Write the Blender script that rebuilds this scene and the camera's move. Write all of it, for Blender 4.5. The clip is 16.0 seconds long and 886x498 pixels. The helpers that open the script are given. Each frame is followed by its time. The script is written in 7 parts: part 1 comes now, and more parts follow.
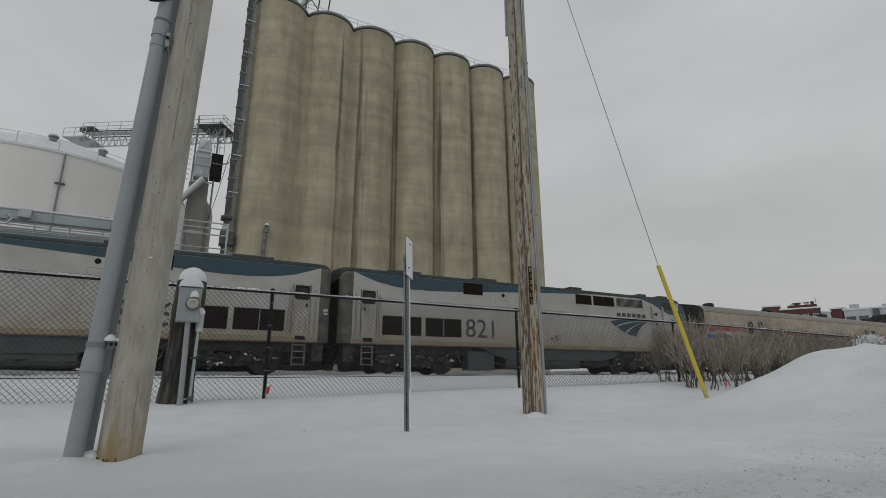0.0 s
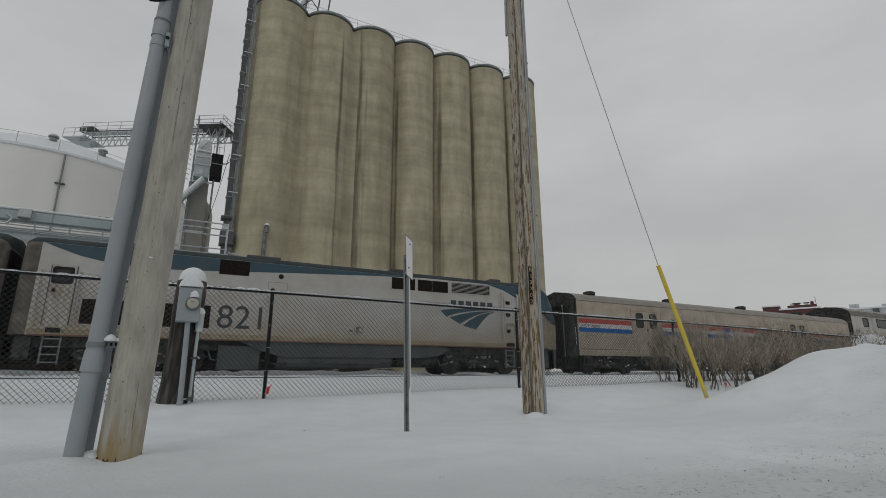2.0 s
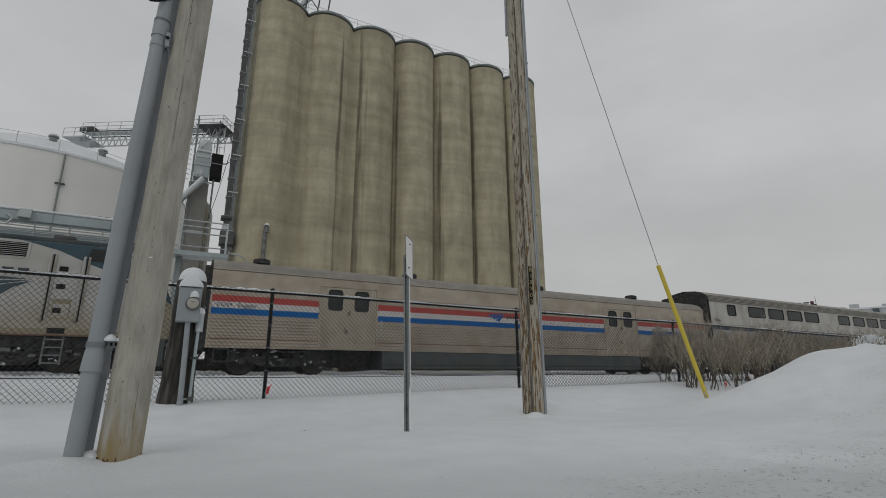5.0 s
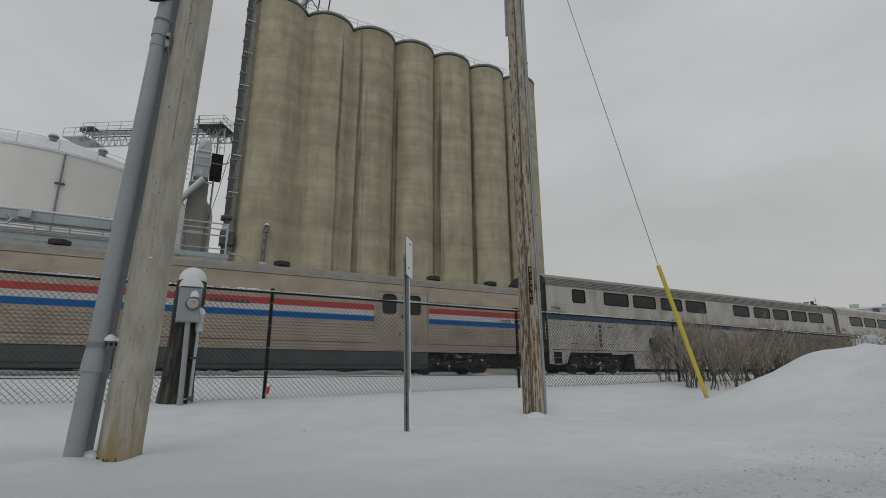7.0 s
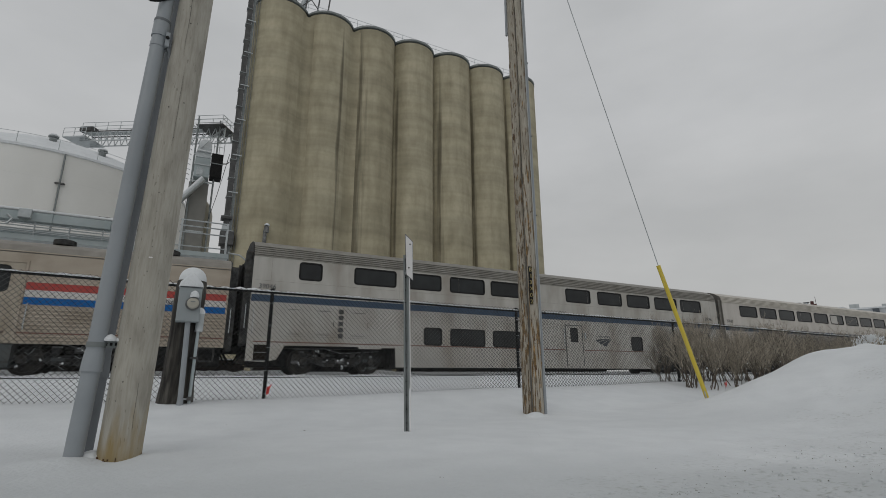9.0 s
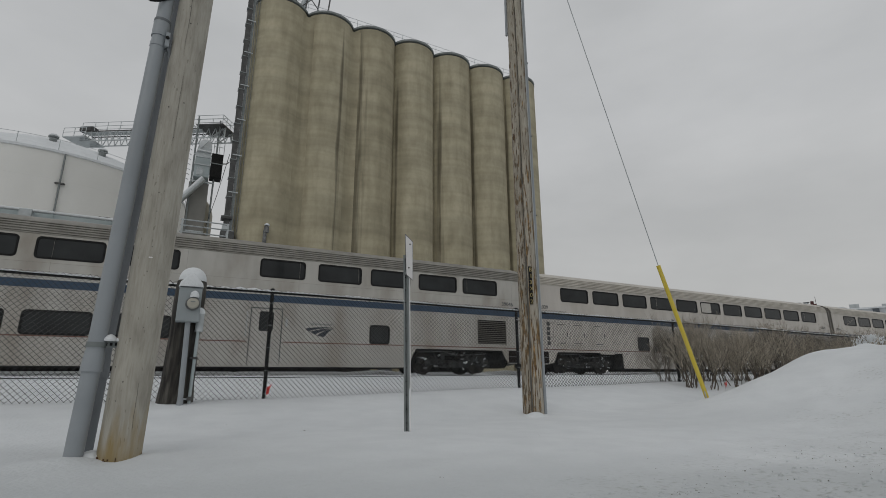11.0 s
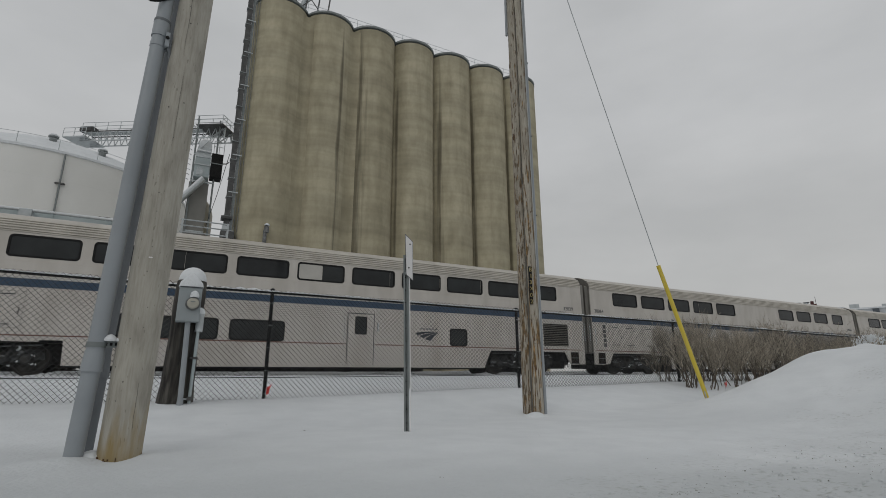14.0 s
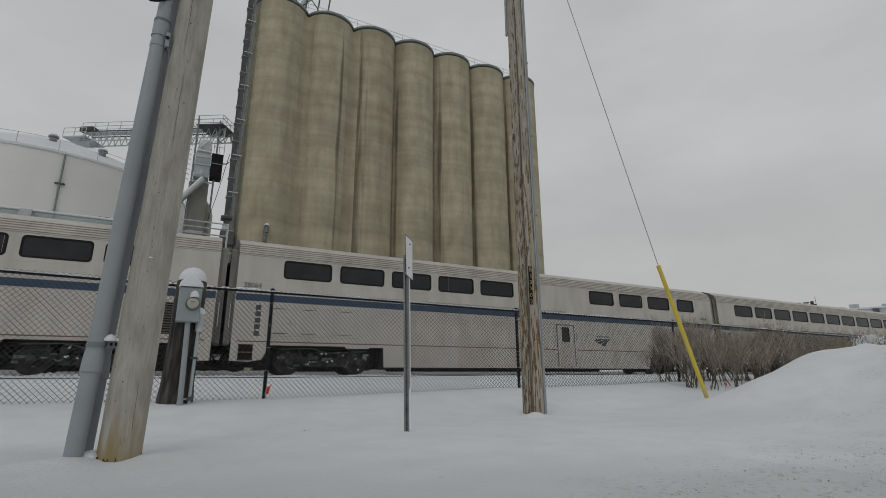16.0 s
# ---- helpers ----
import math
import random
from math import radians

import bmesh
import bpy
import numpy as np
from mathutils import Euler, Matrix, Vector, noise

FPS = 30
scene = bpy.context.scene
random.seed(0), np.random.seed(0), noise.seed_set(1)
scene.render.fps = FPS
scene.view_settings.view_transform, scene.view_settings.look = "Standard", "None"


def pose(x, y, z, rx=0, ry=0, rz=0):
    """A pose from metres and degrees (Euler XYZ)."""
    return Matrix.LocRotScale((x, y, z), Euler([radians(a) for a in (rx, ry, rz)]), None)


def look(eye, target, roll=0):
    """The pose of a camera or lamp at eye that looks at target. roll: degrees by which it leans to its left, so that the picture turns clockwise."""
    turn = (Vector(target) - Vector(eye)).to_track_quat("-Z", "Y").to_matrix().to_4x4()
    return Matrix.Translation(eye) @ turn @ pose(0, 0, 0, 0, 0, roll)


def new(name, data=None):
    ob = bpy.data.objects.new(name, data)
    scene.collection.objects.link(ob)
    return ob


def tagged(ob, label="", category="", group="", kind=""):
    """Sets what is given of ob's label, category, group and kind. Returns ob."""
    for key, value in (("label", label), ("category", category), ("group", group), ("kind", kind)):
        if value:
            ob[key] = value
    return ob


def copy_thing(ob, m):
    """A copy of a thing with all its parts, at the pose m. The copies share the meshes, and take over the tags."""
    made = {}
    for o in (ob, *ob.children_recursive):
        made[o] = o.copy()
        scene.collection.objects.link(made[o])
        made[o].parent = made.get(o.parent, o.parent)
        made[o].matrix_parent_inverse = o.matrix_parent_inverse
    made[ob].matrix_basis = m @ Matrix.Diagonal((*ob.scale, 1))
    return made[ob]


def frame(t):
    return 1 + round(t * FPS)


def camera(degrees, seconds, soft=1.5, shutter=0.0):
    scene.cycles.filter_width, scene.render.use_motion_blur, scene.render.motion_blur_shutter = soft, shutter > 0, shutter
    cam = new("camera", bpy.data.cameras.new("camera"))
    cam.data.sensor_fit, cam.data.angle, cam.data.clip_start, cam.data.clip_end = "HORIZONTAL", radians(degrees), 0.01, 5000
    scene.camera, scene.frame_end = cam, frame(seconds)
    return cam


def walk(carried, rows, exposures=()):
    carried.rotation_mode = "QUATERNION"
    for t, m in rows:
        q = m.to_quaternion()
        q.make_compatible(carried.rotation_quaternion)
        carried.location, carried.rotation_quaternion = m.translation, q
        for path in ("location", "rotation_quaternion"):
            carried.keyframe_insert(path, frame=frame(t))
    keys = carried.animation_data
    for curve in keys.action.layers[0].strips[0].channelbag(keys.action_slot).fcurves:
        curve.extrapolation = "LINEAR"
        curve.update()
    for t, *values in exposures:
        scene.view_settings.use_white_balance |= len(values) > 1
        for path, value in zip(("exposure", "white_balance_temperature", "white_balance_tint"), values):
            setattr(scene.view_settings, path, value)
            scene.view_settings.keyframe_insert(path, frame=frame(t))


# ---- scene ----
# A winter street beside a railway: a passenger train rolls past grain silos.
# World: x runs along the track, y away from the street, z = 0 at rail top.
from mathutils.geometry import tessellate_polygon

TRACK = 17.845          # near side of the train
EYE = (0.0, 0.0, -0.110)
cam = camera(84.15, 16.0, soft=0.9)
view = Matrix(((0.88653, -0.11295, -0.44869, EYE[0]), (-0.46263, -0.22633, -0.85711, EYE[1]),
               (-0.00473, 0.96748, -0.25298, EYE[2]), (0, 0, 0, 1)))
walk(cam, [(0.0, view), (16.0, view)], exposures=[(0.0, 0.0), (16.0, 0.0)])


# ---- light: an overcast winter day ----
def sky():
    w = bpy.data.worlds.new("overcast_sky")
    scene.world = w
    w.use_nodes = True
    n, l = w.node_tree.nodes, w.node_tree.links
    n.clear()
    out, bg = n.new("ShaderNodeOutputWorld"), n.new("ShaderNodeBackground")
    nish = n.new("ShaderNodeTexSky")
    nish.sky_type, nish.sun_disc = "NISHITA", False
    nish.sun_elevation, nish.sun_rotation = radians(38), radians(235)
    grey = n.new("ShaderNodeHueSaturation")
    grey.inputs["Saturation"].default_value = 0.12
    scale = n.new("ShaderNodeMix")
    scale.data_type, scale.blend_type = "RGBA", "MULTIPLY"
    scale.inputs[0].default_value = 1.0
    scale.inputs[7].default_value = (0.055, 0.055, 0.055, 1)
    tc, mp, no = n.new("ShaderNodeTexCoord"), n.new("ShaderNodeMapping"), n.new("ShaderNodeTexNoise")
    mp.inputs["Scale"].default_value = (1.3, 1.3, 3.2)
    no.inputs["Scale"].default_value, no.inputs["Detail"].default_value = 2.0, 6.0
    ramp = n.new("ShaderNodeValToRGB")
    ramp.color_ramp.elements[0].position, ramp.color_ramp.elements[0].color = 0.30, (0.480, 0.492, 0.502, 1)
    ramp.color_ramp.elements[1].position, ramp.color_ramp.elements[1].color = 0.68, (0.574, 0.584, 0.594, 1)
    mix = n.new("ShaderNodeMix")
    mix.data_type = "RGBA"
    mix.inputs[0].default_value = 0.88
    l.new(tc.outputs["Generated"], mp.inputs["Vector"]), l.new(mp.outputs[0], no.inputs["Vector"])
    l.new(no.outputs["Fac"], ramp.inputs["Fac"])
    l.new(nish.outputs[0], grey.inputs["Color"]), l.new(grey.outputs[0], scale.inputs[6])
    l.new(scale.outputs[2], mix.inputs[6]), l.new(ramp.outputs[0], mix.inputs[7])
    sep, low = n.new("ShaderNodeSeparateXYZ"), n.new("ShaderNodeValToRGB")
    low.color_ramp.elements[0].position, low.color_ramp.elements[0].color = 0.0, (0.86, 0.85, 0.82, 1)
    low.color_ramp.elements[1].position, low.color_ramp.elements[1].color = 0.45, (1, 1, 1, 1)
    tint = n.new("ShaderNodeMix")
    tint.data_type, tint.blend_type = "RGBA", "MULTIPLY"
    tint.inputs[0].default_value = 1.0
    l.new(tc.outputs["Generated"], sep.inputs[0]), l.new(sep.outputs["Z"], low.inputs["Fac"])
    l.new(mix.outputs[2], tint.inputs[6]), l.new(low.outputs[0], tint.inputs[7])
    l.new(tint.outputs[2], bg.inputs["Color"])
    bg.inputs["Strength"].default_value = SKY
    l.new(bg.outputs[0], out.inputs[0])
    s = new("sun", bpy.data.lights.new("sun", "SUN"))
    s.data.energy, s.data.angle, s.data.color = 0.30, radians(35), (1.0, 0.97, 0.93)
    s.matrix_world = look((-30, -26, 34), (0, 0, 0))


SKY = 1.0
sky()


# ---- materials ----
def mat(name, c1, c2, scale=6.0, rough=0.6, metal=0.0, stretch=(1, 1, 1), bump=0.0, bump_scale=60.0,
        dirt=None, dirt_scale=1.0, dirt_amount=0.4, dirt_stretch=(1, 1, 1), per_object=0.0, spec=0.5, bump_stretch=None):
    """Two colours in a grain, a second wider dirt layer, and a fine relief, all in the thing's own space."""
    m = bpy.data.materials.new(name)
    m.use_nodes = True
    n, l = m.node_tree.nodes, m.node_tree.links
    b = n["Principled BSDF"]
    tc = n.new("ShaderNodeTexCoord")

    def tex(sc, st, detail=6.0):
        mp, no = n.new("ShaderNodeMapping"), n.new("ShaderNodeTexNoise")
        mp.inputs["Scale"].default_value = st
        no.inputs["Scale"].default_value, no.inputs["Detail"].default_value = sc, detail
        l.new(tc.outputs["Object"], mp.inputs["Vector"]), l.new(mp.outputs[0], no.inputs["Vector"])
        return no.outputs["Fac"]

    def ramp(src, lo, hi, ca, cb):
        r = n.new("ShaderNodeValToRGB")
        r.color_ramp.elements[0].position, r.color_ramp.elements[0].color = lo, (*ca, 1)
        r.color_ramp.elements[1].position, r.color_ramp.elements[1].color = hi, (*cb, 1)
        l.new(src, r.inputs["Fac"])
        return r.outputs["Color"]

    col = ramp(tex(scale, stretch), 0.3, 0.7, c1, c2)
    if dirt:
        fac = ramp(tex(dirt_scale, dirt_stretch), 0.45, 0.75, (0, 0, 0), (dirt_amount,) * 3)
        mx = n.new("ShaderNodeMix")
        mx.data_type = "RGBA"
        l.new(fac, mx.inputs[0]), l.new(col, mx.inputs[6])
        mx.inputs[7].default_value = (*dirt, 1)
        col = mx.outputs[2]
    if per_object:
        info, hs = n.new("ShaderNodeObjectInfo"), n.new("ShaderNodeHueSaturation")
        mr = n.new("ShaderNodeMapRange")
        mr.inputs["To Min"].default_value, mr.inputs["To Max"].default_value = 1 - per_object, 1 + per_object
        l.new(info.outputs["Random"], mr.inputs["Value"]), l.new(mr.outputs[0], hs.inputs["Value"])
        l.new(col, hs.inputs["Color"])
        col = hs.outputs[0]
    l.new(col, b.inputs["Base Color"])
    b.inputs["Roughness"].default_value, b.inputs["Metallic"].default_value = rough, metal
    b.inputs["Specular IOR Level"].default_value = spec
    if bump:
        bp = n.new("ShaderNodeBump")
        bp.inputs["Strength"].default_value, bp.inputs["Distance"].default_value = bump, 0.02
        l.new(tex(bump_scale, bump_stretch or stretch, 3.0), bp.inputs["Height"]), l.new(bp.outputs[0], b.inputs["Normal"])
    return m


SNOW = mat("snow", (0.66, 0.683, 0.70), (0.725, 0.748, 0.763), 2.5, 0.75, bump=0.5, bump_scale=26.0, spec=0.25,
           dirt=(0.575, 0.60, 0.615), dirt_scale=0.35, dirt_amount=0.5)
FENCEWIRE = mat("worn_black_wire", (0.028, 0.029, 0.030), (0.060, 0.061, 0.060), 8.0, 0.6, spec=0.35)


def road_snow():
    """The snow of the verge, darker towards the street and flecked near the road."""
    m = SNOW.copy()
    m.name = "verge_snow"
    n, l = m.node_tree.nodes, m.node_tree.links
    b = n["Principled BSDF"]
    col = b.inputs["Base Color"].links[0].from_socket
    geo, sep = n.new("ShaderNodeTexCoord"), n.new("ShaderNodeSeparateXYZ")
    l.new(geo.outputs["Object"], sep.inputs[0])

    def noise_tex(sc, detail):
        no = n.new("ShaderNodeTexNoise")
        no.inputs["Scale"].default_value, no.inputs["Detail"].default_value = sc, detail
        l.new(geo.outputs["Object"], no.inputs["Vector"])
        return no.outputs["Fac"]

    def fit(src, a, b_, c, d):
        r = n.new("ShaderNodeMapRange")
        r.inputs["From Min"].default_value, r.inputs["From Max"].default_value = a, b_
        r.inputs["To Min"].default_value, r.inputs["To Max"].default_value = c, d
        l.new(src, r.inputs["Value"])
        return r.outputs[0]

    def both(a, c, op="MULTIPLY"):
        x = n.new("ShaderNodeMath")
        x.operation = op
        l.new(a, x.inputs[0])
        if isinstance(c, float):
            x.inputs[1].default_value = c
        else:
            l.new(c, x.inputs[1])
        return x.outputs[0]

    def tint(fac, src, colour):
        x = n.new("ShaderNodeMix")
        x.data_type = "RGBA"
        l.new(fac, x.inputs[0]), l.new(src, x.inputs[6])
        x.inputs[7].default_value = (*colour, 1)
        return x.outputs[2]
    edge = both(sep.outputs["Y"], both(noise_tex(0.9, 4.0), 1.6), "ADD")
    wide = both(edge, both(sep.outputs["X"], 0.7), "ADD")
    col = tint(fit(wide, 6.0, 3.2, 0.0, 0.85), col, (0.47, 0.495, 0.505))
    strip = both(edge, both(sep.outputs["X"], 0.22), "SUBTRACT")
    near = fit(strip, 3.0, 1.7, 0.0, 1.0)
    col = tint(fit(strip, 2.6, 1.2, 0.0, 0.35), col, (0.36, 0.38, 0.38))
    # flecks: road dirt, plus the shade of small hollows painted in
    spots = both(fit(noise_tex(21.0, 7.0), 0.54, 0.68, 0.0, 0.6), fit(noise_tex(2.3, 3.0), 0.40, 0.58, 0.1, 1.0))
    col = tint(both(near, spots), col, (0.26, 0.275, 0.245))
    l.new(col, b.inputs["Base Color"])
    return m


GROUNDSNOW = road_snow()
STAINLESS = mat("weathered_stainless", (0.395, 0.382, 0.352), (0.485, 0.472, 0.438), 2.2, 0.46, 0.35, stretch=(1, 1, 0.25),
                dirt=(0.25, 0.22, 0.18), dirt_scale=1.1, dirt_amount=0.85, dirt_stretch=(1, 1, 0.4), bump=0.10, bump_scale=4.0)
CLEANSTEEL = mat("clean_stainless", (0.470, 0.441, 0.405), (0.545, 0.516, 0.476), 2.2, 0.44, 0.30, stretch=(1, 1, 0.25),
                 dirt=(0.36, 0.33, 0.285), dirt_scale=1.3, dirt_amount=0.6, dirt_stretch=(1, 1, 0.4), bump=0.10, bump_scale=4.0)
CLEANROOF = mat("ribbed_roof_steel", (0.46, 0.432, 0.385), (0.56, 0.53, 0.475), 2.5, 0.5, 0.25, dirt=(0.27, 0.25, 0.215), dirt_scale=0.7, dirt_amount=0.6)
DULLROOF = mat("dull_ribbed_steel", (0.20, 0.19, 0.17), (0.29, 0.28, 0.25), 2.5, 0.55, 0.2, dirt=(0.14, 0.13, 0.11), dirt_scale=0.7, dirt_amount=0.6)
ROOFMETAL = mat("grimy_roof_steel", (0.21, 0.195, 0.17), (0.285, 0.268, 0.238), 2.5, 0.6, 0.15, dirt=(0.16, 0.148, 0.128),
                dirt_scale=0.7, dirt_amount=0.5)
FLUTED = mat("fluted_stainless", (0.345, 0.298, 0.24), (0.425, 0.372, 0.305), 2.4, 0.5, 0.25, stretch=(0.3, 1, 1),
             dirt=(0.20, 0.16, 0.115), dirt_scale=1.1, dirt_amount=0.6)
LOCOGREY = mat("silver_locomotive_paint", (0.365, 0.358, 0.34), (0.43, 0.424, 0.405), 2.0, 0.5, 0.1,
               dirt=(0.27, 0.235, 0.175), dirt_scale=1.0, dirt_amount=0.45, dirt_stretch=(0.5, 1, 1.1))


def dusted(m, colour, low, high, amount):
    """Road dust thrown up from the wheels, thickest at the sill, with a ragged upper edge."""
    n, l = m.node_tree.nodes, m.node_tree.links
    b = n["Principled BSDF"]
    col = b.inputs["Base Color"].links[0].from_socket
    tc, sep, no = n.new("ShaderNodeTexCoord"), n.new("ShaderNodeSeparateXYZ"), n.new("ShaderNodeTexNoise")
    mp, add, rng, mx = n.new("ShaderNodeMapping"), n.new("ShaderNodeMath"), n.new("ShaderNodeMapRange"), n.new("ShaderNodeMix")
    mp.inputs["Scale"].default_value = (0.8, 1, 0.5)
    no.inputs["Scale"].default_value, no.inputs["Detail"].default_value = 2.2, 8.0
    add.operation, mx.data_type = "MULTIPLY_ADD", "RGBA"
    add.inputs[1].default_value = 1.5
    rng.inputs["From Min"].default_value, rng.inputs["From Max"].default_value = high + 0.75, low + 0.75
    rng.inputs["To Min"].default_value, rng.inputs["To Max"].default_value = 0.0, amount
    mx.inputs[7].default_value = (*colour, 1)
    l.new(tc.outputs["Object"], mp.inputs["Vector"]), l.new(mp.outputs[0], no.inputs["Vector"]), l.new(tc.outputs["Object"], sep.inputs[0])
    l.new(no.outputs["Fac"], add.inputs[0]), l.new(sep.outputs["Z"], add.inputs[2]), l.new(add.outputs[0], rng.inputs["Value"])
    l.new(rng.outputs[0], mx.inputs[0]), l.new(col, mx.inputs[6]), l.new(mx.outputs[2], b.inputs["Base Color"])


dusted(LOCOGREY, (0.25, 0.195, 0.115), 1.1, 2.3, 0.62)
LOCODOOR = mat("streaked_door_paint", (0.30, 0.285, 0.25), (0.39, 0.38, 0.35), 2.0, 0.5, 0.1, dirt=(0.17, 0.125, 0.065), dirt_scale=3.0, dirt_amount=0.85, dirt_stretch=(2.5, 1, 0.5))
# nose grime, with the shade of its turned sides painted in
LOCONOSE = mat("grimy_shaded_nose_paint", (0.225, 0.195, 0.14), (0.30, 0.27, 0.205), 3.0, 0.5, 0.1, dirt=(0.16, 0.125, 0.075), dirt_scale=6.0, dirt_amount=0.6)
ENDSTEEL = mat("streaked_end_steel", (0.13, 0.122, 0.108), (0.21, 0.20, 0.18), 2.5, 0.6, 0.15, stretch=(1, 1, 0.2), dirt=(0.06, 0.055, 0.048), dirt_scale=3.0, dirt_amount=0.8, dirt_stretch=(1, 1, 0.15))
SOOT = mat("exhaust_soot", (0.035, 0.033, 0.030), (0.15, 0.138, 0.115), 2.2, 0.8, dirt=(0.20, 0.18, 0.145), dirt_scale=1.4, dirt_amount=0.5)
LOCOROOF = mat("dark_roof_paint", (0.024, 0.034, 0.038), (0.042, 0.056, 0.060), 1.5, 0.8, spec=0.15, dirt=(0.065, 0.062, 0.055), dirt_scale=1.0, dirt_amount=0.6)
OLIVEDOOR = mat("stained_baggage_door", (0.31, 0.272, 0.215), (0.385, 0.342, 0.275), 2.0, 0.55, 0.1, dirt=(0.17, 0.13, 0.085), dirt_scale=2.2, dirt_amount=0.6, dirt_stretch=(1, 1, 0.5))
OLIVERUST = mat("rusty_door_furniture", (0.06, 0.042, 0.03), (0.13, 0.085, 0.055), 9.0, 0.8)
LOCOGRIME = mat("road_grimed_paint", (0.20, 0.17, 0.115), (0.30, 0.265, 0.185), 1.6, 0.6, 0.05, dirt=(0.17, 0.13, 0.08),
                dirt_scale=2.0, dirt_amount=0.5)
BLUE = mat("blue_paint", (0.014, 0.048, 0.070), (0.024, 0.068, 0.092), 2.0, 0.45, dirt=(0.05, 0.055, 0.055), dirt_scale=0.8, dirt_amount=0.6)
NAVY = mat("navy_band_paint", (0.018, 0.045, 0.085), (0.03, 0.06, 0.105), 3.0, 0.45)
LIVERYBLUE = mat("bright_blue_stripe", (0.003, 0.095, 0.31), (0.005, 0.115, 0.36), 3.0, 0.5, spec=0.2, dirt=(0.02, 0.07, 0.16), dirt_scale=2.0)
RED = mat("red_stripe", (0.36, 0.035, 0.028), (0.43, 0.05, 0.04), 3.0, 0.45, dirt=(0.22, 0.06, 0.05), dirt_scale=1.5)
WHITESTRIPE = mat("white_stripe", (0.48, 0.47, 0.45), (0.55, 0.54, 0.52), 3.0, 0.5, dirt=(0.45, 0.42, 0.38), dirt_scale=1.5)
DULLRED = mat("faded_red_line", (0.13, 0.055, 0.04), (0.17, 0.075, 0.055), 3.0, 0.6)
SKIRT = mat("dark_skirt_paint", (0.038, 0.048, 0.051), (0.062, 0.074, 0.077), 1.5, 0.6, dirt=(0.075, 0.07, 0.06), dirt_scale=1.2, dirt_amount=0.6)
UNDER = mat("sooty_running_gear", (0.014, 0.0145, 0.015), (0.070, 0.072, 0.072), 6.0, 0.75, spec=0.25, dirt=(0.075, 0.062, 0.046), dirt_scale=2.0,
            dirt_amount=0.5, bump=0.3, bump_scale=20.0)
SLATSTEEL = mat("grimed_grille_steel", (0.10, 0.092, 0.078), (0.16, 0.148, 0.128), 5.0, 0.6, 0.1)
WHEELSTEEL = mat("worn_wheel_steel", (0.025, 0.024, 0.023), (0.07, 0.065, 0.058), 4.0, 0.55, 0.4)
RUBBER = mat("black_rubber", (0.009, 0.009, 0.009), (0.022, 0.022, 0.022), 6.0, 0.8, spec=0.2)
# the two blotchy tones put faint sky reflections into the glass colour
DARKGLASS = mat("tinted_glass", (0.009, 0.010, 0.011), (0.024, 0.028, 0.029), 0.9, 0.10, spec=0.34)
GRILLE = mat("dark_intake_mesh", (0.009, 0.007, 0.006), (0.020, 0.015, 0.012), 20.0, 0.9, spec=0.15)
INK = mat("dark_lettering", (0.028, 0.034, 0.044), (0.045, 0.052, 0.062), 6.0, 0.6)
PALEBLIND = mat("pale_window_blind", (0.40, 0.385, 0.355), (0.46, 0.445, 0.41), 3.0, 0.6)
STEEL = mat("rail_steel", (0.05, 0.042, 0.036), (0.10, 0.085, 0.07), 8.0, 0.6, 0.5)
GALV = mat("galvanised_steel", (0.40, 0.43, 0.44), (0.52, 0.55, 0.56), 5.0, 0.5, 0.45, dirt=(0.30, 0.32, 0.32), dirt_scale=1.0)
GALVPAINT = mat("grey_green_steel_paint", (0.35, 0.41, 0.42), (0.43, 0.48, 0.49), 2.0, 0.55, dirt=(0.22, 0.25, 0.25), dirt_scale=1.0)
DARKSTEEL = mat("dark_weathered_steel", (0.045, 0.045, 0.045), (0.10, 0.10, 0.098), 2.0, 0.6, 0.2)
TANKWHITE = mat("off_white_tank_paint", (0.70, 0.695, 0.665), (0.77, 0.765, 0.735), 0.25, 0.6, dirt=(0.60, 0.585, 0.545), dirt_scale=0.12,
                dirt_amount=0.5, dirt_stretch=(1, 1, 0.3))
PVC = mat("grey_conduit_plastic", (0.265, 0.29, 0.31), (0.315, 0.34, 0.36), 3.0, 0.5, dirt=(0.24, 0.25, 0.26), dirt_scale=2.0)
# conduit grey darkened to hold the shade on the rear riser
PVCDARK = mat("shade_darkened_conduit", (0.115, 0.127, 0.138), (0.15, 0.163, 0.175), 3.0, 0.55)
FENCEBLACK = mat("black_fence_coating", (0.009, 0.0095, 0.010), (0.022, 0.023, 0.024), 8.0, 0.7, spec=0.2)
YELLOW = mat("yellow_guard_plastic", (0.60, 0.46, 0.045), (0.70, 0.55, 0.07), 4.0, 0.5, dirt=(0.42, 0.33, 0.08), dirt_scale=2.0)
FLAGRED = mat("red_marker_plastic", (0.50, 0.03, 0.025), (0.62, 0.05, 0.04), 6.0, 0.5)
SIGNWHITE = mat("white_sign_sheet", (0.73, 0.71, 0.705), (0.80, 0.78, 0.775), 4.0, 0.45, dirt=(0.5, 0.5, 0.48), dirt_scale=3.0)
POSTSTEEL = mat("u_channel_steel", (0.16, 0.18, 0.18), (0.24, 0.26, 0.26), 5.0, 0.55, 0.3)
METERGREY = mat("meter_box_paint", (0.27, 0.30, 0.31), (0.31, 0.34, 0.35), 4.0, 0.5)
CREOSOTE = mat("creosoted_wood", (0.010, 0.008, 0.007), (0.045, 0.036, 0.029), 9.0, 0.85, stretch=(1, 1, 0.12), bump=0.6, bump_scale=16.0)
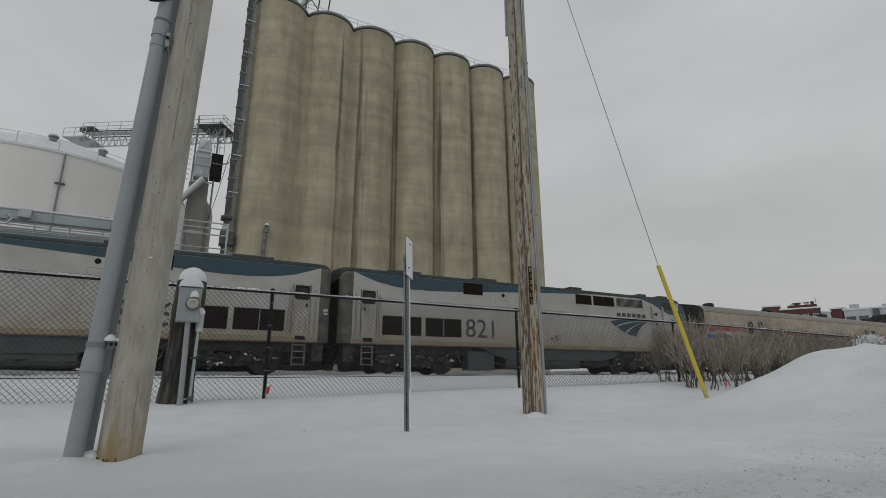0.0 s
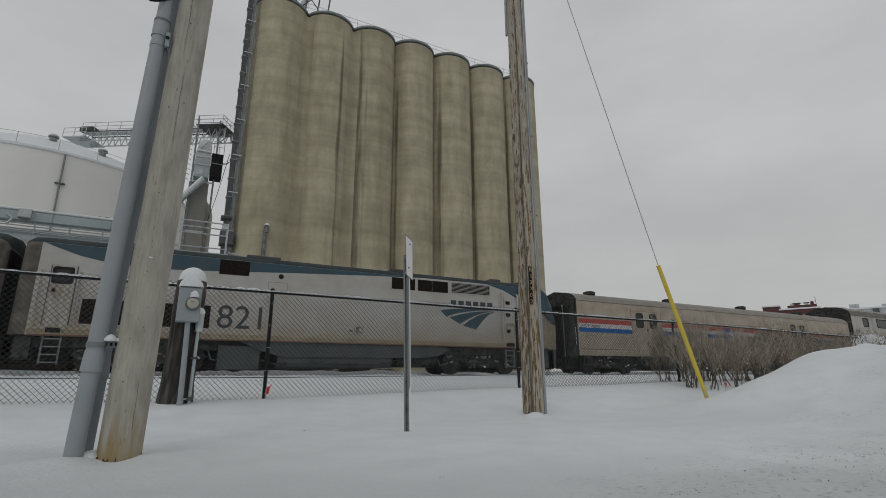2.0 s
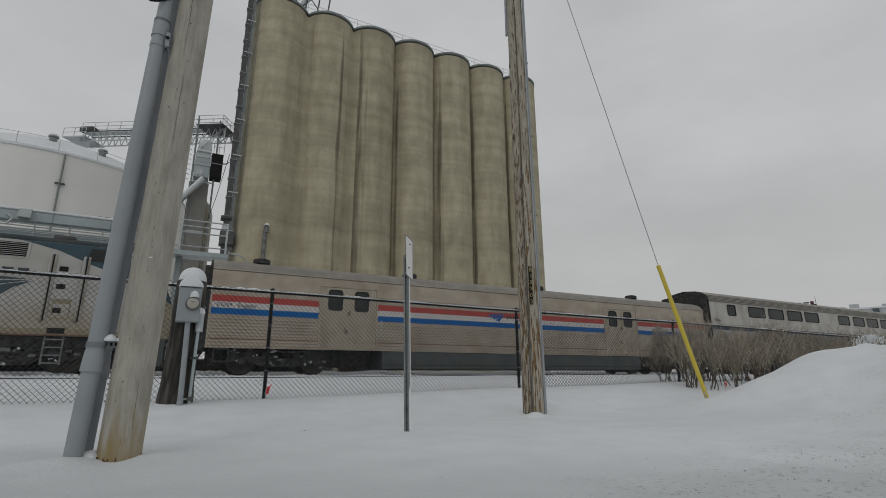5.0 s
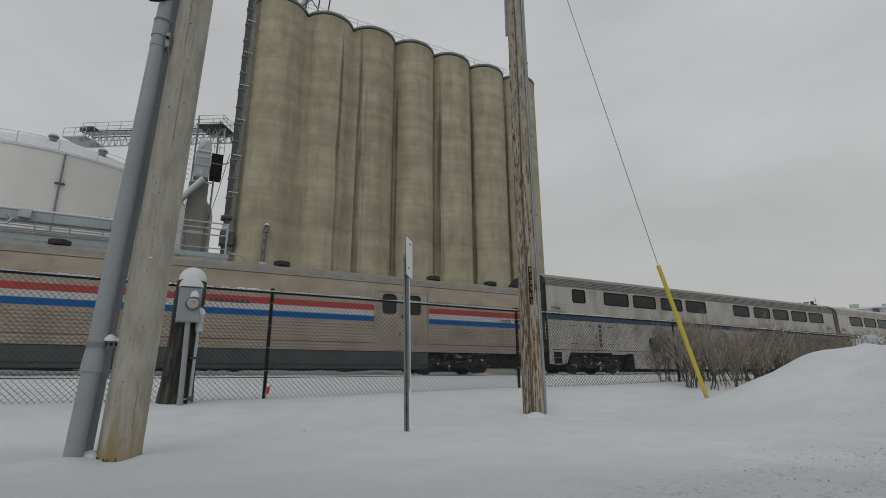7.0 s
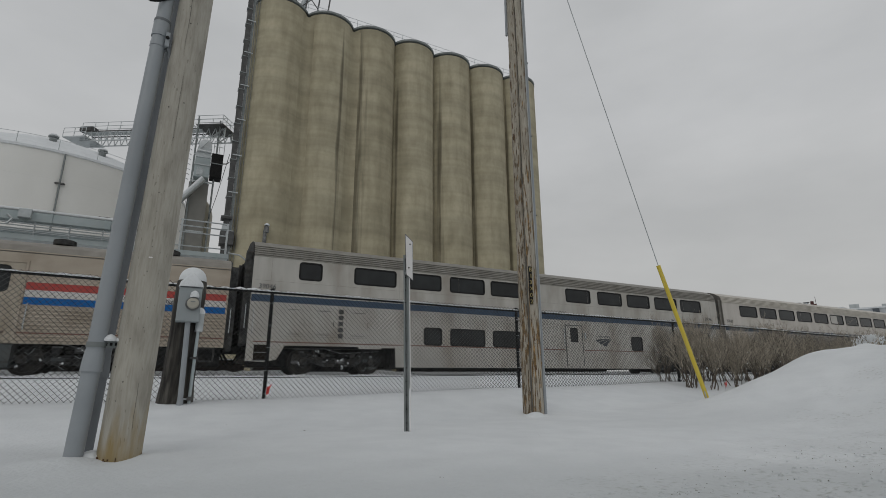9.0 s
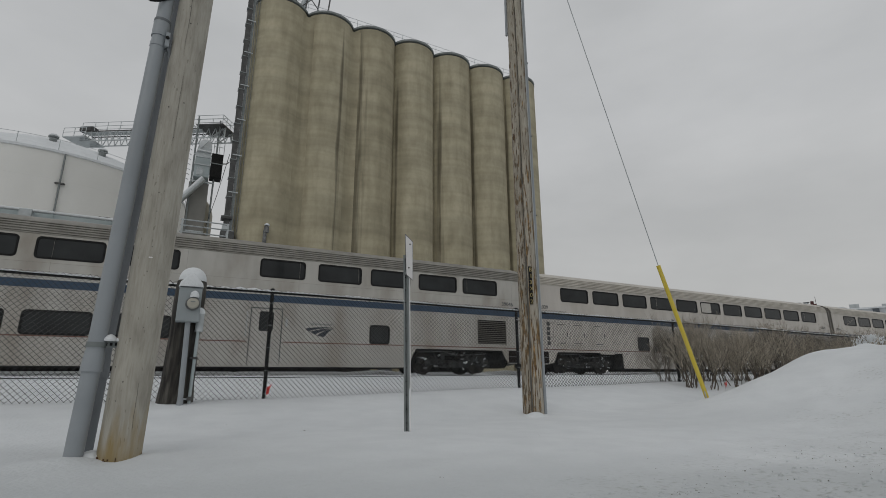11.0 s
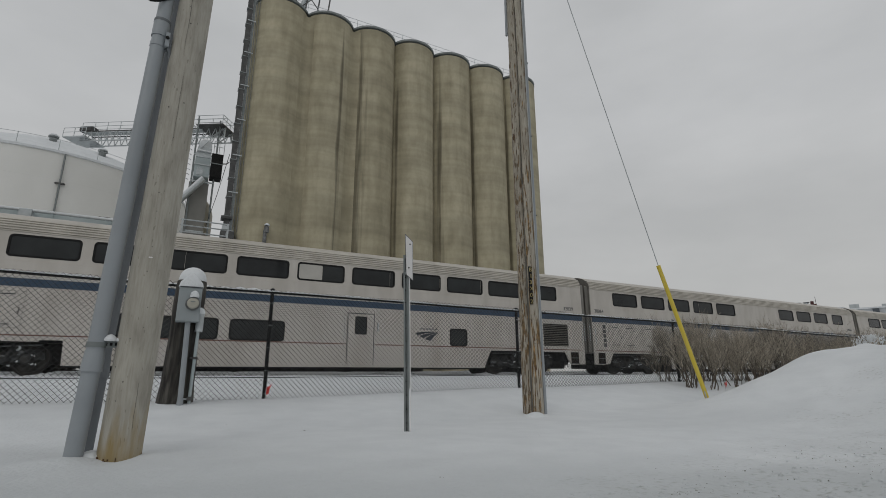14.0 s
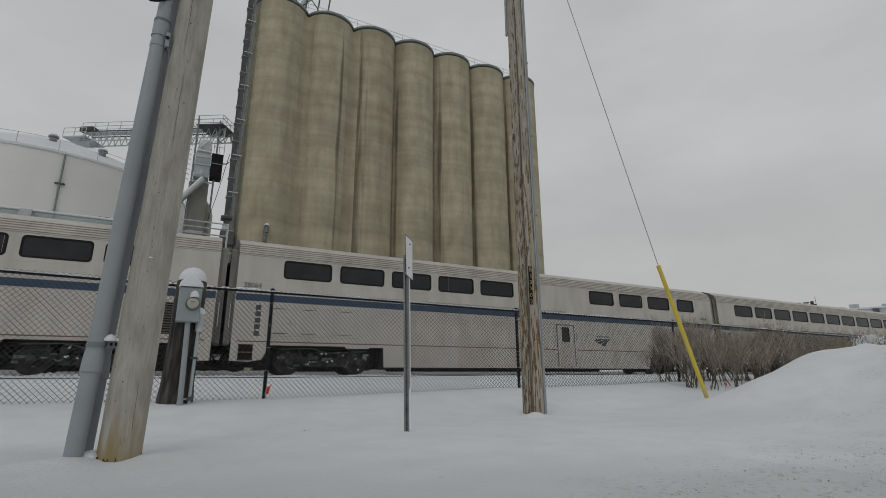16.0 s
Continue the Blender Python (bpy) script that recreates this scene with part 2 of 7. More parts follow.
METERWOOD = mat("black_bark_post", (0.006, 0.0055, 0.005), (0.040, 0.036, 0.030), 30.0, 0.85, stretch=(1, 1, 0.10), bump=1.0, bump_scale=24.0, dirt=(0.17, 0.16, 0.14), dirt_scale=16.0, dirt_amount=0.6, dirt_stretch=(1, 1, 0.12))
GREYCLAD = mat("grey_clad_steel", (0.19, 0.187, 0.17), (0.25, 0.245, 0.225), 0.6, 0.6, dirt=(0.13, 0.13, 0.12), dirt_scale=0.5, dirt_amount=0.6)
BRICK = mat("far_red_brick", (0.075, 0.028, 0.028), (0.11, 0.042, 0.038), 0.4, 0.8)
PALEWALL = mat("far_pale_cladding", (0.40, 0.42, 0.44), (0.48, 0.50, 0.52), 0.2, 0.7)
FARGLASS = mat("far_window_glass", (0.05, 0.06, 0.075), (0.08, 0.095, 0.11), 0.2, 0.25)
BEIGE = mat("beige_bin_paint", (0.40, 0.38, 0.325), (0.46, 0.44, 0.38), 0.4, 0.6, dirt=(0.28, 0.25, 0.19), dirt_scale=0.3)
TRUCKGREY = mat("scuffed_grey_castings", (0.085, 0.09, 0.092), (0.25, 0.255, 0.255), 5.0, 0.5, 0.2, dirt=(0.03, 0.028, 0.025), dirt_scale=2.5, dirt_amount=0.7)
TAGYELLOW = mat("yellowed_tag_figures", (0.30, 0.24, 0.09), (0.40, 0.33, 0.15), 8.0, 0.6)
GRIT = mat("dark_road_grit", (0.12, 0.12, 0.105), (0.30, 0.295, 0.265), 9.0, 0.9)
BARKDARK = mat("dark_cracked_bark", (0.05, 0.028, 0.015), (0.14, 0.075, 0.035), 18.0, 0.9, bump=0.5)
TWIG = mat("bare_twig_bark", (0.19, 0.166, 0.132), (0.40, 0.357, 0.292), 12.0, 0.85)
STEMBARK = mat("dark_wet_stem_bark", (0.055, 0.045, 0.036), (0.16, 0.13, 0.10), 14.0, 0.85)


def stem_tones(m, lo, hi):
    """Each stem and twig its own tone, from dark old wood to pale dry shoots."""
    n, l = m.node_tree.nodes, m.node_tree.links
    b = n["Principled BSDF"]
    col = b.inputs["Base Color"].links[0].from_socket
    geo, rng, hs = n.new("ShaderNodeNewGeometry"), n.new("ShaderNodeMapRange"), n.new("ShaderNodeHueSaturation")
    rng.inputs["To Min"].default_value, rng.inputs["To Max"].default_value = lo, hi
    l.new(geo.outputs["Random Per Island"], rng.inputs["Value"]), l.new(rng.outputs[0], hs.inputs["Value"])
    l.new(col, hs.inputs["Color"]), l.new(hs.outputs[0], b.inputs["Base Color"])


stem_tones(TWIG, 0.42, 1.6)


def peeling(name, pale, grey, bark, edge, cover, size, run=0.16, foot=None, fade=-0.013, ragged=3.0):
    """Old pole wood: pale weathered grain with peeled patches of brown under-bark, each with a dark rim."""
    m = bpy.data.materials.new(name)
    m.use_nodes = True
    n, l = m.node_tree.nodes, m.node_tree.links
    b = n["Principled BSDF"]
    tc = n.new("ShaderNodeTexCoord")

    def tex(sc, st, detail=8.0):
        mp, no = n.new("ShaderNodeMapping"), n.new("ShaderNodeTexNoise")
        mp.inputs["Scale"].default_value = st
        no.inputs["Scale"].default_value, no.inputs["Detail"].default_value = sc, detail
        l.new(tc.outputs["Object"], mp.inputs["Vector"]), l.new(mp.outputs[0], no.inputs["Vector"])
        return no.outputs["Fac"]

    def ramp(src, stops):
        r = n.new("ShaderNodeValToRGB")
        while len(r.color_ramp.elements) < len(stops):
            r.color_ramp.elements.new(0.5)
        for e, (pos, c) in zip(r.color_ramp.elements, stops):
            e.position, e.color = pos, (*c, 1)
        l.new(src, r.inputs["Fac"])
        return r.outputs["Color"]

    def mix(fac, a, c):
        x = n.new("ShaderNodeMix")
        x.data_type = "RGBA"
        l.new(fac, x.inputs[0]), l.new(a, x.inputs[6]), l.new(c, x.inputs[7])
        return x.outputs[2]

    grain = ramp(tex(48.0, (1, 1, 0.10), 10.0), [(0.30, grey), (0.55, pale), (0.78, grey)])
    mottle = n.new("ShaderNodeMix")
    mottle.data_type, mottle.blend_type = "RGBA", "MULTIPLY"
    mottle.inputs[0].default_value = 1.0
    l.new(grain, mottle.inputs[6]), l.new(ramp(tex(9.0, (1, 1, 0.30), 10.0), [(0.32, (0.72, 0.71, 0.685)), (0.52, (0.96, 0.955, 0.945)), (0.70, (1.08, 1.08, 1.07))]), mottle.inputs[7])
    grain = mottle.outputs[2]
    peel = tex(size, (1, 1, run), ragged)
    high = n.new("ShaderNodeSeparateXYZ")
    l.new(tc.outputs["Object"], high.inputs[0])
    fewer = n.new("ShaderNodeMath")
    fewer.operation = "MULTIPLY_ADD"
    fewer.inputs[1].default_value = fade
    l.new(high.outputs["Z"], fewer.inputs[0]), l.new(peel, fewer.inputs[2])
    peel = fewer.outputs[0]
    under = ramp(tex(50.0, (1, 1, 0.25)), [(0.35, tuple(0.5 * v for v in bark)), (0.5, bark), (0.66, tuple(2.3 * v for v in bark))])
    col = mix(ramp(peel, [(cover + 0.025, (0, 0, 0)), (cover + 0.04, (1, 1, 1))]), grain, under)
    rim = n.new("ShaderNodeRGB")
    rim.outputs[0].default_value = (*edge, 1)
    col = mix(ramp(peel, [(cover, (0, 0, 0)), (cover + 0.012, (1, 1, 1)), (cover + 0.028, (0.9, 0.9, 0.9)), (cover + 0.05, (0, 0, 0))]), col, rim.outputs[0])
    col = mix(ramp(tex(70.0, (1, 1, 0.2), 2.0), [(0.69, (0, 0, 0)), (0.72, (0.8, 0.8, 0.8))]), col, rim.outputs[0])
    if foot:
        up = n.new("ShaderNodeMath")
        up.operation = "MULTIPLY_ADD"
        up.inputs[1].default_value = 1.1
        l.new(tex(16.0, (1, 1, 0.2)), up.inputs[0]), l.new(high.outputs["Z"], up.inputs[2])
        yellowed = n.new("ShaderNodeRGB")
        yellowed.outputs[0].default_value = (*foot, 1)
        col = mix(ramp(up.outputs[0], [(0.60, (0.85,) * 3), (1.12, (0, 0, 0))]), col, yellowed.outputs[0])
    l.new(col, b.inputs["Base Color"])
    b.inputs["Roughness"].default_value = 0.85
    bp = n.new("ShaderNodeBump")
    bp.inputs["Strength"].default_value, bp.inputs["Distance"].default_value = 0.6, 0.012
    bp.invert = True
    l.new(peel, bp.inputs["Height"]), l.new(bp.outputs[0], b.inputs["Normal"])
    return m


POLEWOOD = peeling("weathered_tan_pole_wood", (0.405, 0.388, 0.342), (0.325, 0.308, 0.265), (0.265, 0.252, 0.218), (0.22, 0.205, 0.17), 0.95, 19.0, 0.10, (0.27, 0.195, 0.075), 0.0)
OLDPOLE = peeling("peeling_pole_wood", (0.385, 0.352, 0.295), (0.255, 0.232, 0.185), (0.135, 0.090, 0.045), (0.085, 0.062, 0.040), 0.485, 40.0, 0.12, None, -0.016, 9.0)
OLDPOLECREAM = peeling("cream_pole_wood", (0.42, 0.385, 0.325), (0.29, 0.265, 0.215), (0.165, 0.105, 0.045), (0.095, 0.066, 0.040), 0.515, 32.0, 0.09, None, -0.012, 9.0)
# grey split wood, darkened further for the shade inside the groove
OLDPOLEGREY = peeling("shaded_grey_split_wood", (0.15, 0.142, 0.125), (0.075, 0.07, 0.062), (0.17, 0.15, 0.12), (0.06, 0.055, 0.05), 0.90, 18.0, 0.05)


def concrete():
    """Slip-formed silo concrete: pour bands, tall run-off streaks and blotches."""
    m = bpy.data.materials.new("stained_silo_concrete")
    m.use_nodes = True
    n, l = m.node_tree.nodes, m.node_tree.links
    b = n["Principled BSDF"]
    tc, info = n.new("ShaderNodeTexCoord"), n.new("ShaderNodeObjectInfo")
    off = n.new("ShaderNodeVectorMath")
    off.operation = "SCALE"
    off.inputs[0].default_value = (37.0, 21.0, 0.0)
    l.new(info.outputs["Random"], off.inputs["Scale"])

    def tex(sc, st, detail=6.0, shift=True):
        mp, no, ad = n.new("ShaderNodeMapping"), n.new("ShaderNodeTexNoise"), n.new("ShaderNodeVectorMath")
        mp.inputs["Scale"].default_value = st
        no.inputs["Scale"].default_value, no.inputs["Detail"].default_value = sc, detail
        l.new(tc.outputs["Object"], ad.inputs[0])
        if shift:
            l.new(off.outputs[0], ad.inputs[1])
        l.new(ad.outputs[0], mp.inputs["Vector"]), l.new(mp.outputs[0], no.inputs["Vector"])
        return no.outputs["Fac"]

    def ramp(src, lo, hi, ca, cb):
        r = n.new("ShaderNodeValToRGB")
        r.color_ramp.elements[0].position, r.color_ramp.elements[0].color = lo, (*ca, 1)
        r.color_ramp.elements[1].position, r.color_ramp.elements[1].color = hi, (*cb, 1)
        l.new(src, r.inputs["Fac"])
        return r.outputs["Color"]

    def mul(a, c):
        x = n.new("ShaderNodeMix")
        x.data_type, x.blend_type = "RGBA", "MULTIPLY"
        x.inputs[0].default_value = 1.0
        l.new(a, x.inputs[6]), l.new(c, x.inputs[7])
        return x.outputs[2]

    col = ramp(tex(0.5, (1, 1, 0.35)), 0.3, 0.7, (0.385, 0.35, 0.25), (0.455, 0.415, 0.305))
    col = mul(col, ramp(tex(0.42, (0.10, 0.10, 1.0), 4.0, False), 0.35, 0.65, (0.82, 0.82, 0.81), (1.10, 1.09, 1.07)))
    col = mul(col, ramp(tex(0.36, (1, 1, 0.010), 2.0), 0.56, 0.72, (1, 1, 1), (0.84, 0.83, 0.81)))
    col = mul(col, ramp(tex(1.5, (1, 1, 0.10), 8.0), 0.50, 0.85, (1, 1, 1), (0.80, 0.79, 0.77)))
    col = mul(col, ramp(tex(0.9, (1, 1, 0.5), 9.0), 0.40, 0.75, (1.03, 1.03, 1.03), (0.83, 0.82, 0.80)))
    col = mul(col, ramp(tex(3.0, (1, 1, 0.7), 10.0), 0.35, 0.7, (1.03, 1.03, 1.03), (0.94, 0.94, 0.935)))
    wv, mp = n.new("ShaderNodeTexNoise"), n.new("ShaderNodeMapping")
    mp.inputs["Scale"].default_value = (0.03, 0.03, 1.0)
    wv.inputs["Scale"].default_value, wv.inputs["Detail"].default_value = 1.6, 2.0
    l.new(tc.outputs["Object"], mp.inputs["Vector"]), l.new(mp.outputs[0], wv.inputs["Vector"])
    col = mul(col, ramp(wv.outputs["Fac"], 0.42, 0.54, (0.955, 0.955, 0.95), (1.02, 1.02, 1.02)))
    # one tall run-off stain on each silo, at its own place round the wall
    att, sep = n.new("ShaderNodeAttribute"), n.new("ShaderNodeSeparateXYZ")
    att.attribute_type, att.attribute_name = "OBJECT", "stain"
    l.new(tc.outputs["Object"], sep.inputs[0])

    def maths(op, a, c, d=None):
        x = n.new("ShaderNodeMath")
        x.operation = op
        for k, s in enumerate((a, c, d)):
            if s is None:
                continue
            if isinstance(s, (int, float)):
                x.inputs[k].default_value = s
            else:
                l.new(s, x.inputs[k])
        return x.outputs[0]
    fine = n.new("ShaderNodeAttribute")
    fine.attribute_type, fine.attribute_name = "OBJECT", "stain_fineness"
    away = maths("ABSOLUTE", maths("SUBTRACT", sep.outputs["X"], att.outputs["Fac"]), None)
    away = maths("MULTIPLY", away, fine.outputs["Fac"])
    away = maths("MULTIPLY_ADD", tex(2.2, (1, 1, 0.06), 9.0), 1.2, away)
    top = maths("MULTIPLY_ADD", sep.outputs["Z"], 0.045, -1.45)          # the run-off sets in some metres under the rim
    away = maths("ADD", away, maths("MAXIMUM", top, 0.0))
    col = mul(col, ramp(away, 0.60, 1.55, (0.40, 0.39, 0.375), (1, 1, 1)))
    l.new(col, b.inputs["Base Color"])
    b.inputs["Roughness"].default_value = 0.9
    bp = n.new("ShaderNodeBump")
    bp.inputs["Strength"].default_value, bp.inputs["Distance"].default_value = 0.18, 0.05
    l.new(tex(1.2, (0.2, 0.2, 1.6), 4.0), bp.inputs["Height"]), l.new(bp.outputs[0], b.inputs["Normal"])
    return m


CONCRETE = concrete()


# ---- mesh building ----
class Shape:
    """Collects faces for one mesh."""

    def __init__(self):
        self.v, self.f = [], []

    def add(self, verts, faces):
        k = len(self.v)
        self.v += [tuple(p) for p in verts]
        self.f += [tuple(i + k for i in f) for f in faces]
        return self

    def box(self, x0, x1, y0, y1, z0, z1):
        return self.add([(x, y, z) for z in (z0, z1) for y in (y0, y1) for x in (x0, x1)],
                        [(0, 2, 3, 1), (4, 5, 7, 6), (0, 1, 5, 4), (2, 6, 7, 3), (0, 4, 6, 2), (1, 3, 7, 5)])

    def slab(self, x0, x1, y0, y1, z0, z1, c=0.02):
        """A box with chamfered long edges."""
        prof = [(y0 + c, z0), (y1 - c, z0), (y1, z0 + c), (y1, z1 - c), (y1 - c, z1), (y0 + c, z1), (y0, z1 - c), (y0, z0 + c)]
        return self.prism(prof, x0, x1)

    def prism(self, prof, x0, x1):
        """A (y, z) outline run along x."""
        n = len(prof)
        return self.add([(x, y, z) for x in (x0, x1) for y, z in prof],
                        [tuple(range(n)), tuple(range(2 * n - 1, n - 1, -1))] + [(i, (i + 1) % n, (i + 1) % n + n, i + n) for i in range(n)])

    def plate(self, outline, y0, y1):
        """An (x, z) outline run along y."""
        n = len(outline)
        return self.add([(x, y, z) for y in (y0, y1) for x, z in outline],
                        [tuple(range(n)), tuple(range(2 * n - 1, n - 1, -1))] + [(i, (i + 1) % n, (i + 1) % n + n, i + n) for i in range(n)])

    def loft(self, rings, closed=True, caps=True):
        n, k = len(rings[0]), len(rings)
        faces = [(j * n + i, j * n + (i + 1) % n, (j + 1) * n + (i + 1) % n, (j + 1) * n + i)
                 for j in range(k - 1) for i in range(n if closed else n - 1)]
        if caps:
            faces += [tuple(range(n)), tuple(range(k * n - 1, (k - 1) * n - 1, -1))]
        return self.add([p for r in rings for p in r], faces)

    def tube(self, path, r, n=8, r1=None, caps=True):
        """A round bar along a path, tapering from r to r1."""
        pts = [Vector(p) for p in path]
        r1 = r if r1 is None else r1
        rings, side = [], None
        for i, p in enumerate(pts):
            d = (pts[min(i + 1, len(pts) - 1)] - pts[max(i - 1, 0)]).normalized()
            if side is None:
                side = d.orthogonal().normalized()
            side = (side - d * side.dot(d)).normalized()
            up = d.cross(side)
            rad = r + (r1 - r) * i / max(1, len(pts) - 1)
            rings.append([p + rad * (math.cos(a) * side + math.sin(a) * up) for a in [2 * math.pi * j / n for j in range(n)]])
        return self.loft(rings, caps=caps)

    def turned(self, prof, centre=(0, 0, 0), n=32, axis="z"):
        """A (radius, height) outline turned about an axis."""
        cx, cy, cz = centre
        rings = []
        for r, h in prof:
            ring = []
            for j in range(n):
                a = 2 * math.pi * j / n
                c, s = r * math.cos(a), r * math.sin(a)
                ring.append((cx + c, cy + s, cz + h) if axis == "z" else (cx + c, cy + h, cz + s))
            rings.append(ring)
        return self.loft(rings)

    def wall(self, outline, holes, y0, y1):
        """A plane (x, z) outline at y0 with openings whose reveals run back to y1."""
        loops = [outline] + holes
        tri = tessellate_polygon([[Vector((x, z, 0)) for x, z in lp] for lp in loops])
        self.add([(x, y0, z) for lp in loops for x, z in lp], [tuple(t) for t in tri])
        for lp in loops:
            n = len(lp)
            self.add([(x, y, z) for y in (y0, y1) for x, z in lp], [(i, (i + 1) % n, (i + 1) % n + n, i + n) for i in range(n)])
        return self

    def data(self, name, material, smooth=None):
        me = bpy.data.meshes.new(name)
        me.from_pydata(self.v, [], self.f)
        bm = bmesh.new()
        bm.from_mesh(me)
        bmesh.ops.remove_doubles(bm, verts=bm.verts, dist=1e-5)
        bmesh.ops.recalc_face_normals(bm, faces=bm.faces)
        if smooth:
            for f in bm.faces:
                f.smooth = True
            for e in bm.edges:
                e.smooth = len(e.link_faces) == 2 and e.calc_face_angle(0) < radians(smooth)
        bm.to_mesh(me)
        bm.free()
        me.materials.append(material)
        return me


def raw(name, shape, material):
    """A mesh straight from its faces, for large ones."""
    me = bpy.data.meshes.new(name)
    me.from_pydata(shape.v, [], shape.f)
    me.materials.append(material)
    return me


def part(name, shape, material, parent=None, label="", smooth=None, at=None):
    me = shape if isinstance(shape, bpy.types.Mesh) else shape.data(name, material, smooth)
    ob = new(name, me)
    if parent:
        ob.parent = parent
    if at is not None:
        ob.location = at
    return tagged(ob, label) if label else ob


def thing(name, at, label, category, group="", kind=""):
    ob = new(name)
    ob.location = at
    ob.empty_display_size = 0.2
    return tagged(ob, label, category, group, kind)


def rounded(x0, x1, z0, z1, r=0.08, n=5):
    pts = []
    for cx, cz, a0 in ((x1 - r, z1 - r, 0), (x0 + r, z1 - r, 90), (x0 + r, z0 + r, 180), (x1 - r, z0 + r, 270)):
        pts += [(cx + r * math.cos(radians(a0 + 90 * i / (n - 1))), cz + r * math.sin(radians(a0 + 90 * i / (n - 1)))) for i in range(n)]
    return pts


def lettering(text, size, x, z, y, material, parent, name="number"):
    """Characters standing on the side of a thing, facing the street."""
    cu = bpy.data.curves.new(name, "FONT")
    cu.body, cu.size, cu.extrude, cu.resolution_u = text, size, 0.003, 3
    tmp = bpy.data.objects.new("tmp_text", cu)
    scene.collection.objects.link(tmp)
    bpy.context.view_layer.update()
    me = bpy.data.meshes.new_from_object(tmp.evaluated_get(bpy.context.evaluated_depsgraph_get()))
    bpy.data.objects.remove(tmp)
    me.materials.clear()
    me.materials.append(material)
    ob = new(name, me)
    ob.parent = parent
    ob.location, ob.rotation_euler = (x, y, z), (radians(90), 0, 0)
    return ob


# ---- ground ----
def smooth(t):
    t = min(1.0, max(0.0, t))
    return t * t * (3 - 2 * t)


def along(x, rows):
    for (a, va), (b, vb) in zip(rows, rows[1:]):
        if x <= b:
            return va + (vb - va) * smooth((x - a) / (b - a)) if x > a else va
    return rows[-1][1]


def ground_z(x, y):
    """Height of the snow: a flat verge, a rise to the fence, the track bed, and the ploughed bank."""
    verge = -0.66 + 0.03 * smooth((x - 6) / 6)
    fence = along(x, [(-3, -0.42), (1, -0.425), (6, -0.325), (11, -0.25), (22, -0.22)])
    z = verge + (fence - verge) * smooth((y - 5.6) / 2.9)
    z += (-0.035 - fence) * smooth((y - 9.0) / 7.0)
    z += -0.10 * smooth((y - 20.4) / 1.2)
    if 20.9 < y < 22.6:
        z += (0.31 + 0.08 * noise.noise((x * 0.7, 3, 1)) + 0.05 * noise.noise((x * 2.9, 5, 1))) * smooth((y - 20.9) / 0.5) * (1 - smooth((y - 21.9) / 0.7))
    if y < 9:
        z += 0.006 * noise.noise((x * 0.8 - y * 0.4, y * 3.0, 11)) + 0.012 * smooth((y - 3.26 - 0.15 * x - 0.05 * noise.noise((x * 1.5, 0, 3))) / 0.10) * (1 - smooth((y - 4.2) / 1.5)) * (1 - smooth((x - 2.2) / 1.0))
        z += 0.040 * (1 - smooth(math.hypot(x + 0.62, y - 4.27) / 0.38)) + 0.025 * (1 - smooth(math.hypot(x + 0.10, y - 4.36) / 0.28))
        z -= 0.022 * (1 - smooth(math.hypot(x + 0.38, y - 4.16) / 0.22))
    bank = 1.02 * smooth((x - 5.75) / 4.9) * (1 - smooth((y - 4.5) / 2.0))
    bank *= 1 - smooth((-1.0 - y) / 3.0)
    z += bank
    z += 0.12 * math.exp(-((x - 11.45) / 0.28) ** 2 - ((y - 4.75) / 0.28) ** 2)
    near = 1 - smooth((math.hypot(x, y) - 18) / 12)
    if near > 0:
        z += near * 0.012 * noise.noise((x * 0.5, y * 0.7, 0)) + near * 0.007 * noise.noise((x * 1.7, y * 2.1, 3))
        rough = smooth((x - 1.4 - 0.45 * y) / 1.2) * (1 - smooth((y - 3.2) / 1.4))
        z += near * rough * (0.022 * noise.noise((x * 4.5, y * 4.5, 7)) + 0.024 * noise.noise((x * 9, y * 9, 9)))
        z += near * bank * 0.07 * noise.noise((x * 1.1, y * 1.3, 5))
    if 15.6 < y < 22:
        z += 0.012 * noise.noise((x * 2.3, y * 1.6, 1)) + 0.010 * noise.noise((x * 6, y * 4, 2))
    if TRACK < y < TRACK + 0.75:
        z += 0.13 * max(0.0, noise.noise((x * 1.25, y * 2.0, 12)) + 0.10 + 0.35 * noise.noise((x * 5.0, y * 5.0, 13))) * smooth((y - TRACK) / 0.3) * (1 - smooth((y - TRACK - 0.5) / 0.25))
    if TRACK + 0.9 < y < TRACK + 2.1:
        z += 0.03 * max(0.0, noise.noise((x * 1.9, y * 1.6, 8)))
    for mx, my in ((4.645, 6.05), (0.0, 8.0), (8.2, 5.75)):
        q = math.hypot(x - mx, y - my)
        if q < 0.6:
            z += 0.015 * (1 - smooth(q / 0.5))
    return z


def steps(rows):
    out = [rows[0][0]]
    for (a, d), (b, _) in zip(rows, rows[1:]):
        k = max(1, round((b - a) / d))
        out += [a + (b - a) * (i + 1) / k for i in range(k)]
    return out


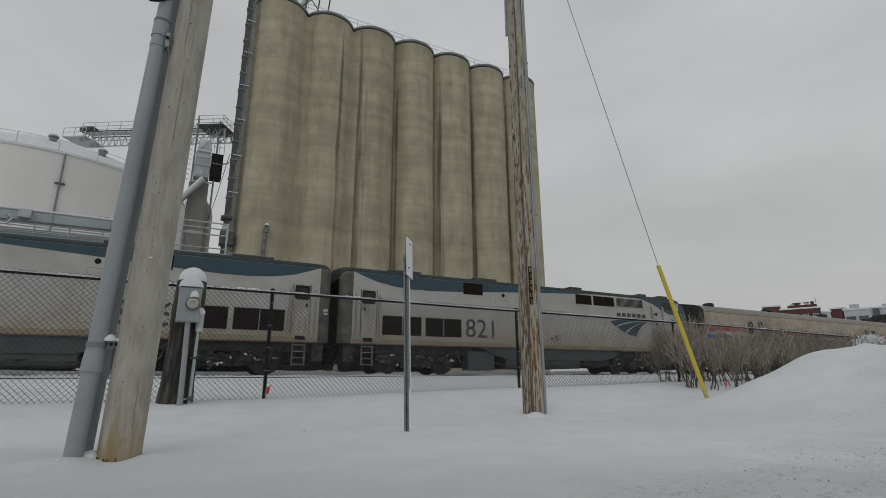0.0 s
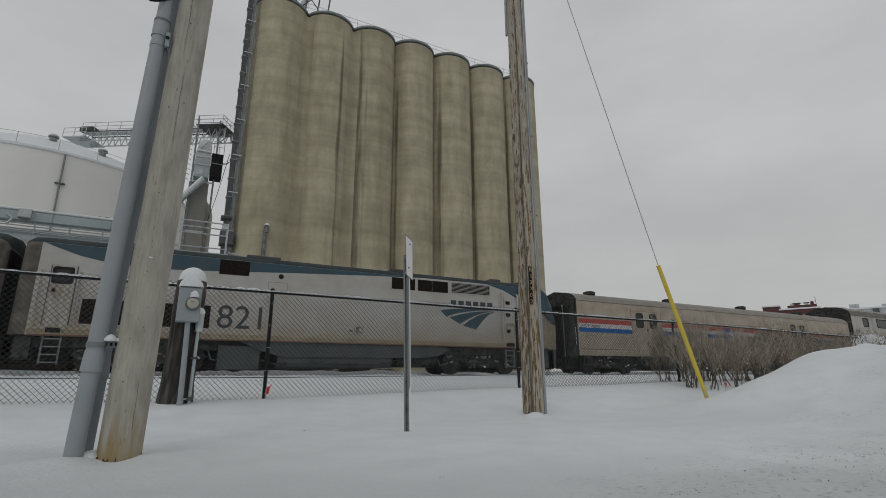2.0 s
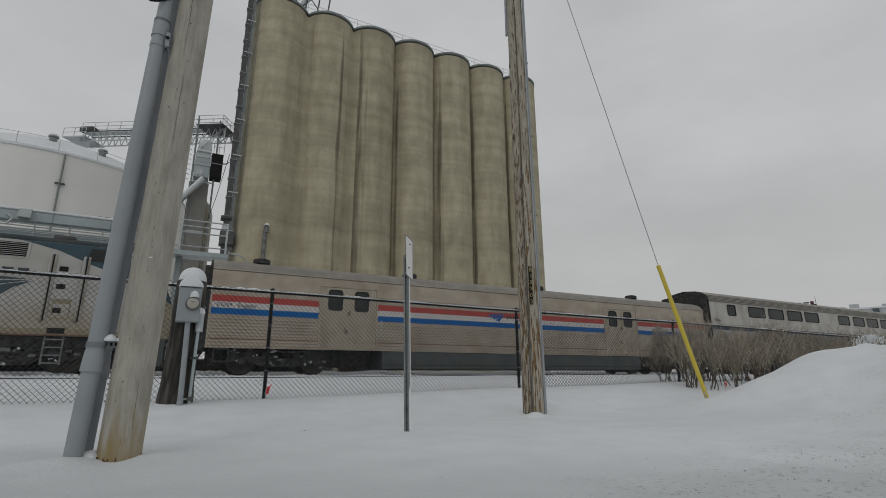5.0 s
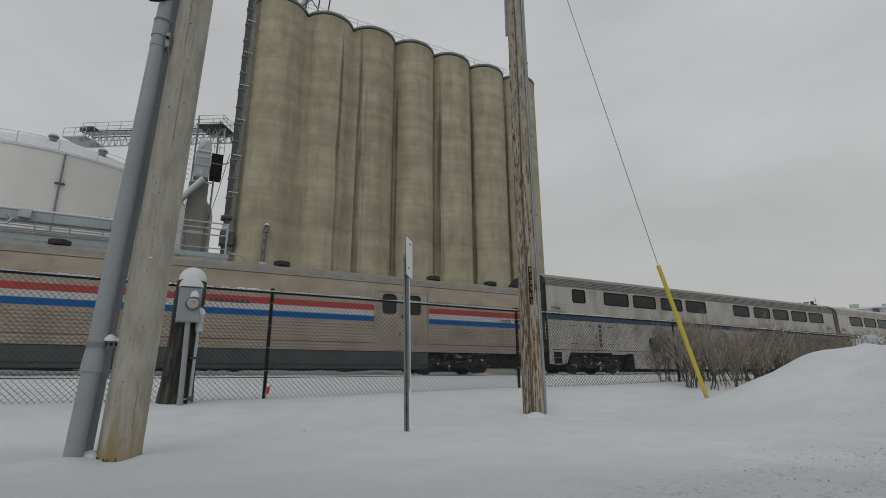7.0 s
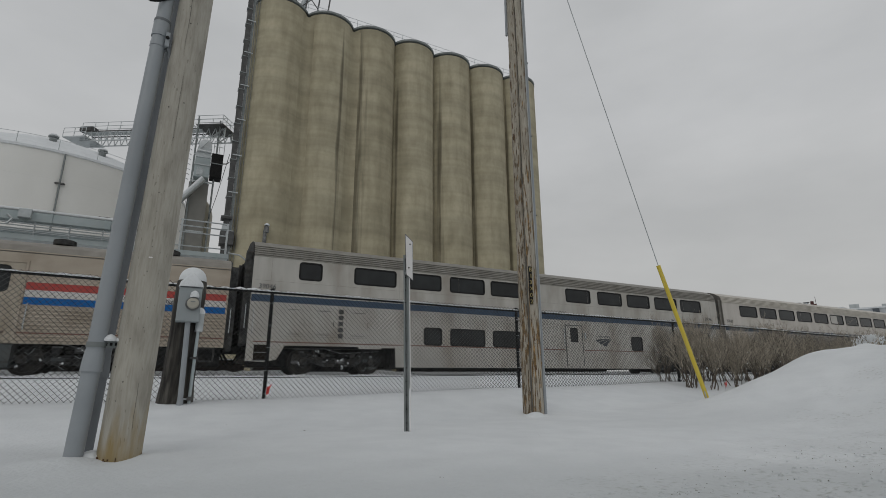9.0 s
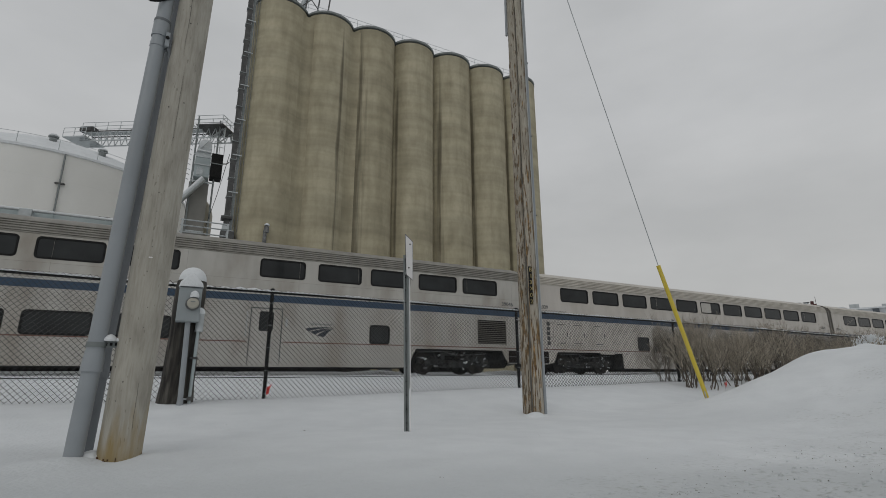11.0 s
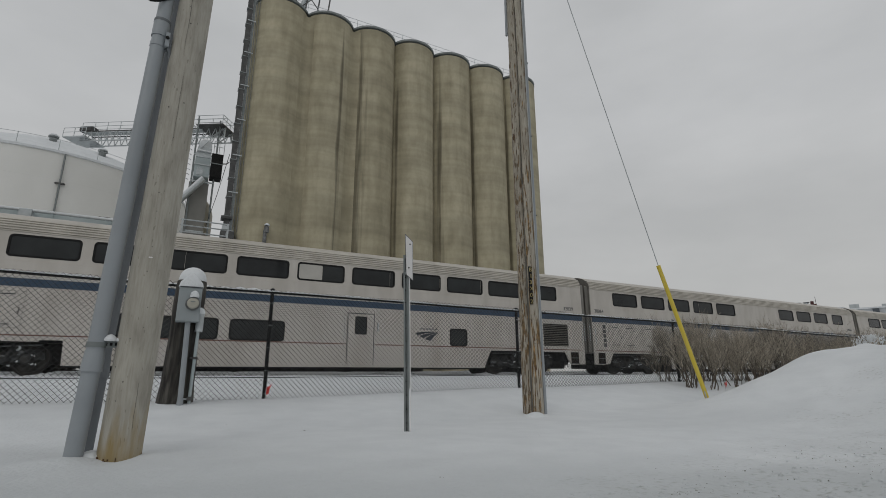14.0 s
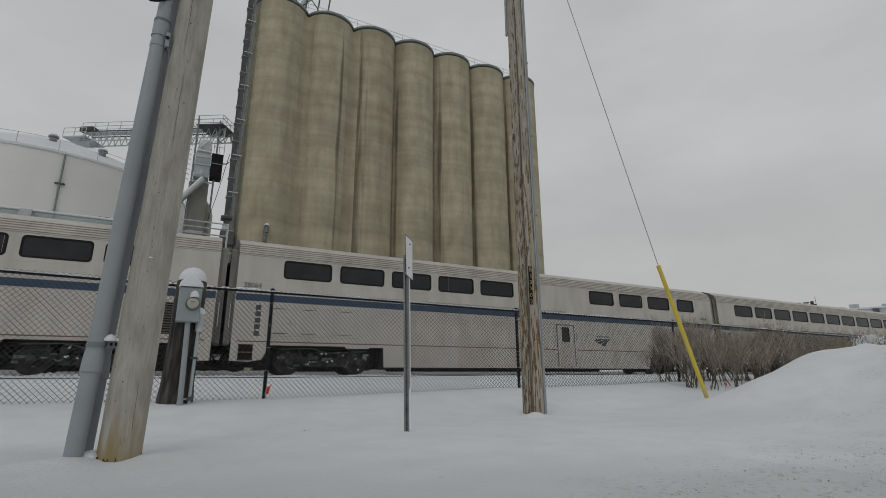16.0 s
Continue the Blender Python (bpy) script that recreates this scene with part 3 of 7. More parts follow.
def build_ground():
    xs = steps([(-900, 150), (-150, 30), (-30, 4), (-6, 0.5), (-3, 0.16), (-1.1, 0.06), (0.3, 0.14), (2, 0.09), (8, 0.16), (13, 0.3), (34, 2), (60, 10), (150, 75), (1200, 75)])
    ys = steps([(-600, 150), (-30, 5), (-5, 1), (1, 0.09), (6.0, 0.16), (9.4, 0.3), (17.8, 0.1), (20.2, 0.25), (23, 2), (40, 10), (150, 75), (1200, 75)])
    n = len(xs)
    s = Shape()
    s.v = [(x, y, ground_z(x, y)) for y in ys for x in xs]
    s.f = [(j * n + i, j * n + i + 1, (j + 1) * n + i + 1, (j + 1) * n + i) for j in range(len(ys) - 1) for i in range(n - 1)]
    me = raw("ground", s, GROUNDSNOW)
    me.polygons.foreach_set("use_smooth", [True] * len(me.polygons))
    tagged(new("ground", me), "snow-covered verge and track bed with a ploughed bank", "snow ground", kind="structure")


build_ground()


def build_snow_chunks():
    """Crumbled plough lumps at the road edge."""
    rnd = random.Random(17)
    s = Shape()
    for _ in range(2200):
        x = rnd.uniform(1.6, 5.6)
        y = rnd.uniform(1.0, 1.9 + 0.14 * x)
        if noise.noise((x * 1.8, y * 3.5, 8)) < rnd.uniform(-0.25, 0.45) or rnd.random() > smooth((1.95 + 0.14 * x - y) / 0.5):
            continue
        q = 0.005 + 0.016 * rnd.random() ** 3
        z = ground_z(x, y) - 0.3 * q
        k = [q * rnd.uniform(0.7, 1.2) for _ in range(4)]
        s.turned([(k[0] * 0.6, -q * 0.6), (k[1], 0.0), (k[2] * 0.7, q * 0.6), (0.002, q * 0.8)], (x, y, z), 6)
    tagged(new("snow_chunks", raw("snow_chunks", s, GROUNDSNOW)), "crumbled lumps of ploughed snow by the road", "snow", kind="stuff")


build_snow_chunks()


def build_grit():
    """Dark sand and road grit thrown up in loose patches, some specks standing in for shaded hollows, and a few stems
    in the verge.
    """
    rnd = random.Random(41)
    s = Shape()
    spots = [(x, rnd.uniform(1.2, 1.75 + 0.14 * x), rnd.uniform(0.03, 0.13)) for x in [rnd.uniform(1.8, 5.2) for _ in range(40)]]
    for _ in range(380):
        if rnd.random() < 0.75:
            cx, cy, w = rnd.choice(spots)
            x, y = cx + rnd.gauss(0, w), cy + rnd.gauss(0, w * 0.6)
        else:
            x, y = rnd.uniform(1.6, 6.0), rnd.uniform(1.0, 2.6)
        if y > 0.95 * x - 0.2:
            continue
        q = 0.0016 + 0.0036 * rnd.random() ** 2
        z = ground_z(x, y)
        s.turned([(q * 0.7, -q), (q, 0.0), (q * 0.5, q * 0.7)], (x, y, z), 5)
    for x, y, q in ((1.255, 5.605, 0.014), (1.397, 2.717, 0.007), (1.41, 2.70, 0.004), (8.95, 5.40, 0.02), (2.36, 1.79, 0.009), (3.2, 4.1, 0.006), (0.55, 6.4, 0.006)):
        s.turned([(q * 0.7, -q), (q, -0.3 * q), (q * 0.5, q * 0.3)], (x, y, ground_z(x, y)), 6)
    tagged(new("road_grit", raw("road_grit", s, GRIT)), "dark road grit over the snow, some specks standing in for shaded hollows", "grit", kind="stuff")


build_grit()


def build_rails():
    for y in (TRACK + 0.80, TRACK + 2.24):
        prof = [(y - 0.07, -0.17), (y + 0.07, -0.17), (y + 0.07, -0.15), (y + 0.012, -0.12), (y + 0.012, -0.045), (y + 0.036, -0.035),
                (y + 0.036, 0.0), (y - 0.036, 0.0), (y - 0.036, -0.035), (y - 0.012, -0.045), (y - 0.012, -0.12), (y - 0.07, -0.15)]
        ob = part("rail", Shape().prism(prof, -130, 260), STEEL)
        tagged(ob, "brown steel rail half sunk in snow", "rail", "rails of the track", "structure")


build_rails()


# ---- the silos and what stands round them ----
SILO_R, SILO_Y, SILO_X, SILO_TOP, SILO_STEP = 3.02, 52.0, 6.02, 41.4, 5.50


def build_silos():
    body = Shape().turned([(SILO_R, -0.5), (SILO_R, SILO_TOP - 0.5)], n=64).data("body", CONCRETE, 40)
    rim = Shape().turned([(SILO_R - 0.3, 0.02), (SILO_R + 0.08, 0.14), (SILO_R + 0.10, 0.36), (SILO_R - 0.3, 0.44)], n=64).data("rim", POSTSTEEL, 40)
    # the first two joints are rounded out with concrete
    rf, half = 0.95, SILO_STEP / 2
    a0 = math.acos(half / (SILO_R + rf))
    back = (SILO_R + rf) * math.sin(a0)
    arc = [(half + rf * math.cos(q), -back + rf * math.sin(q)) for q in [a0 + (math.pi - 2 * a0) * k / 14 for k in range(15)]]
    fill = Shape().loft([[(x, y, z) for x, y in arc + [(half - 0.35, -0.9), (half + 0.35, -0.9)]] for z in (-0.5, SILO_TOP - 0.9)]).data("joint_fill", CONCRETE, 40)
    snowy = Shape().turned([(SILO_R - 0.25, 0.5), (SILO_R - 0.35, 0.66), (0.3, 0.75)], n=40).data("roof", SNOW, 40)
    for i in range(7):
        s = thing("grain_silo", (SILO_X + i * SILO_STEP, SILO_Y, 0), "tall tan concrete grain silo with dark run-off stains", "silo", "row of grain silos")
        wall = part("body", body, CONCRETE, s)
        wall["stain"], wall["stain_fineness"] = ((9.0, 1.0), (1.25, 1.5), (-1.95, 0.50), (-2.46, 2.6), (-2.25, 1.1), (-2.6, 1.5), (-2.6, 3.0))[i]
        if i < 2:
            joint = part("joint_fill", fill, CONCRETE, s)
            joint["stain"], joint["stain_fineness"] = 9.0, 1.0
        part("rim", rim, POSTSTEEL, s, "grey steel roof rim", at=(0, 0, SILO_TOP - 0.42))
        part("roof", snowy, SNOW, s, "snow-covered flat top", at=(0, 0, SILO_TOP - 0.5))
    # thin guard rail along the tops
    r = thing("roof_railing", (SILO_X, SILO_Y, SILO_TOP), "thin steel guard rail along the silo tops", "railing")
    for k in range(30):
        x = -1 + k * 1.2
        part("post", Shape().tube([(x, -1.7, 0), (x, -1.7, 1.15)], 0.03, 5), GALV, r)
    for z in (0.6, 1.12):
        part("rail", Shape().tube([(-1, -1.7, z), (33.8, -1.7, z)], 0.025, 5), GALV, r)
    # steel frame over the first two silos
    h = thing("silo_top_frame", (SILO_X + 2.6, SILO_Y, SILO_TOP), "open steel frame with chutes on the silo tops", "steel frame")
    part("deck", Shape().box(-1.6, 2.6, -0.9, 1.6, 0.0, 0.18), GALV, h)
    for x in (-1.4, -0.2, 1.2, 2.4):
        part("leg", Shape().tube([(x, -0.7, 0.15), (x + 0.4, -0.7, 4.5)], 0.09, 6), DARKSTEEL, h)
    part("brace", Shape().tube([(-1.4, -0.7, 0.3), (1.2, -0.7, 3.5)], 0.06, 6), DARKSTEEL, h)
    part("brace", Shape().tube([(2.4, -0.7, 0.3), (-0.2, -0.7, 3.5)], 0.06, 6), DARKSTEEL, h)
    part("chute", Shape().tube([(-1.0, 0.2, 0.2), (0.4, 0.2, 4.2)], 0.35, 10), GALV, h)


build_silos()


def build_vent_pipe():
    t = thing("vent_pipe", (5.92, 48.9, 0), "snow-capped goose-neck vent pipe on the silo wall", "vent pipe")
    part("pipe", Shape().tube([(0, 0, 0), (0, 0, 13.75), (0.05, -0.05, 14.1), (0.1, -0.2, 14.25), (0.12, -0.35, 14.1), (0.12, -0.38, 13.6)], 0.19, 10), TRUCKGREY, t, smooth=40)
    part("cap", Shape().turned([(0.05, 14.38), (0.23, 14.34), (0.25, 14.46), (0.1, 14.58)], (0.10, -0.24, 0), 12), SNOW, t, "cap of snow", smooth=50)
    part("bracket", Shape().box(-0.3, 0.3, -0.2, 0.2, 10.5, 10.7), GALV, t)


build_vent_pipe()


def build_elevator_leg():
    t = thing("bucket_elevator", (2.62, 50.4, -0.3), "dark steel bucket elevator leg braced to the silo", "grain elevator")
    part("casing", Shape().box(-0.42, 0.10, -0.3, 0.3, 0, 46), DARKSTEEL, t)
    part("casing", Shape().box(0.14, 0.40, -0.12, 0.3, 0, 46), POSTSTEEL, t)
    for k in range(23):
        z = 1.5 + k * 2.0
        part("flange", Shape().box(-0.49, 0.14, -0.34, 0.32, z, z + 0.09), POSTSTEEL, t)
        if k % 2 == 0:
            part("bracket", Shape().box(-0.3, 0.55, -0.36, -0.26, z + 0.5, z + 0.60), GALV, t)
    for x in (0.52, 0.80):
        part("ladder_rail", Shape().tube([(x, -0.16, 0), (x, -0.16, 45)], 0.025, 5), POSTSTEEL, t)
    part("boot", Shape().slab(-0.62, 0.62, -0.6, 0.6, 12.6, 14.0, 0.1), DARKSTEEL, t)
    part("drip_tray", Shape().slab(-0.7, 0.3, -0.5, 0.5, 15.2, 15.5, 0.05), DARKSTEEL, t)


build_elevator_leg()


def build_tank():
    cx, cy, r, top = -14.5, 63.4, 13.0, 19.3
    t = thing("storage_tank", (cx, cy, -0.3), "large off-white steel storage tank with a snowy domed roof", "tank")
    part("shell", Shape().turned([(r, 0), (r, top + 0.3)], n=96), TANKWHITE, t, smooth=40)
    part("roof", Shape().turned([(r + 0.12, top + 0.15), (r + 0.14, top + 0.35), (r * 0.88, top + 1.36), (r * 0.72, top + 2.6), (r * 0.5, top + 3.9), (r * 0.25, top + 4.9), (0.3, top + 5.3)], n=96), SNOW, t,
         "snow-covered conical roof", smooth=40)
    for k in range(5):
        z = 2.6 + k * 3.6
        part("seam", Shape().turned([(r + 0.002, z), (r + 0.008, z + 0.02), (r + 0.002, z + 0.05)], n=96), TANKWHITE, t)
    for k in range(15):
        a = radians(180 + k * 180 / 14)
        x, y = (r - 0.1) * math.cos(a), (r - 0.1) * math.sin(a)
        part("rail_post", Shape().tube([(x, y, top + 0.3), (x, y, top + 1.45)], 0.03, 5), GALV, t)
    for z in (1.42,):
        part("guard_rail", Shape().tube([((r - 0.1) * math.cos(radians(180 + k * 3)), (r - 0.1) * math.sin(radians(180 + k * 3)), top + z) for k in range(61)], 0.02, 5), GALV, t)
    a = radians(285.2)
    x, y = (r + 0.12) * math.cos(a), (r + 0.12) * math.sin(a)
    part("standpipe", Shape().tube([(x, y, 0.0), (x, y, top + 0.1)], 0.075, 8), POSTSTEEL, t)
    for z in (10.6, 13.9, 16.6):
        part("pipe_bracket", Shape().box(x - 0.35, x + 0.35, y - 0.1, y + 0.16, z, z + 0.12), DARKSTEEL, t)
    for px, py, h in ((5.4, -8.6, 2.45), (1.6, -9.4, 2.75)):
        v = part("roof_vent", Shape().turned([(0.30, -0.8), (0.30, 0.3), (0.42, 0.34), (0.42, 0.46), (0.2, 0.56)], n=14), POSTSTEEL, t, smooth=40, at=(px, py, top + h - 0.3))
        part("vent_snow", Shape().turned([(0.40, 0.46), (0.42, 0.56), (0.25, 0.70), (0.03, 0.74)], n=14), SNOW, v, "cap of snow", smooth=50)


build_tank()


def build_conveyor():
    """A truss walkway from the tank roof to the elevator tower."""
    a, b = Vector((-12.5, 64.4, 25.95)), Vector((1.9, 54.5, 25.25))
    d = (b - a)
    ln = d.length
    t = thing("conveyor_bridge", a, "galvanised truss conveyor bridge with guard rails", "conveyor")
    t.rotation_euler = (0, -math.atan2(d.z, math.hypot(d.x, d.y)), math.atan2(d.y, d.x))
    t.scale = (1, 1, 0.86)
    for y in (-0.7, 0.7):
        for z in (0, 1.35):
            part("chord", Shape().box(0, ln, y - 0.05, y + 0.05, z - 0.06, z + 0.06), DARKSTEEL if z else GALV, t)
        n = 22
        for k in range(n):
            x0, x1 = ln * k / n, ln * (k + 1) / n
            part("diagonal", Shape().tube([(x0, y, 0), ((x0 + x1) / 2, y, 1.3)], 0.045, 5), GALV, t)
            part("diagonal", Shape().tube([((x0 + x1) / 2, y, 1.3), (x1, y, 0)], 0.045, 5), GALV, t)
            if k % 2 == 0:
                part("rail_post", Shape().tube([(x0, y * 1.1, 1.4), (x0, y * 1.1, 2.6)], 0.035, 5), GALV, t)
        for z in (2.05, 2.58):
            part("guard_rail", Shape().tube([(0, y * 1.1, z), (ln, y * 1.1, z)], 0.035, 5), GALV, t)
    part("deck", Shape().box(0, ln, -0.4, 0.4, 1.38, 1.43), GALV, t)
    part("end_deck", Shape().box(ln - 3.0, ln + 0.1, -1.5, 1.5, 1.30, 1.42), DARKSTEEL, t)
    for y in (-1.5, -0.75, 0.0, 0.75, 1.5):
        part("rail_post", Shape().tube([(ln + 0.05, y, 1.4), (ln + 0.05, y, 2.6)], 0.04, 5), GALV, t)
    for z in (2.05, 2.58):
        part("guard_rail", Shape().tube([(ln - 3.0, -1.5, z), (ln + 0.05, -1.5, z), (ln + 0.05, 1.5, z)], 0.04, 5), GALV, t)
    for y in (-0.7, 0.7):
        part("end_post", Shape().box(ln - 0.1, ln + 0.02, y - 0.06, y + 0.06, -0.06, 1.36), GALV, t)
        part("end_brace", Shape().tube([(ln - 1.6, y, 0.0), (ln - 0.05, y, 1.3)], 0.06, 5), GALV, t)
    part("platform", Shape().box(-1.6, 1.2, -1.4, 1.4, 0.2, 0.35), GALV, t)
    part("drive", Shape().slab(-0.6, 0.9, -0.5, 0.5, 1.6, 2.3, 0.1), DARKSTEEL, t)
    for x in (-1.6, -0.2, 1.2):
        part("rail_post", Shape().tube([(x, -1.4, 0.3), (x, -1.4, 1.5)], 0.035, 5), GALV, t)
    for z in (0.9, 1.5):
        part("guard_rail", Shape().tube([(-1.6, -1.4, z), (1.2, -1.4, z)], 0.035, 5), GALV, t)


build_conveyor()


def build_tower():
    t = thing("elevator_tower", (0.2, 55.0, -0.3), "grey steel elevator tower with hoppers and a chute", "tower")
    for x in (-1.35, 0.75):
        for y in (-1.0, 1.0):
            part("leg", Shape().box(x - 0.07, x + 0.07, y - 0.07, y + 0.07, 0, 27.4), POSTSTEEL, t)
    for k in range(8):
        z = 2 + k * 3
        if 3 < z < 20:
            continue
        part("girt", Shape().box(-1.4, 0.8, -1.08, -0.98, z, z + 0.12), GALV, t)
        part("brace", Shape().tube([(-1.35, -1.02, z), (0.75, -1.02, z + 3)], 0.04, 5), GALV, t)
    h = part("hopper", Shape().slab(-1.2, 0.25, -1.5, 0.9, 20.4, 22.6, 0.08), GALVPAINT, t, "grey steel hopper")
    part("flange", Shape().box(-1.26, 0.31, -1.56, 0.96, 21.7, 21.85), GALV, h)
    part("inspection_door", Shape().slab(-0.95, -0.35, -1.56, -1.5, 20.6, 21.4, 0.02), GALV, h)
    part("hopper_head", Shape().loft([[(-1.2, -1.5, 22.6), (0.25, -1.5, 22.6), (0.25, 0.9, 22.6), (-1.2, 0.9, 22.6)],
                                      [(-1.1, -0.9, 24.0), (0.25, -0.9, 24.0), (0.25, 0.6, 24.0), (-1.1, 0.6, 24.0)]]), GALV, t)
    part("head_drum", Shape().turned([(0.05, -0.6), (0.62, -0.5), (0.66, 0.0), (0.62, 0.5), (0.05, 0.6)], (-0.4, -0.3, 24.35), 20, "y"), SNOW, t, smooth=40)
    part("snow_cap", Shape().slab(-1.15, 0.2, -1.4, -0.9, 23.3, 23.5, 0.08), SNOW, t)
    m = part("motor_house", Shape().slab(0.3, 1.42, -1.7, -0.4, 20.5, 23.2, 0.04), RUBBER, t, "dark motor housing")
    part("seam", Shape().box(0.28, 1.44, -1.73, -1.7, 22.0, 22.1), POSTSTEEL, m)
    for x in (0.45, 0.95, 1.42):
        part("rail_post", Shape().tube([(x, -1.65, 23.2), (x, -1.65, 24.6)], 0.035, 5), GALV, t)
    for z in (24.0, 24.6):
        part("guard_rail", Shape().tube([(0.4, -1.65, z), (1.45, -1.65, z)], 0.03, 5), GALV, t)
    for k in range(12):
        part("ladder_hoop", Shape().tube([(-1.6, -1.2, 20 + k * 0.55), (-1.75, -1.5, 20 + k * 0.55), (-1.9, -1.2, 20 + k * 0.55)], 0.03, 5), POSTSTEEL, t)
    part("chute", Shape().tube([(-0.2, -1.5, 20.2), (-2.2, -1.5, 17.4), (-2.9, -1.5, 16.2)], 0.30, 10), GALV, t, "pale sloping grain chute")
    part("chute_snow", Shape().tube([(-0.3, -1.55, 20.35), (-2.2, -1.55, 17.65)], 0.2, 8), SNOW, t)
    part("lower_body", Shape().slab(-1.5, 0.35, -0.9, 0.9, 4.0, 20.0, 0.1), GREYCLAD, t, "grey clad tower base")
    for z in (11.8, 14.6):
        part("ledge", Shape().box(-1.3, 0.35, -1.0, -0.88, z, z + 0.14), GALV, t)
    part("hopper_bin", Shape().turned([(1.2, 0), (1.2, 17.6), (0.95, 18.6), (0.5, 19.2)], (-0.05, 2.8, 0), 24), BEIGE, t, "round beige bin", smooth=40)
    part("cable", Shape().tube([(0.5, -1.2, 15.2), (1.2, -1.8, 18.5), (1.9, -3.8, 22.5)], 0.03, 5), DARKSTEEL, t)
    part("strut", Shape().tube([(1.42, -1.6, 22.2), (1.7, -3.2, 21.6), (1.9, -4.2, 21.4)], 0.06, 6), DARKSTEEL, t)


build_tower()


def build_walkway():
    """A raised steel loading walkway behind the track."""
    t = thing("loading_walkway", (0, 24.0, 0), "snow-dusted galvanised loading walkway on columns behind the track", "walkway")
    part("deck", Shape().box(-16, 1.4, 0, 1.3, 5.28, 5.36), GALV, t)
    part("edge_beam", Shape().box(-16, 1.4, -0.06, 0.0, 5.20, 5.40), GALVPAINT, t)
    part("deck_snow", Shape().slab(-16, 1.35, 0.02, 1.25, 5.36, 5.42, 0.02), SNOW, t)
    for k in range(13):
        x = -15.9 + k * 1.13
        part("rail_post", Shape().tube([(x, 0, 5.3), (x, 0, 6.25)], 0.03, 6), GALV, t)
    for z, x0, x1 in ((5.62, -16, 1.3), (5.85, -16, -2.2), (6.02, -16, -2.2)):
        part("guard_rail", Shape().tube([(x0, 0, z), (x1, 0, z)], 0.028, 6), GALV, t)
    part("box_beam", Shape().slab(-16, -2.4, -0.10, 0.25, 5.93, 6.33, 0.03), GALVPAINT, t, "long grey-green box beam")
    part("beam_snow", Shape().slab(-16, -2.4, -0.13, 0.25, 6.33, 6.44, 0.03), SNOW, t)
    for k in range(7):
        x = -15 + k * 1.95
        part("stiffener", Shape().box(x, x + 0.05, -0.13, -0.10, 5.93, 6.33), GALVPAINT, t)
    for z in (5.50, 5.74, 5.84):
        part("conduit", Shape().tube([(-16, -0.12, z), (-2.6, -0.12, z - 0.03)], 0.022, 6), GALV, t)
    for x in (-6.6, -3.2):
        part("hanger", Shape().tube([(x, -0.15, 6.1), (x + 0.18, -0.16, 5.95), (x + 0.02, -0.15, 5.72)], 0.05, 6), GALV, t)
    part("pipe", Shape().tube([(-16, 0.9, 5.75), (-2.6, 0.9, 5.75)], 0.10, 8), GALV, t)
    part("pipe", Shape().tube([(-16, 0.5, 5.55), (-2.6, 0.5, 5.55)], 0.07, 8), GALVPAINT, t)
    part("junction_box", Shape().slab(-6.25, -5.85, -0.32, -0.10, 6.0, 6.38, 0.03), GALV, t)
    part("lamp_head", Shape().slab(-3.75, -3.35, 0.2, 0.5, 6.42, 6.55, 0.03), DARKSTEEL, t)
    for x in (-0.62, 1.26):
        part("frame_post", Shape().box(x - 0.04, x + 0.04, -0.05, 0.05, 5.3, 6.85), GALV, t)
    for z in (6.25, 6.55, 6.82):
        part("frame_rail", Shape().tube([(-0.7, 0, z), (1.3, 0, z)], 0.03, 6), GALV, t)
    part("frame_rail", Shape().tube([(1.26, 0, 6.6), (1.26, 1.3, 6.6)], 0.03, 6), GALV, t)
    part("gate_hinge", Shape().slab(1.0, 1.26, -0.1, 0.1, 6.55, 6.75, 0.02), GALV, t)
    for x0, z0, x1, z1 in ((1.4, 5.5, 1.9, 5.45), (1.9, 5.45, 2.3, 5.15)):
        part("drop_arm", Shape().tube([(x0, 0.1, z0), (x1, 0.1, z1)], 0.035, 6), GALV, t)
    for x in (-15, -10, -5.0, -0.6):
        part("column", Shape().box(x - 0.12, x + 0.12, 0.9, 1.15, -0.5, 5.28), GALVPAINT, t)


build_walkway()


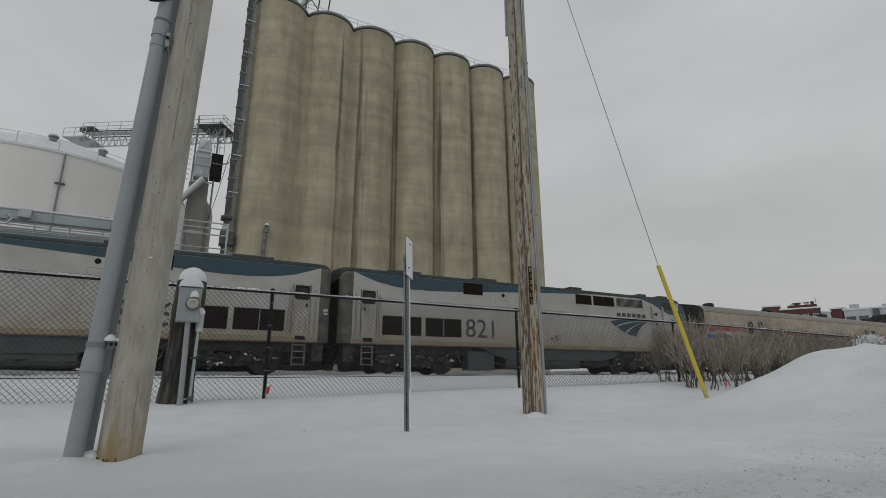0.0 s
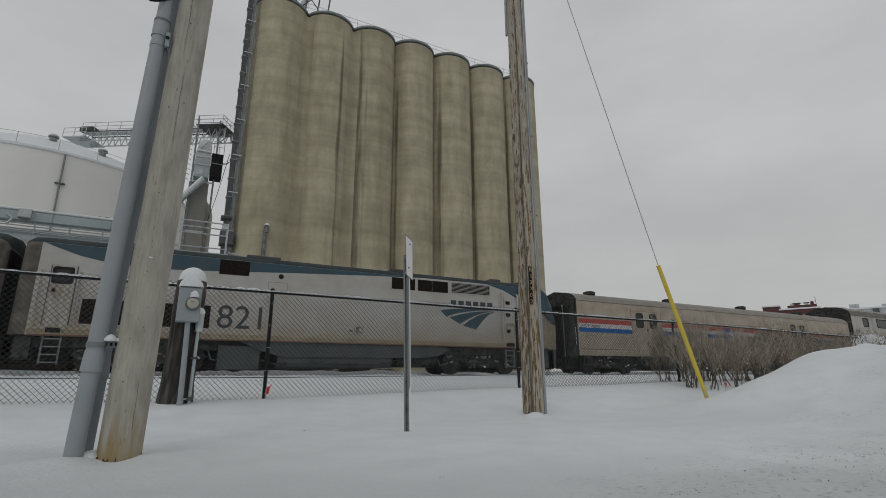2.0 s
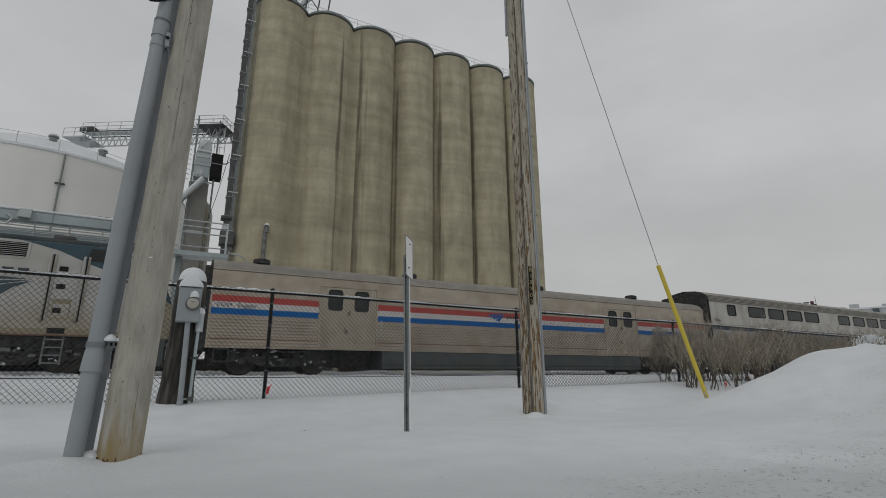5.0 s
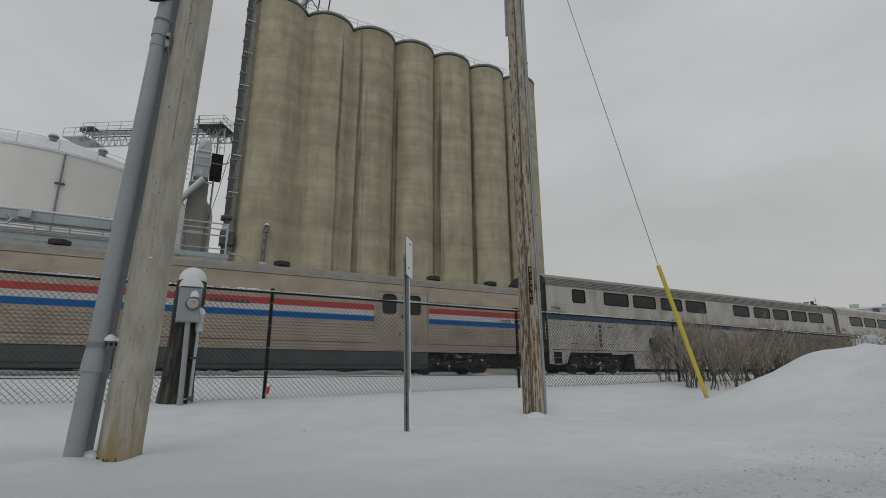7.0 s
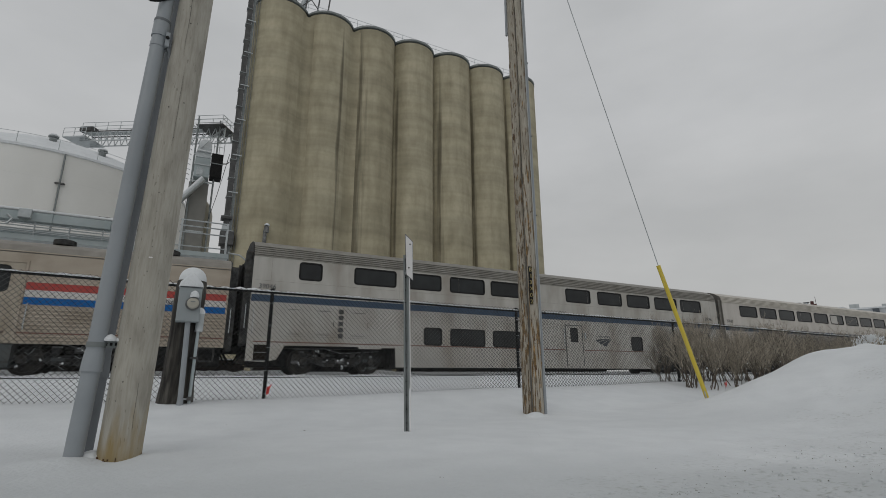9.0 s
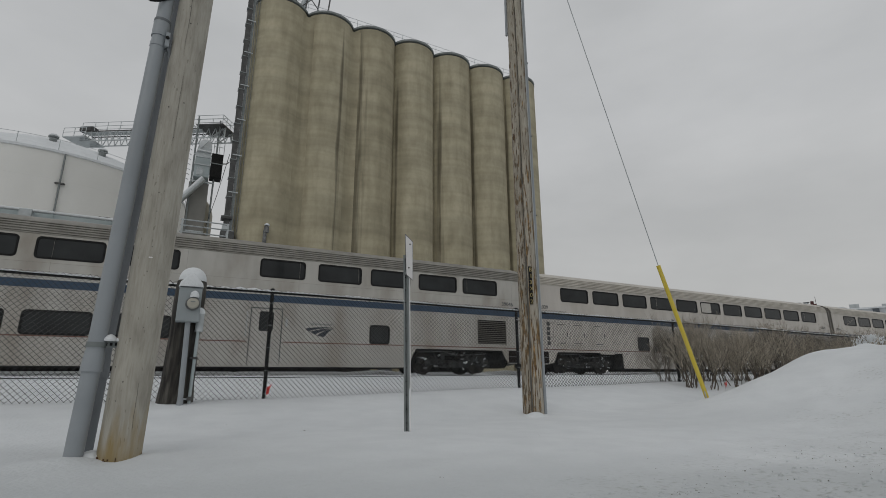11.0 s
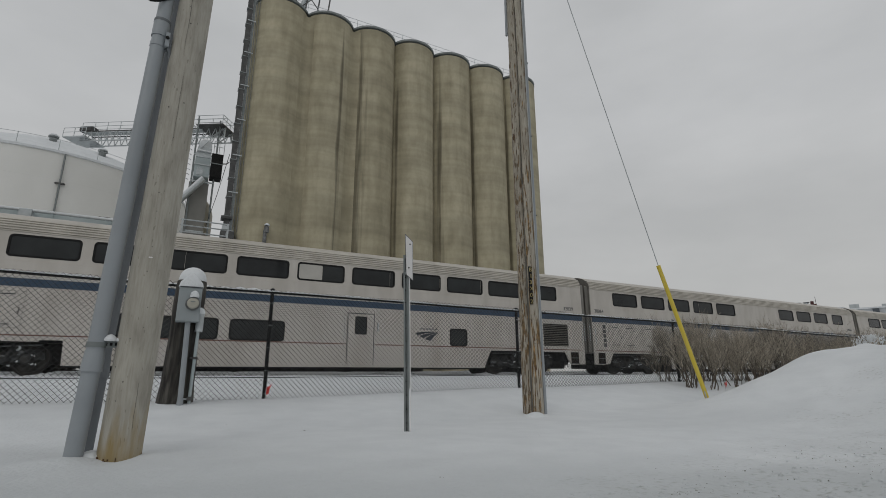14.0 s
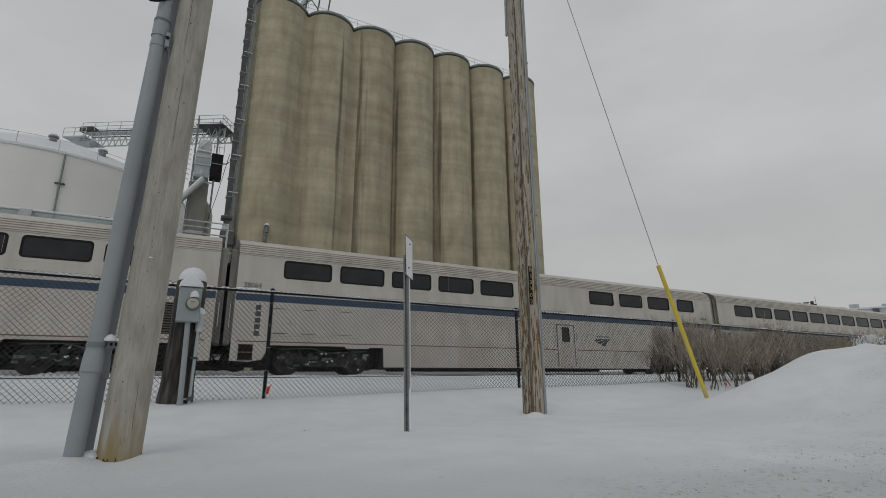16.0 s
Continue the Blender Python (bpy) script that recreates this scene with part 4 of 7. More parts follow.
def build_far_buildings():
    def block(name, x0, y0, x1, y1, h, material, label, rows, cols, w, hh, ledge=True):
        d = Vector((x1 - x0, y1 - y0, 0))
        t = thing(name, (x0, y0, -0.4), label, "building", "far buildings")
        t.rotation_euler = (0, 0, math.atan2(d.y, d.x))
        ln = d.length
        part("wall", Shape().box(0, ln, 0, 9, 0, h), material, t)
        part("roof", Shape().box(-0.2, ln + 0.2, -0.2, 9.2, h, h + 0.35), SNOW, t, "snow-covered flat roof")
        for r in range(rows):
            for c in range(cols):
                x = ln * (c + 0.5) / cols
                z = h - 2.6 - r * 3.2
                wd = part("window", Shape().box(x - w / 2 - 0.12, x + w / 2 + 0.12, -0.10, 0.02, z - 0.12, z + hh + 0.12), PALEWALL, t)
                part("pane", Shape().box(x - w / 2, x + w / 2, -0.14, -0.10, z, z + hh), FARGLASS, wd)
        return t, ln
    t, ln = block("brick_building", 130.9, 73.4, 132.6, 70.2, 17.2, BRICK, "far dark red-brick building with a snowy roof", 0, 0, 0.9, 1.3)
    t, ln = block("brick_building", 132.6, 70.2, 136.2, 63.0, 16.2, BRICK, "far dark red-brick apartment building with roof plant", 2, 4, 0.9, 1.2)
    part("upper_storey", Shape().box(1.6, 7.6, 1.0, 8.0, 16.2, 17.3), BRICK, t)
    for x, s in ((2.2, 0.7), (3.2, 1.0), (5.2, 0.6), (6.4, 1.2)):
        part("roof_unit", Shape().slab(x, x + 0.7, 2, 3, 17.3, 17.3 + 0.7 * s, 0.05), BRICK if s > 0.9 else GALV, t)
    part("aerial", Shape().tube([(7.5, 2, 17.3), (7.5, 2, 19.2)], 0.05, 5), DARKSTEEL, t)
    part("cornice", Shape().box(-0.1, 8.2, -0.25, 0.0, 13.9, 14.3), SNOW, t, "snowy ledge")
    for x in (3.3, 3.9, 5.6):
        part("roof_fan", Shape().turned([(0.35, 0.0), (0.4, 0.5), (0.75, 0.8), (0.2, 0.9)], (x, 3.5, 17.3), 12), GALV, t)
    t, ln = block("pale_building", 136.5, 63.7, 136.8, 61.3, 15.0, PALEWALL, "far pale-clad building with tall arched windows", 0, 0, 0.7, 1.5)
    for x in (0.45, 1.2, 1.95):
        w = part("window", Shape().plate([(x - 0.3, 11.6), (x + 0.3, 11.6), (x + 0.3, 13.2), (x + 0.15, 13.6), (x - 0.15, 13.6), (x - 0.3, 13.2)], -0.12, 0.02), PALEWALL, t)
        part("pane", Shape().plate([(x - 0.24, 11.7), (x + 0.24, 11.7), (x + 0.24, 13.15), (x + 0.12, 13.5), (x - 0.12, 13.5), (x - 0.24, 13.15)], -0.16, -0.12), FARGLASS, w)
    block("brick_building", 136.9, 61.2, 137.3, 59.1, 15.6, BRICK, "far narrow red-brick building with a flat roof", 0, 0, 0.7, 1.5)
    t, ln = block("pale_building", 137.5, 58.9, 142.5, 46.0, 15.1, PALEWALL, "far pale-clad apartment building with a long window band", 3, 6, 1.75, 1.1)
    part("roof_unit", Shape().slab(1.2, 3.0, 1, 3, 15.4, 16.5, 0.05), GALV, t)
    part("roof_unit", Shape().slab(7.0, 8.2, 1, 3, 15.4, 16.1, 0.05), GALV, t)
    part("ledge", Shape().box(-0.2, ln + 0.2, -0.5, 0.0, 11.6, 12.0), SNOW, t, "snowy ledge")
    part("stair_bay", Shape().slab(5.2, 6.4, -0.5, 0.0, 0.0, 15.0, 0.05), FARGLASS, t)


build_far_buildings()


def build_tie_stacks():
    """Old timber ties piled beyond the track, and scrap ballast poking out of snow."""
    rnd = random.Random(4)
    for x0, x1 in ((-9.0, -3.4), (-3.2, 2.6), (2.8, 6.4), (6.6, 8.4)):
        t = thing("tie_stack", (x0, 23.0, -0.16), "stack of old dark timber railway ties beyond the track", "railway ties", "stacks of railway ties")
        for r in range(4):
            for k in range(4):
                a, ln = rnd.uniform(0, 0.3), x1 - x0 - rnd.uniform(0, 0.4)
                part("tie", Shape().slab(a, ln, k * 0.26, k * 0.26 + 0.24, r * 0.2, r * 0.2 + 0.19, 0.015), CREOSOTE, t)
        part("snow_cover", Shape().slab(0.3, x1 - x0 - 0.6, 0.3, 1.0, 0.80, 0.86, 0.03), SNOW, t, "thin snow on the ties")
    t = thing("concrete_block", (8.6, 22.9, -0.16), "dark concrete block beyond the track", "concrete block")
    part("block", Shape().slab(0, 0.55, 0, 0.6, 0, 0.46, 0.04), SKIRT, t)
    s, c = Shape(), Shape()
    for _ in range(330):
        x, y = (rnd.uniform(6.3, 8.7) if rnd.random() < 0.5 else rnd.uniform(17.5, 30)), rnd.uniform(22.6, 24.6)
        q = rnd.uniform(0.05, 0.16)
        z = -0.16 + rnd.uniform(0, 0.32) * (1 - abs(y - 23.6))
        for sh, dz, sc in ((s, 0, 1.0), (c, q * 0.55, 0.8)):
            sh.turned([(q * 0.5 * sc, -q * 0.5 + dz), (q * sc, dz), (q * 0.7 * sc, q * 0.5 * sc + dz), (0.01, q * 0.6 * sc + dz)], (x, y, z), 5)
    tagged(new("ballast_rubble", raw("ballast_rubble", s, UNDER)), "dark stone rubble poking through snow", "rubble", kind="stuff")
    tagged(new("rubble_snow", raw("rubble_snow", c, SNOW)), "snow lying on the stone rubble", "snow", kind="stuff")
    # crumbs of snow thrown up along the near rail
    f = Shape()
    for _ in range(1500):
        x, y = rnd.uniform(-5, 46), TRACK + rnd.uniform(0.92, 2.1)
        q = rnd.uniform(0.02, 0.065)
        f.turned([(q * 0.7, -q * 0.4), (q, 0.0), (q * 0.6, q * 0.5), (0.004, q * 0.6)], (x, y, -0.02), 6)
    for _ in range(1100):
        x, y = rnd.uniform(-8, 40), TRACK + rnd.uniform(0.25, 0.70)
        if noise.noise((x * 1.25, y * 2.0, 12)) < -0.1:
            continue
        q = 0.015 + 0.06 * rnd.random() ** 2
        f.turned([(q * 0.7, -q * 0.4), (q, 0.0), (q * 0.6, q * 0.5), (0.004, q * 0.6)], (x, y, ground_z(x, y)), 6)
    tagged(new("snow_crumbs", raw("snow_crumbs", f, SNOW)), "crumbs of snow between the rails", "snow", kind="stuff")


build_tie_stacks()


# ---- the train ----
def train_x(t):
    """How far the train has rolled to the left after t seconds."""
    q = (t - 8) / 8
    slow = 0.21 * max(0.0, (2 - t) / 2) ** 2          # it gathers speed over the first two seconds
    return 43.3594 + 51.4587 * q + 7.6817 * q * q - 0.34585 * q ** 3 + 0.04178 * q ** 4 - slow


ROLLING = []     # each car, its place on the track at the start
WHEELS = []      # each wheelset, its place on its car, its radius


def wheel_data(r):
    s = Shape()
    for y in (0.80, 2.24):
        o = 1 if y > 1.5 else -1
        s.turned([(0.09, -0.1), (0.13, -0.07), (r * 0.45, -0.03), (r * 0.82, -0.03), (r * 0.84, -0.065), (r, -0.065), (r, 0.05),
                  (r + 0.028, 0.055), (r + 0.028, 0.08), (r * 0.8, 0.08), (r * 0.45, 0.03), (0.1, 0.06)] if o < 0 else
                 [(0.1, -0.06), (r * 0.45, -0.03), (r * 0.8, -0.08), (r + 0.028, -0.08), (r + 0.028, -0.055), (r, -0.05), (r, 0.065),
                  (r * 0.84, 0.065), (r * 0.82, 0.03), (r * 0.45, 0.03), (0.13, 0.07), (0.09, 0.1)], (0, y, 0), 28, "y")
        for k in range(6):
            a = k * math.pi / 3
            c, sn = 0.6 * r * math.cos(a), 0.6 * r * math.sin(a)
            s.box(c - 0.03, c + 0.03, y - 0.045 if o < 0 else y + 0.02, y - 0.02 if o < 0 else y + 0.045, sn - 0.03, sn + 0.03)
    s.tube([(0, 0.70, 0), (0, 2.34, 0)], 0.085, 10)
    return s.data("wheelset", WHEELSTEEL, 35)


def build_truck(car, xc, wb, r, style):
    """Side frames, springs, journal boxes and brake gear of one bogie, and its two wheelsets."""
    tk = part("truck", Shape().slab(xc - wb * 0.52, xc + wb * 0.52, 1.0, 2.05, r - 0.12, r + 0.18, 0.04), UNDER, car, "sooty cast-steel bogie")
    h = wb / 2
    for y, o in ((0.42, 1), (2.46, -1)):
        top, low = r + 0.30, r - 0.02
        if style == "loco":
            out = [(xc - h - 0.55, r + 0.06), (xc - h - 0.45, r + 0.34), (xc - h * 0.55, r + 0.36), (xc - h * 0.35, r + 0.18), (xc + h * 0.35, r + 0.18),
                   (xc + h * 0.55, r + 0.36), (xc + h + 0.45, r + 0.34), (xc + h + 0.55, r + 0.06), (xc + h + 0.25, r - 0.1), (xc + h - 0.3, r + 0.05),
                   (xc + h * 0.4, r - 0.22), (xc - h * 0.4, r - 0.22), (xc - h + 0.3, r + 0.05), (xc - h - 0.25, r - 0.1)]
        else:
            out = [(xc - h - 0.42, r - 0.02), (xc - h - 0.38, top - 0.06), (xc - h + 0.2, top), (xc - 0.5, low + 0.12), (xc + 0.5, low + 0.12), (xc + h - 0.2, top),
                   (xc + h + 0.38, top - 0.06), (xc + h + 0.42, r - 0.02), (xc + h - 0.3, r - 0.04), (xc + 0.55, low - 0.16), (xc - 0.55, low - 0.16), (xc - h + 0.3, r - 0.04)]
        part("side_frame", Shape().plate(out, y, y + 0.16), UNDER, tk)
        for sx in (-1, 1):
            x = xc + sx * h
            part("journal_box", Shape().turned([(0.02, -0.14), (0.13, -0.12), (0.17, 0.0), (0.17, 0.16)], (x, y if o > 0 else y + 0.16, r), 14, "y"), UNDER, tk, smooth=40)
            part("brake_cylinder", Shape().turned([(0.09, -0.02), (0.11, 0.0), (0.11, 0.2)], (xc + sx * h * 0.42, y - 0.06 * o, r + 0.22), 12, "y"), UNDER, tk, smooth=40)
            part("damper", Shape().tube([(xc + sx * 0.75 * h, y - 0.05, r + 0.42), (xc + sx * 0.62 * h, y - 0.05, r - 0.02)], 0.045, 8), UNDER, tk)
        for x in (xc - 0.22, xc + 0.22):
            sp = Shape()
            for k in range(5):
                z = r - 0.16 + k * 0.11
                sp.turned([(0.07, z), (0.125, z + 0.02), (0.125, z + 0.055), (0.07, z + 0.075)], (x, y + 0.05, 0), 12)
            part("spring", sp, UNDER, tk)
        part("brake_pipe", Shape().tube([(xc - h - 0.3, y - 0.03, r + 0.42), (xc - h * 0.4, y - 0.05, r + 0.46), (xc + 0.1, y - 0.04, r + 0.30), (xc + h + 0.3, y - 0.03, r + 0.4)], 0.022, 6), TRUCKGREY, tk)
    rnd = random.Random(int(xc * 100) + len(WHEELS))
    for k in range(7):
        x, z, w = xc + rnd.uniform(-h - 0.3, h + 0.3), r + rnd.uniform(-0.25, 0.36), rnd.uniform(0.03, 0.10)
        lump = Shape()
        for j in range(3):
            a, q = rnd.uniform(-w, w), w * rnd.uniform(0.3, 0.7)
            lump.turned([(q * 0.6, -0.02), (q, 0.0), (q * rnd.uniform(0.5, 0.9), 0.03), (0.004, 0.045)], (x + a, 0.37, z + a * rnd.uniform(-0.8, 0.8)), 7)
        part("snow_patch", lump, SNOW, tk)
    for k in range(6):
        x, w = xc - h - 0.4 + k * (wb + 0.6) / 6, rnd.uniform(0.12, 0.4)
        z = r + rnd.uniform(-0.12, 0.3)
        part("brake_rigging", Shape().slab(x, x + w, 0.36, 0.44, z, z + rnd.uniform(0.05, 0.16), 0.015), (TRUCKGREY, UNDER, SKIRT)[k % 3], tk)
        part("rod", Shape().tube([(x, 0.35, z), (x + rnd.uniform(0.2, 0.6), 0.34, z + rnd.uniform(-0.2, 0.2))], 0.02, 6), UNDER, tk)
    # small pale fittings added to stand in for glints on the bogie
    for k in range(16):
        x, z, w = xc + rnd.uniform(-h - 0.35, h + 0.35), r + rnd.uniform(-0.28, 0.42), rnd.uniform(0.03, 0.10)
        if k % 4 == 0:
            part("air_hose", Shape().tube([(x, 0.37, z), (x + w * 1.5, 0.33, z - w), (x + w * 3, 0.35, z + rnd.uniform(-0.1, 0.15))], 0.014, 6), POSTSTEEL, tk)
        elif k % 4 == 1:
            part("bolt", Shape().turned([(0.01, -0.03), (w * 0.5, -0.02), (w * 0.5, 0.06)], (x, 0.38, z), 8, "y"), GALV, tk)
        else:
            part("bracket", Shape().slab(x - w, x + w, 0.33, 0.42, z, z + rnd.uniform(0.02, 0.09), 0.01), TRUCKGREY, tk)
    part("centre_sill", Shape().box(xc - h - 0.5, xc + h + 0.5, 1.45, 1.55, 0.12, r + 0.5), UNDER, tk)
    for x in (xc - h, xc + h):
        ob = new("wheelset", WHEELSET[r])
        ob.parent, ob.location = car, (x, 0, r)
        WHEELS.append((ob, x, r))


WHEELSET = {0.457: wheel_data(0.457), 0.508: wheel_data(0.508)}


def window_parts(car, x0, x1, z0, z1, r=0.09, name="window", blind=None, mull=False):
    """A rubber-framed tinted window set into the car side."""
    ring = Shape()
    a, b = rounded(x0 - 0.035, x1 + 0.035, z0 - 0.035, z1 + 0.035, r + 0.03), rounded(x0 + 0.02, x1 - 0.02, z0 + 0.02, z1 - 0.02, r)
    n = len(a)
    ring.add([(x, -0.006, z) for x, z in a] + [(x, -0.012, z) for x, z in b] + [(x, 0.02, z) for x, z in a] + [(x, 0.03, z) for x, z in b],
             [(i, (i + 1) % n, (i + 1) % n + n, i + n) for i in range(n)] + [(i, (i + 1) % n, (i + 1) % n + 2 * n, i + 2 * n) for i in range(n)]
             + [(i + n, (i + 1) % n + n, (i + 1) % n + 3 * n, i + 3 * n) for i in range(n)])
    w = part(name, ring, RUBBER, car)
    part("pane", Shape().plate(rounded(x0, x1, z0, z1, r), 0.012, 0.03), DARKGLASS, w)
    if mull:
        part("mullion", Shape().box((x0 + x1) / 2 - 0.012, (x0 + x1) / 2 + 0.012, 0.004, 0.012, z0 + 0.02, z1 - 0.02), RUBBER, w)
    if blind:
        part("blind", Shape().plate(rounded(x0 + 0.03, x0 + (x1 - x0) * blind, z0 + 0.03, z1 - 0.03, 0.05), 0.0, 0.011), PALEBLIND, w, "pale blank panel")
    return w


def swoosh(car, x, z, s, y, material, flat=1.0):
    """The three-bladed arrow emblem as plain shapes."""
    blades = [[(0, 0.72), (0.5, 0.80), (1.0, 0.86), (1.7, 0.90), (2.35, 0.86), (1.65, 0.80), (1.0, 0.70), (0.62, 0.60), (0.25, 0.46)],
              [(0.38, 0.44), (0.8, 0.58), (1.3, 0.70), (1.75, 0.77), (2.35, 0.82), (1.8, 0.68), (1.4, 0.52), (1.05, 0.33), (0.82, 0.18)],
              [(0.95, 0.12), (1.25, 0.36), (1.55, 0.54), (1.9, 0.68), (2.4, 0.80), (2.05, 0.60), (1.8, 0.34), (1.55, -0.02)]]
    for b in blades:
        part("emblem_blade", Shape().plate([(x + px * s, z + pz * s * flat) for px, pz in b], y, y + 0.006), material, car, "plain swept emblem blade")


def bars(car, x, z, w, h, n, y, material, rows=1):
    """Unreadable lettering as short bars."""
    for r in range(rows):
        for i in range(n):
            x0 = x + i * w / n
            part("lettering_bar", Shape().box(x0, x0 + 0.72 * w / n, y, y + 0.004, z - r * h * 1.6, z - r * h * 1.6 + h), material, car)


def coupling(car, x, o):
    part("coupler", Shape().slab(min(x, x + 0.38 * o), max(x, x + 0.38 * o), 1.40, 1.68, 0.72, 1.0, 0.04), UNDER, car)
    for k, y in enumerate((0.75, 1.0, 2.1)):
        part("hose", Shape().tube([(x, y, 0.85), (x + 0.12 * o, y, 0.6), (x + 0.26 * o, y, 0.42 - 0.04 * k), (x + 0.36 * o, y, 0.5)], 0.028, 6), RUBBER, car)


def body_shell(car, ln, wid, roof, outline, holes, side_mat, roof_mat, z0, end_mat):
    """Car body: a pierced near side, a far side, ends, floor and roof."""
    part("side_wall", Shape().wall(outline, holes, 0.0, 0.05), side_mat, car)
    part("side_wall", Shape().wall(outline, holes, wid, wid - 0.05), side_mat, car)
    zt = max(z for _, z in outline)
    part("inner_shell", Shape().box(0.03, ln - 0.03, 0.055, wid - 0.055, z0 + 0.02, zt), RUBBER, car, "dark car interior shell")
    prof = roof + [(wid - y, z) for y, z in reversed(roof[:-1])]
    part("roof", Shape().prism(prof, 0, ln), roof_mat, car, smooth=14)
    for x, o in ((0, -1), (ln, 1)):
        part("roof_end", Shape().prism(prof, min(x, x + 0.03 * o), max(x, x + 0.03 * o)), end_mat, car)
        e = part("end_wall", Shape().slab(min(x, x + 0.04 * o), max(x, x + 0.04 * o), 0.02, wid - 0.02, z0, zt, 0.02), end_mat, car, "grimy end wall")
        part("gangway_bellows", Shape().slab(min(x + 0.04 * o, x + 0.27 * o), max(x + 0.04 * o, x + 0.27 * o), wid / 2 - 0.62, wid / 2 + 0.62,
                                             zt - 2.6, zt - 0.15, 0.12), RUBBER, e)
        for k in (0.10, 0.19):
            part("bellows_edge", Shape().slab(min(x + k * o, x + (k + 0.02) * o), max(x + k * o, x + (k + 0.02) * o), wid / 2 - 0.66, wid / 2 + 0.66, zt - 2.62, zt - 0.1, 0.02), GALV if k < 0.15 else UNDER, e)
        for y in (0.24, wid - 0.24):
            part("corner_post", Shape().slab(min(x + 0.04 * o, x + 0.24 * o), max(x + 0.04 * o, x + 0.24 * o), y - 0.16, y + 0.16, z0 - 0.1, zt + 0.16, 0.06), end_mat, e)
            part("grab_iron", Shape().tube([(x + 0.05 * o, y * 1.0, z0 + 0.5), (x + 0.12 * o, y * 1.0 - 0.2 * (1 if y < 1 else -1), z0 + 0.5), (x + 0.12 * o, y - 0.2 * (1 if y < 1 else -1), z0 + 1.3), (x + 0.05 * o, y, z0 + 1.3)], 0.016, 6), GALV, e)


RIBROOF = [(0.0, 4.08)]
for z_rib, y_rib in ((4.10, 0.0), (4.165, 0.008), (4.23, 0.03), (4.295, 0.07), (4.36, 0.13)):
    RIBROOF += [(y_rib + 0.014, z_rib), (y_rib - 0.012, z_rib + 0.012), (y_rib - 0.006, z_rib + 0.036), (y_rib + 0.022, z_rib + 0.046)]
RIBROOF += [(0.20, 4.415), (0.28, 4.46), (0.42, 4.53), (0.75, 4.62), (1.55, 4.70)]
RIBROOF = [(y, 4.08 + 1.24 * (z - 4.08)) for y, z in RIBROOF]


def superliner(x0, number, uppers, lowers, door, label, louvre=True, emblem=None, blinds=(), steps_x=0.68, skin=None, roofing=None):
    """A two-level stainless passenger car."""
    ln, wid = 25.3, 3.10
    skin, roofing = skin or CLEANSTEEL, roofing or CLEANROOF
    car = thing("passenger_car", (x0, TRACK, 0), label, "train car", "double-deck cars of the train")
    ROLLING.append((car, x0))
    out = [(0, 0.95), (0.0, 4.08), (ln, 4.08), (ln, 0.95), (ln, 0.45), (24.45, 0.42), (24.3, 0.62), (24.1, 0.98), (20.05, 0.98), (19.9, 0.70), (19.72, 0.30),
           (5.4, 0.28), (5.36, 0.97), (4.8, 0.97), (4.8, 0.92), (3.9, 0.92), (3.9, 0.99), (1.25, 0.98), (1.12, 0.72), (1.0, 0.5), (0.6, 0.42), (0.0, 0.45)]
    wins = [(a, b, 3.35, 3.95) for a, b in uppers] + [(a, b, 1.15, 1.79) for a, b in lowers]
    holes = [rounded(a, b, c, d, 0.09) for a, b, c, d in wins]
    if door:
        holes.append(rounded(door + 0.3, door + 0.77, 1.45, 2.12, 0.06))
    if louvre:
        holes.append([(22.9, 1.25), (24.35, 1.25), (24.35, 2.25), (22.9, 2.25)])
    body_shell(car, ln, wid, RIBROOF, out, holes, skin, roofing, 1.05, UNDER if skin == STAINLESS else ENDSTEEL)
    part("floor_frame", Shape().slab(5.42, 19.7, 0.05, 3.05, 0.24, 1.0, 0.03), UNDER, car)
    part("underfloor_gear", Shape().slab(6.2, 17.4, 1.1, 1.9, 0.13, 0.3, 0.03), UNDER, car)
    for a, b in ((0.2, 1.9), (4.6, 5.5), (19.6, 20.6), (23.4, 25.0)):
        part("underfloor_gear", Shape().slab(a, b, 1.15, 1.9, 0.27, 0.95, 0.04), UNDER, car)
    for i, (a, b, c, d) in enumerate(wins):
        window_parts(car, a, b, c, d, mull=False, blind=0.52 if i in blinds else None)
    part("band", Shape().box(0.02, ln - 0.02, -0.004, -0.0005, 2.46, 2.70), NAVY, car, "dark blue paint band")
    part("band_edge", Shape().box(0.02, ln - 0.02, -0.005, -0.001, 2.715, 2.75), WHITESTRIPE, car)
    segs = [(0.2, ln - 0.2)] if not door else [(0.2, door - 0.05), (door + 1.15, ln - 0.2)]
    for a, b in segs:
        part("red_line", Shape().box(a, b, -0.004, -0.0005, 1.075, 1.11), DULLRED, car, "thin red line")
    for k, x in enumerate((0.62, 5.5, 8.2, 11.75, 15.4, 17.6, 19.6, 22.4, 24.7)):
        part("panel_seam", Shape().box(x - 0.003, x + 0.003, -0.002, 0.0, 2.78, 4.05), roofing, car)
        if 5.4 < x < 19.7 and not (door and door - 0.2 < x < door + 1.4):
            part("panel_seam", Shape().box(x - 0.003, x + 0.003, -0.002, 0.0, 0.34, 1.06), roofing, car)
    part("panel_seam", Shape().box(0.1, ln - 0.1, -0.002, 0.0, 3.20, 3.206), roofing, car)
    # fluted strips along the lower side
    rib0 = 5.6
    for z in (2.36, 2.29, 2.22, 2.15, 2.08, 2.01):
        part("flute", Shape().slab(rib0, (door or ln) - 0.3, -0.012, 0.002, z, z + 0.035, 0.005), skin, car)
    part("sill", Shape().box(5.4, 19.72, -0.012, 0.02, 0.26, 0.32), skin, car)
